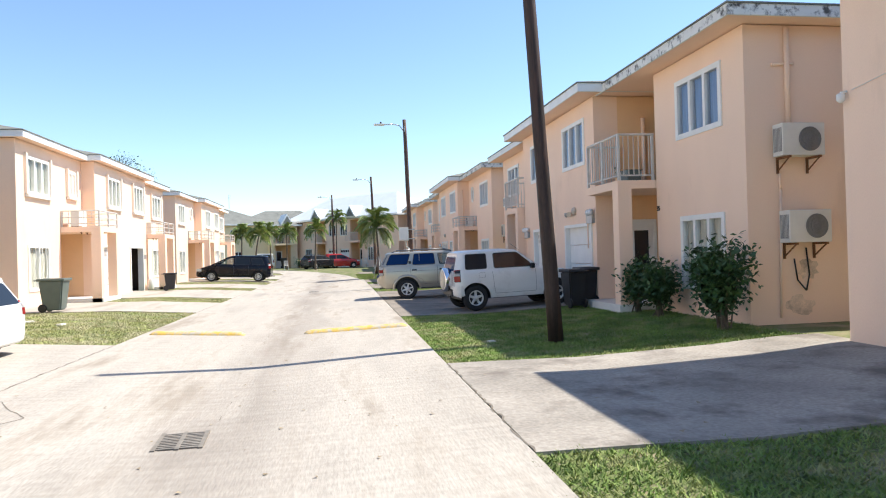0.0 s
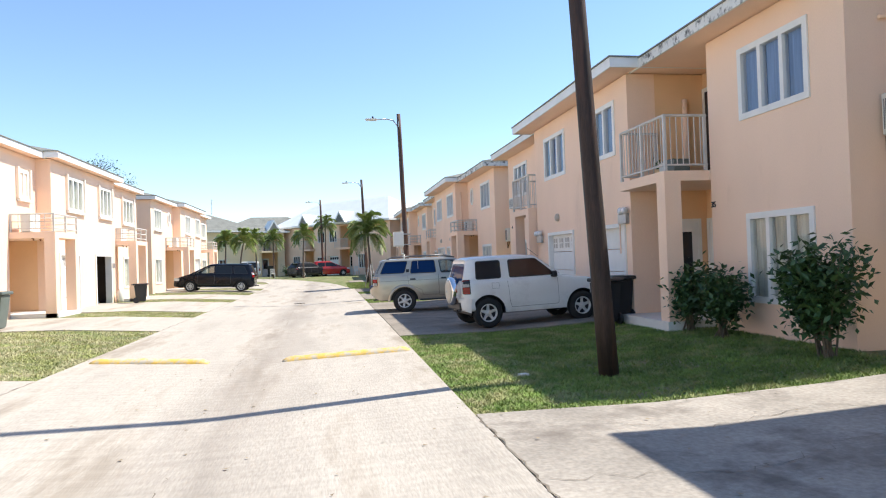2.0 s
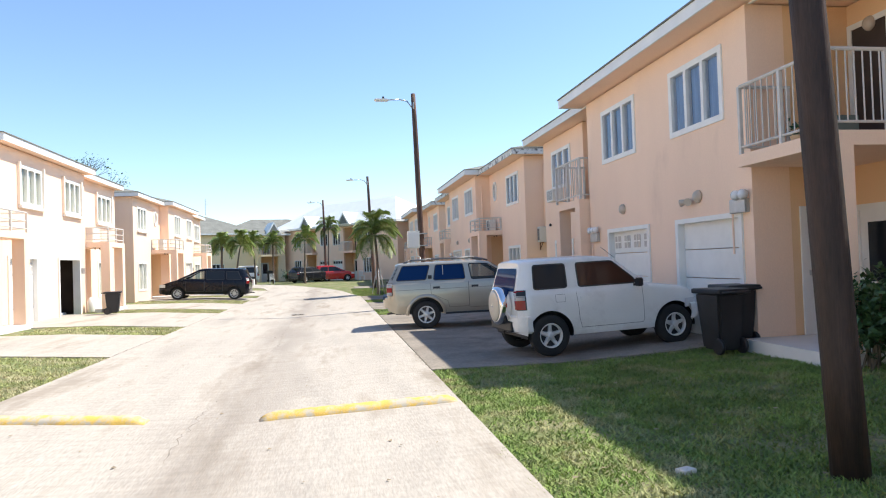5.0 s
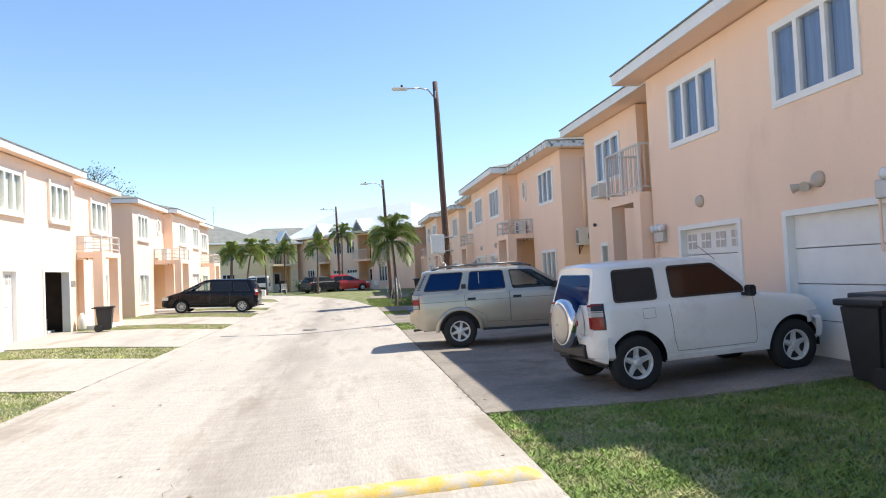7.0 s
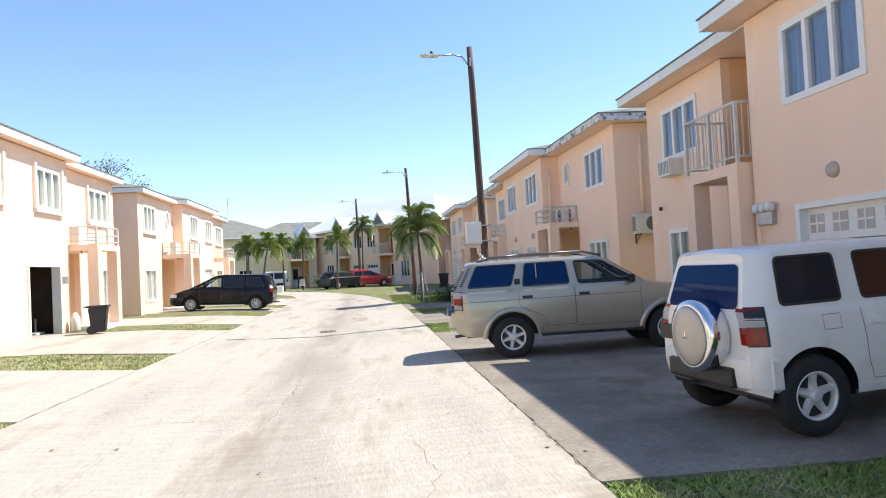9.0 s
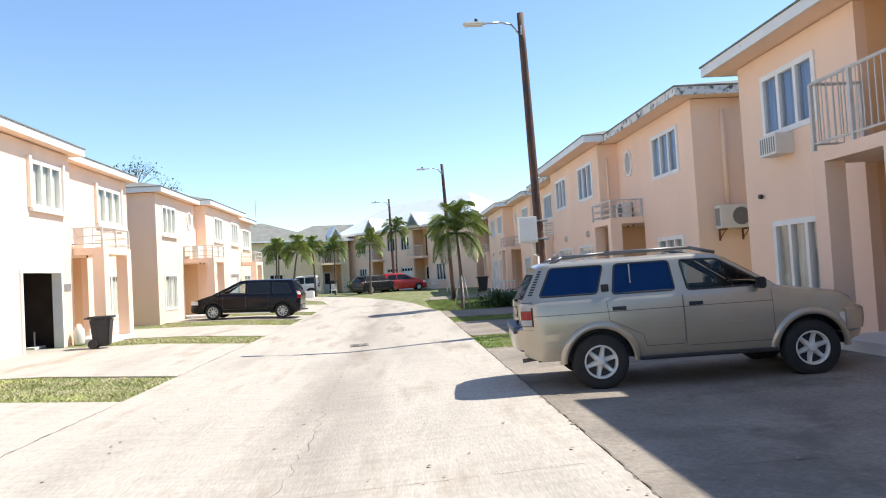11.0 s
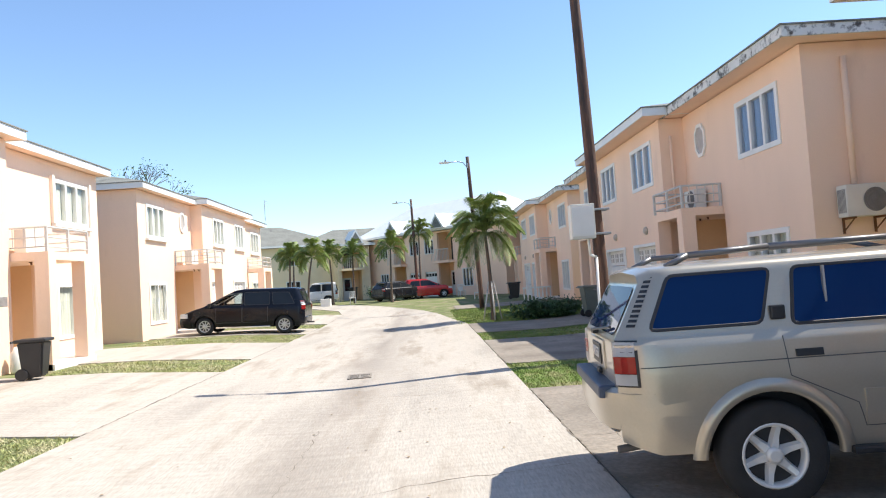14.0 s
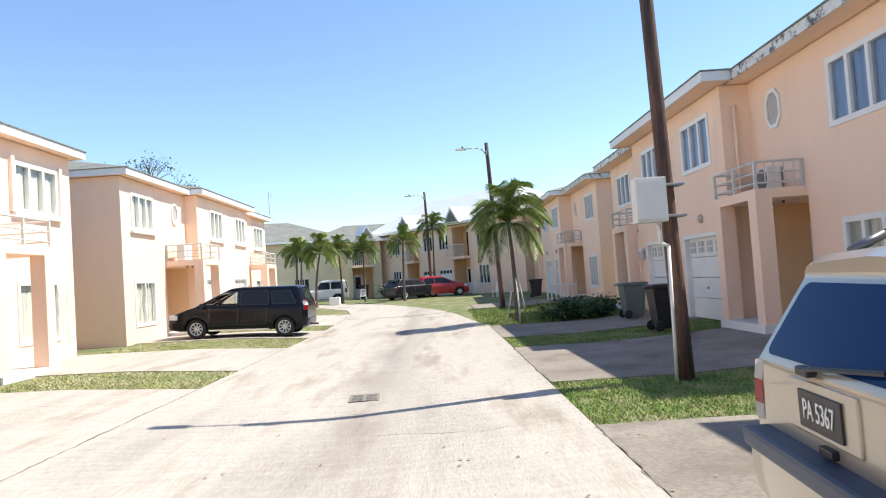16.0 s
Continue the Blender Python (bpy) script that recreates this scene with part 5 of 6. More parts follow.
wall_pipe([(8.25, 12.15, 5.75), (8.25, 12.15, 3.95)], 0.05, M_WALL, "peach painted duct running down the end wall to the air conditioner")
wall_pipe([(7.95, 12.17, 5.05), (8.4, 12.17, 5.08)], 0.03, M_WALL, "short peach pipe across the end wall")
wall_pipe([(8.05, 12.17, 3.0), (8.05, 12.15, 2.7), (8.0, 12.16, 0.3)], 0.025, M_WALL, "thin painted pipe on the end wall")
wall_pipe([(8.3, 12.17, 1.4), (8.33, 12.13, 1.0), (8.5, 12.12, 0.8), (8.6, 12.16, 1.1), (8.55, 12.17, 1.6)], 0.015, M_BLACKPL, "loose dark hose looping below the air conditioner")
wall_pipe([(8.2, 33.55, 5.5), (8.2, 33.55, 3.0)], 0.06, M_WALL, "peach painted duct down the end wall")
wall_pipe([(7.3, 12.5 + 17.9, 2.9), (7.36, 30.4, 2.9)], 0.05, M_BLACKPL, "small black lamp on the wall corner", "wall_lamp")
wall_pipe([(7.385, 9.5, 3.93), (7.385, 6.0, 4.35)], 0.005, M_TRIM, "thin cable along the wall", "cable")


def camera_unit(at):
    e = thing("security_camera", "small white security camera on the house corner", "camera", at)
    bm = bmesh.new()
    lathe(bm, [(0.04, 0), (0.06, -0.02), (0.06, -0.1), (0.02, -0.14)], 14, "Z", (-0.1, 0, 0.05))
    part("camera_body", bm, M_TRIM, e)
    bm = bmesh.new()
    tube(bm, (0, 0, 0.08), (-0.1, 0, 0.06), 0.02, n=6)
    part("bracket", bm, M_TRIM, e)


camera_unit((7.398, 9.62, 3.85))


def disc_lamp(x, y, z, s, label="round grey wall lamp above a garage door"):
    e = thing("wall_lamp", label, "wall lamp", (x, y, z), group="lamps above garages")
    bm = bmesh.new()
    lathe(bm, [(0.12, 0.0), (0.12, -0.03 * s), (0.09, -0.08 * s), (0.03, -0.1 * s)], 18, "X")
    part("shade", bm, M_GRILLE2, e)
    return e


M_GRILLE2 = mat("beige_lamp_glass", (0.5, 0.42, 0.34), 0.5)
for x, y, z, s in ((6.718, 23.05, 2.84, 1), (6.718, 19.7, 2.8, 1), (6.718, 41.3, 2.8, 1), (6.718, 44.6, 2.8, 1), (6.718, 63.0, 2.8, 1), (6.718, 66.4, 2.8, 1)):
    disc_lamp(x, y, z, s)


def spot_pair(at):
    e = thing("floodlight", "twin cone floodlight fixed above a garage door", "wall lamp", at)
    for k in (-1, 1):
        bm = bmesh.new()
        tube(bm, (0, 0, 0), (-0.12, 0.14 * k, -0.04), 0.03, 0.075, 10)
        part("lamp_cone", bm, M_GRILLE2, e)


spot_pair((6.7, 20.0, 2.75))


def meters(x, y, z, s, n=3):
    e = thing("electricity_meters", "cluster of round glass electricity meters on a grey box", "meter", (x, y, z))
    part("meter_case", box_bm(-0.1, -0.22, -0.22, 0.0, 0.22, 0.02, bevel=0.02), M_GALV, e)
    for i in range(n):
        bm = bmesh.new()
        lathe(bm, [(0.085, 0.0), (0.085, -0.08), (0.06, -0.11), (0.01, -0.12)], 16, "X", (-0.06, -0.19 + 0.19 * i, 0.08))
        part("meter", bm, M_LENS, e)
    bm = bmesh.new()
    tube(bm, (-0.05, 0.2, -0.2), (-0.05, 0.2, -0.9), 0.02, n=6)
    part("conduit", bm, M_WALL, e)


meters(6.718, 24.75, 2.35, 1)
meters(6.718, 18.35, 2.6, 1, 2)
meters(6.718, 46.5, 2.1, 1, 2)

numc = bpy.data.curves.new("house_number_text", "FONT")
numc.body, numc.size, numc.extrude = "35", 0.16, 0.01
numc.materials.append(M_BLACKPL)
nob = tagged(new("house_number", numc), "dark house number on the peach wall by the porch", "sign")
nob.matrix_basis = pose(7.39, 15.85, 2.55, 90, 0, -90)


# ---- speed bumps, drains ----
def bump(x0, x1, y0, y1):
    bm = bmesh.new()
    n, m = 24, 8
    rows = []
    rnd = random.Random(int(x0 * 10) + 3)
    for i in range(n + 1):
        f = i / n
        x = x0 + (x1 - x0) * f
        yc = y0 + (y1 - y0) * f + rnd.uniform(-0.01, 0.01)
        hh = 0.085 * min(1, min(f, 1 - f) * 14 + 0.3)
        rows.append([bm.verts.new((x, yc + 0.13 * math.cos(math.pi * k / m), gz(x) + 0.03 + hh * math.sin(math.pi * k / m) * rnd.uniform(0.9, 1.08))) for k in range(m + 1)])
    for a, b in zip(rows[:-1], rows[1:]):
        for k in range(m):
            f = bm.faces.new((a[k], a[k + 1], b[k + 1], b[k]))
            f.smooth = True
    bm.faces.new(rows[0])
    bm.faces.new(rows[-1][::-1])
    tagged(part("speed_bump", bm, M_YELLOW), "chipped yellow-painted concrete speed bump across half the road", "speed bump", "speed bumps on the road")


bump(-4.42, -2.3, 16.75, 16.4)
bump(-0.98, 1.35, 16.15, 16.15)


M_DRAIN = mat("pale_rusty_iron", (0.25, 0.22, 0.18), 0.75, metal=0.2, var=0.25, scale=9)


def drain(x, y, w=0.42, d=0.6):
    z = gz(x) + 0.037
    e = thing("drain_grate", "rusty cast-iron drain grate set in the road", "drain", (x, y, z), 4)
    # Thin dark sheet paints the shade below the bars.
    part("pit_shade", box_bm(-w / 2, -d / 2, 0.0, w / 2, d / 2, 0.003), M_DARK, e)
    for i in range(10):
        yy = -d / 2 + d * (i + 0.5) / 10
        part("grate_bar", box_bm(-w / 2, yy - 0.02, 0.004, w / 2, yy + 0.018, 0.016), M_DRAIN, e)
    for a in (-w / 2, 0, w / 2):
        part("grate_frame", box_bm(a - 0.02, -d / 2 - 0.02, 0.004, a + 0.02, d / 2 + 0.02, 0.018), M_DRAIN, e)


drain(-1.7, 7.4)
drain(-1.45, 34.4)


# ---- road joints and cracks ----
def crack(pts, w, label="thin dark crack in the concrete", seed=1, wob=0.03, lift=0.0385):
    rnd = random.Random(seed)
    bm = bmesh.new()
    prev = None
    for (xa, ya), (xb, yb) in zip(pts[:-1], pts[1:]):
        n = max(2, int(math.hypot(xb - xa, yb - ya) / 0.12))
        dx, dy = (xb - xa), (yb - ya)
        ln = math.hypot(dx, dy)
        nx, ny = -dy / ln, dx / ln
        for i in range(n):
            f = i / n
            o = rnd.uniform(-wob, wob)
            ww = 0.5 * w * rnd.uniform(0.2, 1.3)
            x, y = xa + dx * f + nx * o, ya + dy * f + ny * o
            row = []
            for q in (-1, 1):
                px, py = x + nx * ww * q / 2, y + ny * ww * q / 2
                row.append(bm.verts.new((px, py, gz(px, py) + lift)))
            if prev:
                bm.faces.new((prev[0], prev[1], row[1], row[0]))
            prev = row
    return part("crack", bm, M_CRACK, None, label, kind="structure")


M_CRACK = mat("crack_dirt", (0.20, 0.17, 0.135), 1.0, var=0.2, scale=6)
for a, b in SLABS_R:
    crack([(ROAD_R + 0.01, a), (ROAD_R + 0.01, b)], 0.045, "ragged dirty joint between road and driveway", int(a * 7), 0.03)
for a, b in SLABS_L:
    crack([(ROAD_L - 0.01, a), (ROAD_L - 0.01, b)], 0.03, "ragged dirty joint between road and driveway", int(a * 7) + 1, 0.02)
crack([(-1.7, 1), (-1.5, 9), (-1.75, 16), (-1.4, 24), (-1.6, 34), (-1.5, 48)], 0.02, seed=5, wob=0.05)
crack([(-4.5, 9.8), (-3.6, 8.6), (-4.6, 6.8)], 0.03, seed=8)
crack([(1.5, 8.4), (3.0, 8.2), (5.0, 8.9), (7.2, 8.7)], 0.02, seed=9, wob=0.08)
crack([(1.5, 21.9), (4.5, 22.0), (7.3, 22.0)], 0.02, "straight joint across the driveway", 10, 0.01)
crack([(1.5, 28.0), (4.5, 28.1), (7.3, 28.0)], 0.02, "straight joint across the driveway", 11, 0.01)
crack([(-1.3, 31.8), (0.2, 31.4), (1.3, 31.6)], 0.018, seed=12)
crack([(-1.1, 26.5), (-0.2, 26.9), (1.3, 27.0)], 0.018, seed=13)
crack([(-4.5, 40.3), (-1.0, 40.0), (1.3, 40.2)], 0.02, "joint across the road", 14, 0.015)
crack([(-4.5, 22.5), (-1.5, 22.2), (1.3, 22.3)], 0.012, "joint across the road", 15, 0.01)
crack([(2.6, 9.9), (3.3, 9.4), (4.8, 9.8), (5.5, 9.3), (7.0, 9.6)], 0.02, seed=21, wob=0.06)
crack([(-0.1, 18.2), (0.3, 19.3), (0.1, 20.8)], 0.01, seed=23, wob=0.05)
# overhead wire shadows come from these service cables
def cable(p0, p1, sag, r=0.012, label="thin black overhead service cable"):
    bm = bmesh.new()
    pts = []
    for i in range(13):
        f = i / 12
        pts.append(tuple(p0[k] + (p1[k] - p0[k]) * f - (sag * 4 * f * (1 - f) if k == 2 else 0) for k in range(3)))
    pipe(bm, pts, r, 5)
    tagged(part("cable", bm, M_BLACKPL), label, "cable")


# ---- palms ----
M_TRUNK = mat("palm_trunk_bark", (0.14, 0.10, 0.075), 0.95, var=0.2, scale=6, grain=0.2, bump=0.6, stretch=(1, 1, 5))
M_TRUNKW = mat("limewashed_trunk", (0.6, 0.58, 0.54), 0.95, var=0.2, scale=5, stain=(0.3, 0.25, 0.2), stain_at=0.55, stain_scale=3)
M_FROND = mat("palm_leaflet", (0.23, 0.30, 0.075), 0.5, var=0.35, scale=3, stain=(0.34, 0.34, 0.10), stain_at=0.58, stain_scale=2)


def frond_mesh(length, rise, droop, seed, nl=30):
    rnd = random.Random(seed)
    v, f = [], []
    pts = []
    for i in range(nl + 1):
        t = i / nl
        r = length * (t - 0.18 * t * t)
        z = rise * math.sin(min(1.0, t * 1.35) * math.pi / 2) - droop * t * t
        pts.append(Vector((r, 0, z)))
    for i in range(nl):
        a, b = pts[i], pts[i + 1]
        w = 0.02 * (1 - i / nl) + 0.005
        k = len(v)
        v += [(a.x, -w, a.z), (a.x, w, a.z), (b.x, w * 0.9, b.z), (b.x, -w * 0.9, b.z)]
        f.append((k, k + 1, k + 2, k + 3))
        if i < 2:
            continue
        t = i / nl
        ll = length * 0.42 * math.sin(math.pi * (0.16 + 0.8 * t)) * rnd.uniform(0.85, 1.1)
        d = (b - a).normalized()
        for s in (-1, 1):
            for q in (0, 0.5):
                o = a + (b - a) * q
                out = Vector((d.x * 0.55, s * 0.75, d.z * 0.5 + rnd.uniform(0.0, 0.25))).normalized()
                m1 = o + out * ll * 0.55
                tip = o + out * ll * 0.95 + Vector((0, 0, -ll * rnd.uniform(0.12, 0.5)))
                ww = Vector((0.026, 0, 0.004))
                k = len(v)
                v += [tuple(o - ww * 0.5), tuple(o + ww * 0.5), tuple(m1 + ww), tuple(m1 - ww * 0.6), tuple(tip)]
                f += [(k, k + 1, k + 2, k + 3), (k + 3, k + 2, k + 4)]
    me = bpy.data.meshes.new("frond")
    me.from_pydata(v, [], f)
    me.materials.append(M_FROND)
    return me


FRONDS = [frond_mesh(2.15, 0.75, 1.35, 1, 36), frond_mesh(2.15, 1.05, 1.0, 2, 36), frond_mesh(1.9, 1.45, 0.5, 3, 36), frond_mesh(1.85, 0.3, 1.75, 4, 36)]


def palm(at, th, scale=1.0, lean=(0.0, 0.0), seed=1, label="small palm with arching green fronds", stakes=False, n=26):
    rnd = random.Random(seed)
    e = thing("palm_tree", label, "palm tree", (at[0], at[1], gz(*at)), rnd.uniform(0, 40), group="palms")
    bm = bmesh.new()
    m = 10
    rings = []
    for j in range(m + 1):
        f = j / m
        r = (0.11 - 0.05 * f) * scale ** 0.5 + (0.04 if j == 0 else 0)
        cx, cy = lean[0] * f * f, lean[1] * f * f
        rings.append([bm.verts.new((cx + r * math.cos(2 * math.pi * k / 10), cy + r * math.sin(2 * math.pi * k / 10), th * f)) for k in range(10)])
    for a, b in zip(rings[:-1], rings[1:]):
        for k in range(10):
            q = bm.faces.new((a[k], a[(k + 1) % 10], b[(k + 1) % 10], b[k]))
            q.smooth = True
    bm.faces.new(rings[-1])
    part("trunk", bm, M_TRUNK, e)
    for i in range(n):
        ring = i % 4
        fr = new("frond", FRONDS[(3, 0, 1, 2)[ring]])
        fr.parent = e
        s = scale * rnd.uniform(0.85, 1.08)
        fr.matrix_basis = pose(lean[0], lean[1], th - 0.03 + 0.04 * ring, rnd.uniform(-12, 12), rnd.uniform(-10, 6) - 6 * ring, i * 137.5 + rnd.uniform(-12, 12)) @ Matrix.Scale(s, 4)
    if stakes:
        for k in range(3):
            a = 2 * math.pi * k / 3 + 0.4
            bm = bmesh.new()
            tube(bm, (0.42 * math.cos(a), 0.42 * math.sin(a), 0), (0.1 * math.cos(a), 0.1 * math.sin(a), 1.55), 0.03, n=7)
            part("stake", bm, M_TRUNKW, e, "pale wooden support stake")
    return e


palm((2.5, 47.6), 3.45, 0.8, (-0.12, 0), 3, "green palm with a staked trunk in the roadside lawn", True, 34)
palm((-2.6, 70.5), 3.9, 0.68, (0.1, 0), 4, n=24)
palm((-0.5, 75.0), 5.1, 0.68, (0.1, 0), 5, n=24)
palm((-5.6, 73.5), 3.7, 0.66, (0, 0), 6, n=24)
palm((-7.2, 73.0), 3.8, 0.62, (-0.1, 0), 7, n=24)
palm((-8.2, 68.0), 3.5, 0.72, (0.4, 0), 8, n=24)
palm((-9.6, 69.0), 3.6, 0.66, (0.1, 0), 9, n=24)
palm((-10.3, 74.0), 3.7, 0.66, (0.1, 0), 10, n=24)


# ---- shrubs ----
M_LEAF = mat("hibiscus_leaf", (0.045, 0.095, 0.028), 0.45, var=0.4, scale=5)
M_STEM = mat("shrub_stem", (0.14, 0.11, 0.07), 0.95, var=0.2, scale=8)


def shrub(at, rx, ry_, h, nleaf, seed, label="leafy green hibiscus shrub against the house wall", low=0.15):
    rnd = random.Random(seed)
    e = thing("shrub", label, "shrub", (at[0], at[1], gz(*at)))
    bm = bmesh.new()
    tips = []
    for k in range(16):
        a, rr = rnd.uniform(0, 6.28), rnd.uniform(0.3, 0.95)
        top = Vector((rx * rr * math.cos(a), ry_ * rr * math.sin(a), h * rnd.uniform(0.6, 1.0)))
        mid = Vector((top.x * 0.45, top.y * 0.45, top.z * 0.5))
        base = Vector((rnd.uniform(-0.12, 0.12), rnd.uniform(-0.12, 0.12), 0))
        tube(bm, base, mid, 0.018, 0.012, 5)
        tube(bm, mid, top, 0.012, 0.004, 5)
        tips.append((mid, top))
    part("stem", bm, M_STEM, e)
    v, f = [], []
    for i in range(nleaf):
        mid, top = rnd.choice(tips)
        c = mid + (top - mid) * rnd.uniform(-0.15, 1.02) + Vector([rnd.gauss(0, 0.13) for _ in range(3)])
        if c.z < low:
            c.z = low + rnd.uniform(0, 0.3)
        s = rnd.uniform(0.035, 0.075)
        q = Euler((rnd.uniform(-1.0, 1.0), rnd.uniform(-1.0, 1.0), rnd.uniform(0, 6.28))).to_matrix()
        k = len(v)
        for p in ((-s, 0, 0), (0, s * 0.55, s * 0.12), (s * 1.25, 0, 0), (0, -s * 0.55, s * 0.12)):
            v.append(tuple(c + q @ Vector(p)))
        f += [(k, k + 1, k + 2), (k, k + 2, k + 3)]
    me = bpy.data.meshes.new("leaves")
    me.from_pydata(v, [], f)
    me.materials.append(M_LEAF)
    lv = new("leaves", me)
    lv.parent = e
    lv["kind"] = "stuff"
    return e


shrub((6.75, 14.6), 0.3, 0.4, 1.3, 1900, 2)
shrub((6.75, 15.7), 0.3, 0.4, 1.15, 1800, 3)
shrub((6.75, 12.0), 0.45, 0.6, 1.55, 4200, 4)
shrub((7.0, 35.4), 0.3, 0.5, 0.7, 800, 5, "low leafy pot plant on the porch")
shrub((4.4, 46.6), 1.7, 0.9, 0.5, 5200, 6, "low spreading dark green ground-cover bush", 0.02)
shrub((5.2, 48.0), 1.5, 0.7, 0.45, 3200, 7, "low spreading dark green ground-cover bush", 0.02)
shrub((-4.3, 77.5), 0.9, 0.7, 1.1, 1600, 8, "dark shrub before the far houses", 0.1)


# ---- far houses at the bend ----
def local_house(origin, angle, length, depth, eave, wallm, roofm, items, label, roof_h, name="house", gables=()):
    """A house in its own frame: u to the left along its front, depth behind it."""
    e = thing(name, label, "house", (origin[0], origin[1], 0.33), angle, "houses at the bend")
    bm = bmesh.new()
    holes = [(a, b, c, d) for k, a, b, c, d in items if k in ("window", "garage", "recess")]
    wall_panel(bm, "y", 0.0, 0.2, 0, length, 0, eave, holes)
    part("wall", bm, wallm, e)
    bm = bmesh.new()
    bx(bm, 0, 0.2, 0, 0.2, depth, eave)
    bx(bm, length - 0.2, 0.2, 0, length, depth, eave)
    bx(bm, 0.2, depth - 0.2, 0, length - 0.2, depth, eave)
    part("wall", bm, wallm, e)
    for k, a, b, c, d in items:
        if k == "window":
            w = new("window")
            w.parent = e
            n = 3 if b - a > 1.0 else 2
            bm = bmesh.new()
            bx(bm, a, -0.03, c, b, 0.1, c + 0.06)
            bx(bm, a, -0.03, d - 0.06, b, 0.1, d)
            for i in range(n + 1):
                uu = a + (b - a - 0.06) * i / n
                bx(bm, uu, -0.029, c + 0.06, uu + 0.06, 0.1, d - 0.06)
            part("window_frame", bm, M_TRIM, w)
            bm = box_bm(a, 0.06, c, b, 0.07, d)
            part("pane", bm, M_PANE_D, w)
        elif k == "garage":
            part("garage_door", box_bm(a, 0.08, c, b, 0.14, d, bevel=0.01), M_TRIM, e, "white garage door")
            for i in range(4):
                uu = a + (b - a) * (i + 0.5) / 4
                part("pane", box_bm(uu - 0.15, 0.07, d - 0.4, uu + 0.15, 0.079, d - 0.15), M_PANE_D, e)
        elif k == "recess":
            bm = bmesh.new()
            bx(bm, a - 0.1, 1.2, 0, b + 0.1, 1.35, eave)
            bx(bm, a - 0.1, 0.2, 0, a, 1.2, eave)
            bx(bm, b, 0.2, 0, b + 0.1, 1.2, eave)
            part("wall", bm, M_PORCH, e, "orange porch walls")
            part("balcony", box_bm(a - 0.15, -0.7, 2.75, b + 0.15, 1.2, 2.95), wallm, e)
            for i in range(13):
                uu = a - 0.1 + (b - a + 0.2) * i / 12
                part("bar", box_bm(uu - 0.015, -0.67, 2.95, uu + 0.015, -0.64, 3.85), M_RAIL, e)
            part("rail", box_bm(a - 0.12, -0.68, 3.851, b + 0.12, -0.63, 3.9), M_RAIL, e)
            part("door", box_bm(a + 0.3, 1.1, 0.0, a + 1.1, 1.19, 2.1), M_TRIM, e, "white panelled door")
            part("pane", box_bm(a + 0.45, 1.08, 0.9, a + 0.95, 1.095, 1.95), M_PANE_D, e)
            # Balcony leaf coloured as the shade in its doorway.
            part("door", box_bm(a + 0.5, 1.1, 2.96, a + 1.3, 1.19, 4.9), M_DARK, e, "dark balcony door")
    hip_roof_local(e, -0.5, length + 0.5, -0.6, depth + 0.5, eave, roofm, roof_h)
    for gu, gw, gh in gables:
        bm = bmesh.new()
        y0_ = -0.85
        q = [bm.verts.new(p) for p in ((gu - gw / 2, y0_, eave + 0.15), (gu + gw / 2, y0_, eave + 0.15), (gu, y0_, eave + 0.15 + gh))]
        r = [bm.verts.new(p) for p in ((gu - gw / 2, y0_ + 2.5, eave + 0.15), (gu + gw / 2, y0_ + 2.5, eave + 0.15), (gu, y0_ + 2.5, eave + 0.15 + gh))]
        bm.faces.new((q[0], q[1], q[2]))
        bm.faces.new((r[0], r[1], r[2]))
        bm.faces.new((q[0], q[2], r[2], r[0]))
        bm.faces.new((q[1], q[2], r[2], r[1]))
        bm.faces.new((q[0], q[1], r[1], r[0]))
        part("gable", bm, [M_TRIM], e, "small pointed gable over a balcony")
        bm = bmesh.new()
        bm.faces.new([bm.verts.new(p) for p in ((gu - gw * 0.36, y0_ - 0.01, eave + 0.22), (gu + gw * 0.36, y0_ - 0.01, eave + 0.22), (gu, y0_ - 0.01, eave - 0.1 + gh))])
        part("gable_face", bm, M_ROOF, e)
    return e


def hip_roof_local(parent, x0, x1, y0, y1, z, m, rise):
    bm = bmesh.new()
    r = min(x1 - x0, y1 - y0) / 2
    c = [bm.verts.new(p) for p in ((x0, y0, z + 0.2), (x1, y0, z + 0.2), (x1, y1, z + 0.2), (x0, y1, z + 0.2))]
    if x1 - x0 > y1 - y0:
        a, b = bm.verts.new((x0 + r, (y0 + y1) / 2, z + 0.2 + rise)), bm.verts.new((x1 - r, (y0 + y1) / 2, z + 0.2 + rise))
        fs = ((c[0], c[1], b, a), (c[1], c[2], b), (c[2], c[3], a, b), (c[3], c[0], a))
    else:
        a, b = bm.verts.new(((x0 + x1) / 2, y0 + r, z + 0.2 + rise)), bm.verts.new(((x0 + x1) / 2, y1 - r, z + 0.2 + rise))
        fs = ((c[0], c[1], a), (c[1], c[2], b, a), (c[2], c[3], b), (c[3], c[0], a, b))
    for f in fs:
        bm.faces.new(f)
    bm.faces.new(c[::-1])
    part("roof", bm, m, parent)
    bm = bmesh.new()
    bx(bm, x0, y0, z, x1, y0 + 0.04, z + 0.19)
    bx(bm, x0, y1 - 0.04, z, x1, y1, z + 0.19)
    bx(bm, x0, y0 + 0.04, z, x0 + 0.04, y1 - 0.04, z + 0.19)
    bx(bm, x1 - 0.04, y0 + 0.04, z, x1, y1 - 0.04, z + 0.19)
    part("fascia", bm, M_TRIM, parent)


# front runs from the bend's right end back to the left
D_ANG = 129.75
ux, uy = math.cos(radians(D_ANG)), math.sin(radians(D_ANG))
LEN_D = 16.0
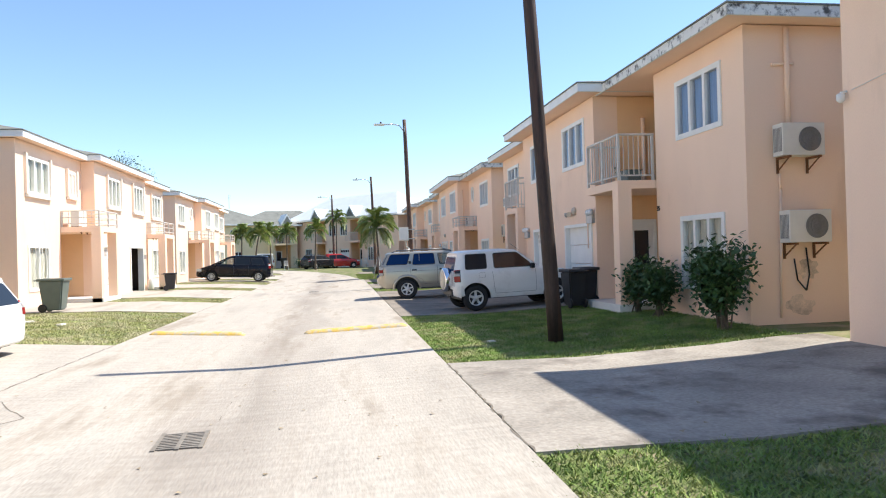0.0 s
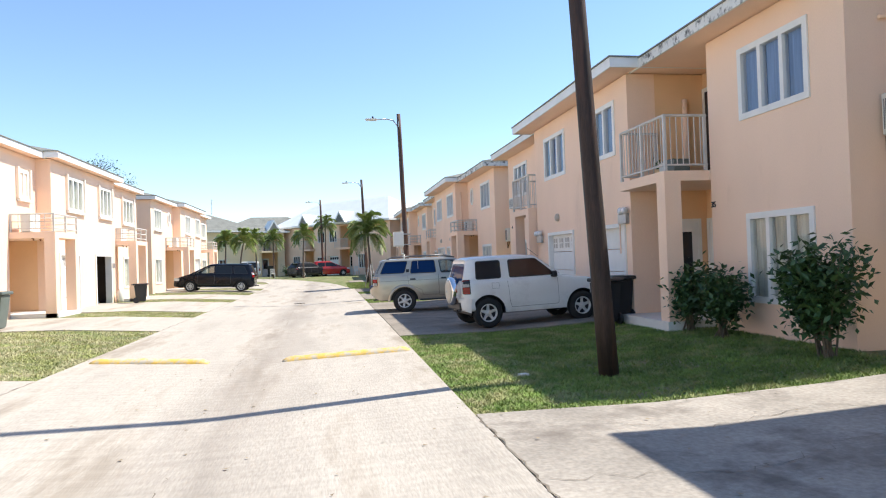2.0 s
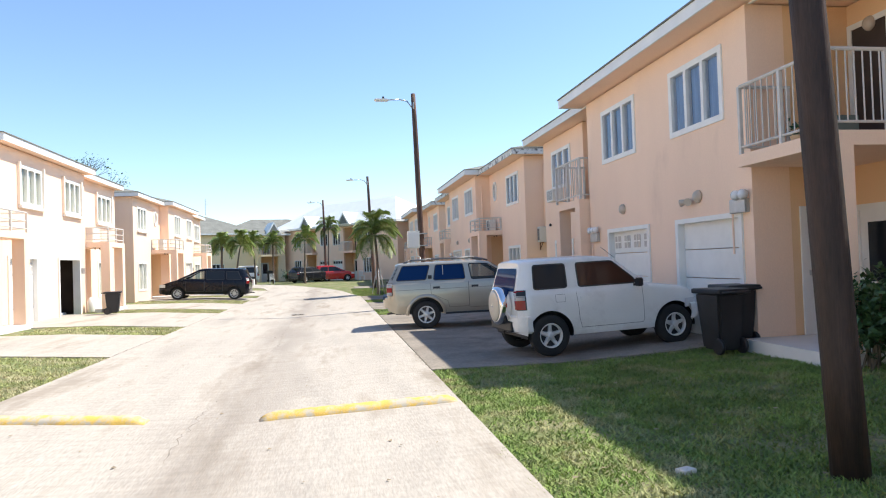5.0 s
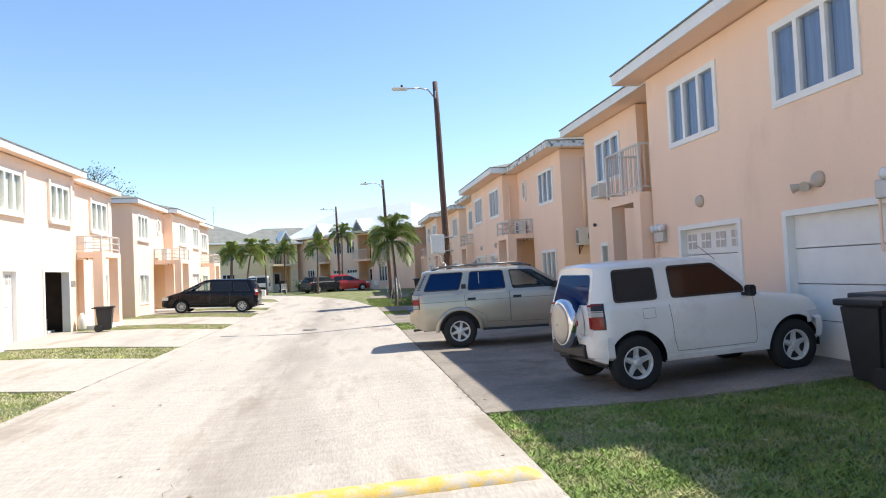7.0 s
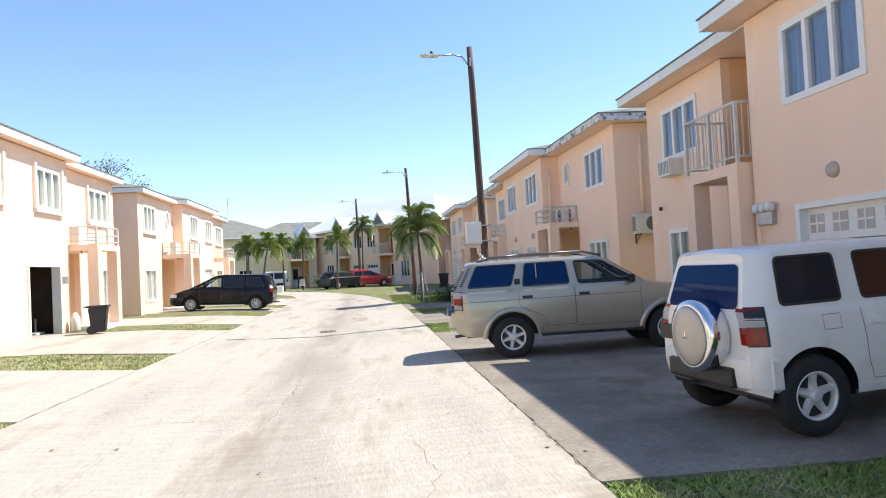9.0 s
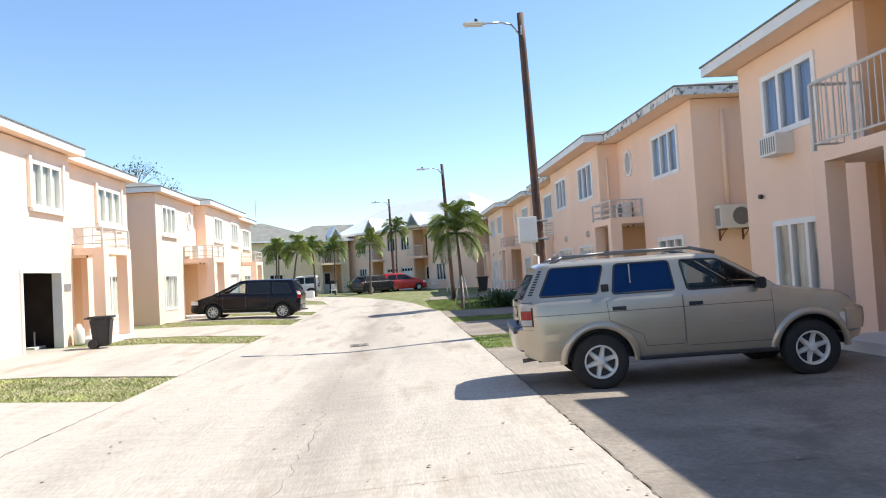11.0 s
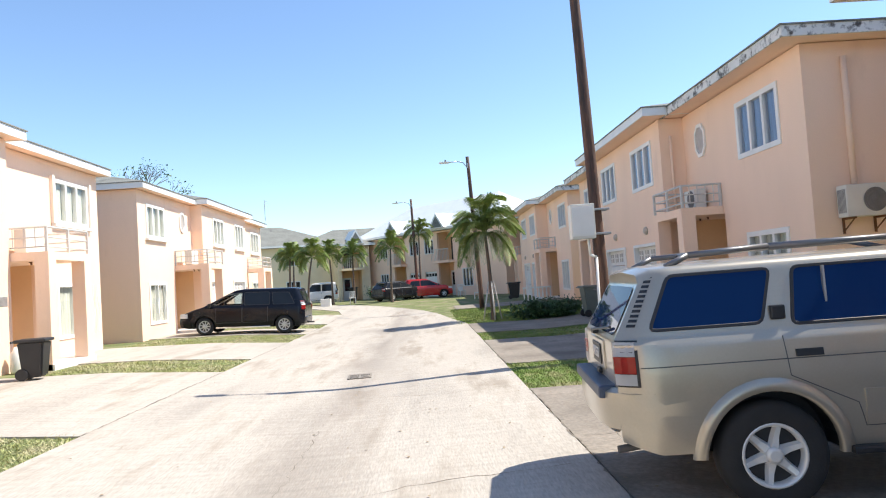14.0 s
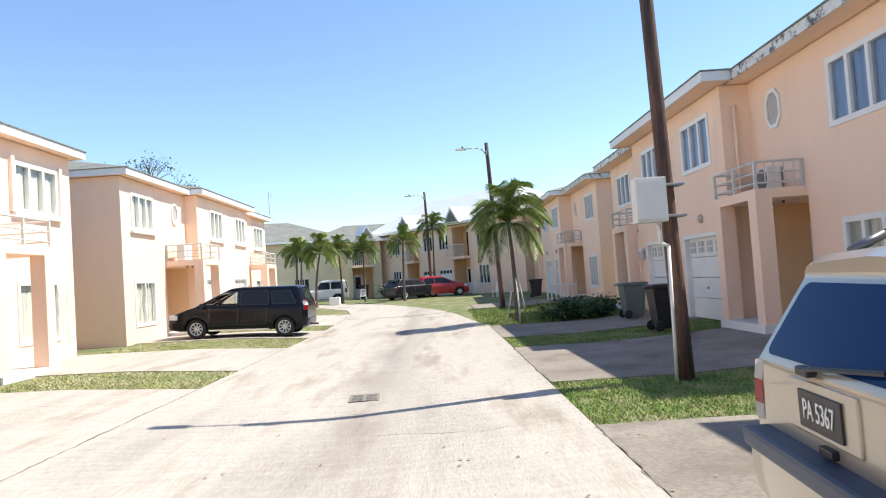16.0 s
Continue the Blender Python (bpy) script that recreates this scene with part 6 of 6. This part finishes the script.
# local x = 0 at the far left end so that the front faces the street
D_IT = [("window", 0.82, 2.0, 0.75, 2.2), ("window", 0.9, 2.1, 3.6, 4.8), ("recess", 3.0, 4.9, 0.0, 5.3), ("garage", 5.2, 6.7, 0.0, 2.1), ("garage", 7.3, 8.8, 0.0, 2.1),
        ("window", 5.4, 6.6, 3.6, 4.8), ("window", 7.4, 8.6, 3.6, 4.8), ("recess", 9.3, 11.0, 0.0, 5.3), ("window", 11.9, 13.1, 0.75, 2.2), ("window", 11.9, 13.1, 3.6, 4.8)]
D_FLIP = [(k, LEN_D - b, LEN_D - a, c, d) for k, a, b, c, d in D_IT]
local_house((4.2 + ux * LEN_D, 74.0 + uy * LEN_D), D_ANG - 180.0, LEN_D + 2.8, 7.0, 5.45, M_WALL, M_ROOF_WHITE, D_FLIP,
            "pink two-storey house with white roof and small pointed gables", 2.7, gables=((LEN_D - 3.95, 1.9, 1.25), (LEN_D - 10.15, 1.9, 1.25)))
M_YELLOWWALL = mat("yellow_render", (0.90, 0.72, 0.47), 0.9, var=0.05, scale=0.8, bump=0.2)
local_house((-19.0, 81.2), 20.0, 11.5, 9.0, 5.2, M_YELLOWWALL, M_ROOF,
            [("window", 1.0, 2.4, 0.7, 2.1), ("window", 3.6, 5.0, 0.7, 2.1), ("window", 6.6, 7.9, 0.7, 2.1), ("window", 1.2, 2.4, 3.5, 4.7), ("window", 6.6, 7.9, 3.5, 4.7)],
            "yellow two-storey house with a grey hip roof", 2.1)
local_house((-8.0, 83.2), 20.0, 3.0, 6.0, 5.0, M_YELLOWWALL, M_ROOF, [("recess", 0.35, 2.2, 0.0, 4.6)], "yellow porch wing with a balcony and a white gable", 0.6, gables=((1.6, 1.6, 1.3),))
local_house((-14.5, 96.0), 8.0, 14.0, 9.0, 5.6, M_YELLOWWALL, M_ROOF, [], "yellow house with a long grey roof behind the others", 2.2)
local_house((-30.0, 84.0), 0.0, 11.0, 9.0, 5.2, M_YELLOWWALL, M_ROOF, [("window", 2.0, 3.4, 3.4, 4.6), ("window", 7.0, 8.4, 3.4, 4.6)], "yellow two-storey house partly hidden by others", 2.0)

bm = box_bm(-0.35, -0.3, 0.0, 0.35, 0.3, 0.55, bevel=0.03)
ub = thing("utility_cabinet", "small white utility cabinet on the verge", "utility box", (-7.3, 70.0, gz(-7.3, 70.0)))
part("casing", bm, M_TRIM, ub)


# ---- far bare tree behind the sunny row ----
def far_tree(at, h, seed):
    rnd = random.Random(seed)
    e = thing("tree", "sparse thin-leaved tree behind the houses", "tree", at)
    bm = bmesh.new()
    tips = []

    def grow(p, d, ln, r, depth):
        q = p + d * ln
        tube(bm, p, q, r, r * 0.65, 5)
        if depth == 0:
            tips.append(q)
            return
        for _ in range(3):
            nd = (d + Vector([rnd.uniform(-0.6, 0.6) for _ in range(3)]) * (0.8 if depth < 4 else 0.3)).normalized()
            grow(q, nd, ln * rnd.uniform(0.6, 0.8), r * 0.62, depth - 1)
    grow(Vector((0, 0, 0)), Vector((0, 0, 1)), h * 0.42, 0.16, 4)
    part("trunk", bm, M_STEM, e)
    v, f = [], []
    for t in tips:
        for _ in range(9):
            c = t + Vector([rnd.gauss(0, 0.3) for _ in range(3)])
            s = rnd.uniform(0.08, 0.18)
            k = len(v)
            v += [tuple(c + Vector([rnd.uniform(-s, s) for _ in range(3)])) for _ in range(3)]
            f.append((k, k + 1, k + 2))
    me = bpy.data.meshes.new("crown")
    me.from_pydata(v, [], f)
    me.materials.append(M_LEAF)
    c = new("crown", me)
    c.parent = e
    c["kind"] = "stuff"


far_tree((-25.0, 82.0, 0.2), 11.0, 5)


# ---- grass ----
def grass(name, x0, x1, y0, y1, per_m2, label, seed, hmin=0.02, hmax=0.055, edge=0.12, m=None):
    """Short blades over a lawn, thinner in dry patches, creeping a little over its edges."""
    rs = np.random.RandomState(seed)
    n = int((x1 - x0) * (y1 - y0) * per_m2)
    x = rs.uniform(x0 - edge, x1 + edge, n)
    y = rs.uniform(y0 - edge, y1 + edge, n)
    out = np.maximum.reduce([x0 - x, x - x1, y0 - y, y - y1])
    patch = np.sin(x * 1.7 + 3 * np.sin(y * 0.9)) + np.sin(y * 2.3 + 1.3 * x) + rs.uniform(-1.6, 1.6, n)
    keep = (patch > -1.6) & (out < 0.07 * (1 + np.sin(x * 9 + y * 7)) + 0.03 * np.sin(x * 23 + y * 31))
    x, y = x[keep], y[keep]
    n = len(x)
    z = np.array([gz(a, b) for a, b in zip(x, y)]) if n < 1 else np.interp(x, GX, GZ)
    k = np.clip((y - 50.0) / 22.0, 0, 1)
    z = z * (1 - k) + 0.35 * k
    h = rs.uniform(hmin, hmax, n)
    a = rs.uniform(0, 2 * np.pi, n)
    w = rs.uniform(0.006, 0.013, n)
    lx, ly = rs.normal(0, 0.038, n), rs.normal(0, 0.038, n)
    v = np.empty((n, 3, 3))
    v[:, 0] = np.stack([x - w * np.cos(a), y - w * np.sin(a), z], 1)
    v[:, 1] = np.stack([x + w * np.cos(a), y + w * np.sin(a), z], 1)
    v[:, 2] = np.stack([x + lx, y + ly, z + h], 1)
    me = bpy.data.meshes.new(name)
    me.vertices.add(3 * n)
    me.vertices.foreach_set("co", v.reshape(-1))
    me.loops.add(3 * n)
    me.loops.foreach_set("vertex_index", np.arange(3 * n))
    me.polygons.add(n)
    me.polygons.foreach_set("loop_start", np.arange(n) * 3)
    me.update(calc_edges=True)
    me.materials.append(m or M_GRASS)
    return tagged(new(name, me), label, "grass", kind="stuff")


grass("grass", 3.05, 7.3, 10.72, 18.6, 2600, "short lawn grass around the pole, half in shade", 1, 0.02, 0.06, edge=0.3)
grass("grass", 1.45, 3.0, 10.72, 18.6, 2600, "sunlit half-dry grass along the road edge", 11, 0.02, 0.05, m=M_GRASS_MID)
grass("grass", 1.45, 7.3, -1.0, 5.9, 2000, "short lawn grass beside the first driveway", 2)
grass("grass", 1.45, 7.0, 31.2, 34.15, 2200, "short half-dry grass at the second pole", 3, m=M_GRASS_MID)
grass("grass", 1.5, 7.0, 39.4, 41.95, 1000, "grass strip between driveways", 4)
grass("grass", 1.2, 7.0, 46.4, 56.4, 700, "rough grass around the staked palm", 5, 0.03, 0.1)
grass("grass", -10.3, -4.65, 15.0, 22.7, 900, "dry sunlit lawn grass", 6, m=M_GRASS_DRY)
grass("grass", -8.5, -4.65, 27.3, 29.85, 900, "narrow grass strip between driveways", 7, m=M_GRASS_DRY)
grass("grass", -8.7, -4.65, 36.15, 38.5, 900, "narrow grass strip between driveways", 8, m=M_GRASS_DRY)
grass("grass", -10.0, -4.65, 43.25, 46.55, 700, "narrow grass strip between driveways", 9, m=M_GRASS_DRY)
grass("grass", -9.0, -4.65, 49.65, 51.95, 400, "narrow grass strip between driveways", 10, m=M_GRASS_DRY)


# ---- small things on and around the houses ----
def box_thing(name, label, cat, at, size, material, rz=0, bevel=0.01, partname="body"):
    e = thing(name, label, cat, at, rz)
    part(partname, box_bm(-size[0] / 2, -size[1] / 2, 0, size[0] / 2, size[1] / 2, size[2], bevel=bevel), material, e)
    return e


# things standing on the first balcony
e = box_thing("storage_box", "pale plastic box standing on a balcony", "box", (7.25, 17.0, 3.305), (0.4, 0.55, 0.32), M_CREAM)
part("lid", box_bm(-0.22, -0.29, 0.321, 0.22, 0.29, 0.35, bevel=0.01), M_GREYPL, e)
box_thing("storage_box", "grey crate standing on a balcony", "box", (7.05, 16.5, 3.305), (0.35, 0.4, 0.28), M_GREYPL)
e = thing("plant_pot", "small pot plant standing on a balcony", "plant", (7.2, 17.5, 3.305))
bm = bmesh.new()
lathe(bm, [(0.09, 0), (0.13, 0.2), (0.14, 0.22), (0.12, 0.22)], 14)
part("pot", bm, M_PORCH, e)
bm = bmesh.new()
rnd = random.Random(4)
for _ in range(60):
    c = Vector((rnd.gauss(0, 0.09), rnd.gauss(0, 0.09), 0.32 + rnd.gauss(0, 0.08)))
    bm.faces.new([bm.verts.new(c + Vector([rnd.uniform(-0.05, 0.05) for _ in range(3)])) for _ in range(3)])
part("leaves", bm, M_LEAF, e)

# round lamps over the doors
for x, y, z in ((8.598, 17.55, 5.35), (8.598, 27.0, 5.35)):
    disc_lamp(x, y, z, 1, "round wall lamp beside a balcony door")
# pipes in the corners of the recesses
wall_pipe([(8.1, 17.98, 5.2), (8.1, 17.98, 3.32)], 0.06, M_WALL, "peach boxed pipe in the corner of a balcony")
wall_pipe([(7.0, 39.52, 5.3), (7.0, 39.52, 3.2)], 0.04, M_WALL, "peach pipe on the side of the garage block")
wall_pipe([(7.0, 25.22, 3.0), (7.0, 25.22, 0.2)], 0.06, M_WALL, "peach pipe beside the porch")
wall_pipe([(7.12, 25.3, 3.0), (7.12, 25.3, 0.2)], 0.04, M_WALL, "thin peach pipe beside the porch")
# window air conditioner below an upper window
e = box_thing("air_conditioner", "old grey window air conditioner under an upper window", "air conditioner", (7.25, 29.5, 3.62), (0.42, 0.62, 0.4), M_CREAM)
for i in range(7):
    part("side_slat", box_bm(-0.214, -0.27 + i * 0.08, 0.05, -0.2101, -0.23 + i * 0.08, 0.35), M_GRILLE, e)
for y in (30.6, 28.9):
    e = box_thing("vent_cover", "small pale vent cover on the wall", "vent", (-10.43, y + 4.0, 2.7), (0.06, 0.18, 0.1), M_GRILLE2)


# white lattice gate at a porch
def lattice_gate(x, y0, y1, z0, z1):
    e = thing("security_gate", "white metal security gate before a front door", "gate", (x, (y0 + y1) / 2, z0))
    w = (y1 - y0) / 2
    h = z1 - z0
    for k in range(7):
        yy = -w + 2 * w * k / 6
        part("bar", box_bm(-0.01, yy - 0.01, 0.0, 0.01, yy + 0.01, h), M_TRIM, e)
    for zz in (0.0, h * 0.45, h - 0.03):
        part("gate_rail", box_bm(-0.016, -w, zz, 0.016, w, zz + 0.03), M_TRIM, e)
    bm = bmesh.new()
    for k in range(5):
        for s in (-1, 1):
            pipe(bm, [(0, -w * 0.8 * s, h * 0.5 + 0.18 * k), (0, w * 0.8 * s, h * 0.5 + 0.18 * (k + 1))], 0.006, 4)
    part("lattice", bm, M_TRIM, e)


lattice_gate(8.5, 37.75, 38.65, 0.34, 2.4)
lattice_gate(8.5, 59.5, 60.4, 0.34, 2.4)
for y0 in (25.3, 41.3, 47.0):
    e = thing("window_grille", "white curved metal grille over a lower window", "window grille", (-10.36, y0 + 0.75, 0.8))
    for k in range(5):
        bm = bmesh.new()
        yy = -0.6 + 0.3 * k
        pipe(bm, [(0, yy + 0.06 * math.sin(3.0 * q / 8 * math.pi + k), 1.5 * q / 8) for q in range(9)], 0.012, 5)
        part("bar", bm, M_TRIM, e)


# what stands inside the open garage
gy = 24.35 + 12.0
e = box_thing("board", "brown wooden board leaning inside an open garage", "board", (-11.6, gy - 0.4, 0.2), (0.06, 1.1, 1.3), mat("brown_board", (0.16, 0.07, 0.04), 0.7, var=0.2))
e = thing("broom", "long-handled broom leaning inside the open garage", "broom", (-10.9, gy - 0.2, 0.2))
bm = bmesh.new()
tube(bm, (0, 0, 0.1), (-0.3, 0.1, 1.4), 0.015, n=6)
part("handle", bm, M_CREAM, e)
part("brush", box_bm(-0.05, -0.15, 0, 0.05, 0.15, 0.12, bevel=0.01), M_GREYPL, e)
e = thing("floor_fan", "small white fan on the floor of the open garage", "fan", (-10.7, gy + 0.3, 0.2))
part("base", box_bm(-0.15, -0.3, 0, 0.15, 0.3, 0.08, bevel=0.02), M_TRIM, e)
part("post", box_bm(-0.02, -0.02, 0.081, 0.02, 0.02, 0.5, bevel=0.004), M_GALV, e)
e = thing("gas_bottle", "small grey gas bottle beside the garage door", "gas bottle", (-9.7, 37.15, gz(-9.7) + 0.03))
bm = bmesh.new()
lathe(bm, [(0.12, 0.0), (0.14, 0.04), (0.14, 0.42), (0.08, 0.52), (0.05, 0.6)], 16)
part("bottle", bm, M_CREAM, e)
meters(-9.94, 37.08, 2.0, -1, 2)
meters(-9.94, 58.8, 2.0, -1, 2)

# white balustrade and chairs
def balustrade(x0, x1, y, n, label="low white balustrade at a porch"):
    e = thing("balustrade", label, "balustrade", ((x0 + x1) / 2, y, gz((x0 + x1) / 2, y)))
    w = (x1 - x0) / 2
    part("top_rail", box_bm(-w, -0.05, 0.7, w, 0.05, 0.78, bevel=0.01), M_TRIM, e)
    for i in range(n):
        xx = -w + 0.06 + (2 * w - 0.12) * i / (n - 1)
        bm = bmesh.new()
        lathe(bm, [(0.04, 0), (0.04, 0.08), (0.025, 0.15), (0.05, 0.35), (0.025, 0.6), (0.04, 0.699)], 8, "Z", (xx, 0, 0))
        part("baluster", bm, M_TRIM, e)


balustrade(5.3, 6.9, 58.9, 8)


def chair(at, rz):
    e = thing("garden_chair", "white plastic garden chair on the grass", "chair", (at[0], at[1], gz(*at) + 0.02), rz, "white chairs")
    for sx in (-1, 1):
        for sy in (-1, 1):
            part("leg", box_bm(sx * 0.2 - 0.02, sy * 0.2 - 0.02, 0, sx * 0.2 + 0.02, sy * 0.2 + 0.02, 0.4), M_TRIM, e)
    part("seat", box_bm(-0.23, -0.23, 0.401, 0.23, 0.23, 0.44, bevel=0.01), M_TRIM, e)
    for i in range(5):
        part("back_slat", box_bm(-0.2 + i * 0.09, 0.2, 0.441, -0.155 + i * 0.09, 0.23, 0.88), M_TRIM, e)
    part("back_rail", box_bm(-0.22, 0.195, 0.881, 0.22, 0.235, 0.92, bevel=0.005), M_TRIM, e)


chair((2.6, 73.2), 20)
chair((3.4, 66.5), -40)
chair((-5.6, 72.0), 10)
box_thing("stone", "small pale stone lying on the lawn", "stone", (2.6, 12.9, gz(2.6)), (0.14, 0.1, 0.04), M_CREAM, 20)
box_thing("stone", "small pale stone lying on the lawn", "stone", (-8.2, 19.6, gz(-8.2)), (0.3, 0.16, 0.05), M_CREAM, 30)
box_thing("stone", "small pale stone lying on the lawn", "stone", (-7.0, 18.6, gz(-7.0)), (0.24, 0.12, 0.05), M_CREAM, 80)

# television aerial on a far roof
e = thing("aerial", "thin metal aerial on a roof", "aerial", (-9.8, 63.5, 6.1))
bm = bmesh.new()
tube(bm, (0, 0, 0), (0, 0, 1.3), 0.02, n=5)
part("mast", bm, M_GALV, e)
for k in range(4):
    bm = bmesh.new()
    tube(bm, (0.0, -0.3, 0.8 + 0.12 * k), (0.15, 0.3, 0.9 + 0.12 * k), 0.01, n=4)
    part("rod", bm, M_GALV, e)


def litter(seed, x0, x1, y0, y1, n):
    """Dry leaves and crumbs scattered on the concrete."""
    rs = random.Random(seed)
    v, f = [], []
    for _ in range(n):
        x, y = rs.uniform(x0, x1), rs.uniform(y0, y1)
        z = gz(x, y) + 0.042
        s = rs.uniform(0.012, 0.035)
        a = rs.uniform(0, 6.28)
        k = len(v)
        for q in range(3):
            v.append((x + s * math.cos(a + 2.1 * q), y + s * math.sin(a + 2.1 * q), z + rs.uniform(0, 0.012)))
        f.append((k, k + 1, k + 2))
    me = bpy.data.meshes.new("dry_leaves")
    me.from_pydata(v, [], f)
    me.materials.append(M_LITTER)
    tagged(new("dry_leaves", me), "dry leaves and crumbs scattered on the concrete", "litter", kind="stuff")


M_LITTER = mat("dry_leaf_crumbs", (0.28, 0.22, 0.14), 0.9, var=0.4, scale=3)
litter(3, -4.4, 7.2, 1.0, 60.0, 900)


def crust(x0, x1, z0, z1, y, seed, name="peeled_render"):
    """A ragged thin layer of dirty bare render on the end wall."""
    rs = random.Random(seed)
    bm = bmesh.new()
    n = 18
    cx, cz = (x0 + x1) / 2, (z0 + z1) / 2
    ring = []
    for i in range(n):
        a = 2 * math.pi * i / n
        k = rs.uniform(0.55, 1.0)
        ring.append((cx + (x1 - x0) / 2 * k * math.cos(a), cz + (z1 - z0) / 2 * k * math.sin(a)))
    f = [bm.verts.new((a, y, b)) for a, b in ring]
    g = [bm.verts.new((a, y + 0.006, b)) for a, b in ring]
    bm.faces.new(f)
    for i in range(n):
        bm.faces.new((f[i], f[(i + 1) % n], g[(i + 1) % n], g[i]))
    tagged(part(name, bm, M_BARE), "patch of dirty peeled render on the peach end wall", "wall stain", kind="structure")


M_BARE = mat("bare_dirty_render", (0.74, 0.55, 0.40), 0.95, var=0.2, scale=4, grain=0.15, stain=(0.46, 0.33, 0.23), stain_at=0.56, stain_scale=3.0)
crust(8.35, 8.85, 0.95, 1.45, 12.194, 1)
crust(8.05, 8.75, 0.3, 0.75, 12.194, 2)
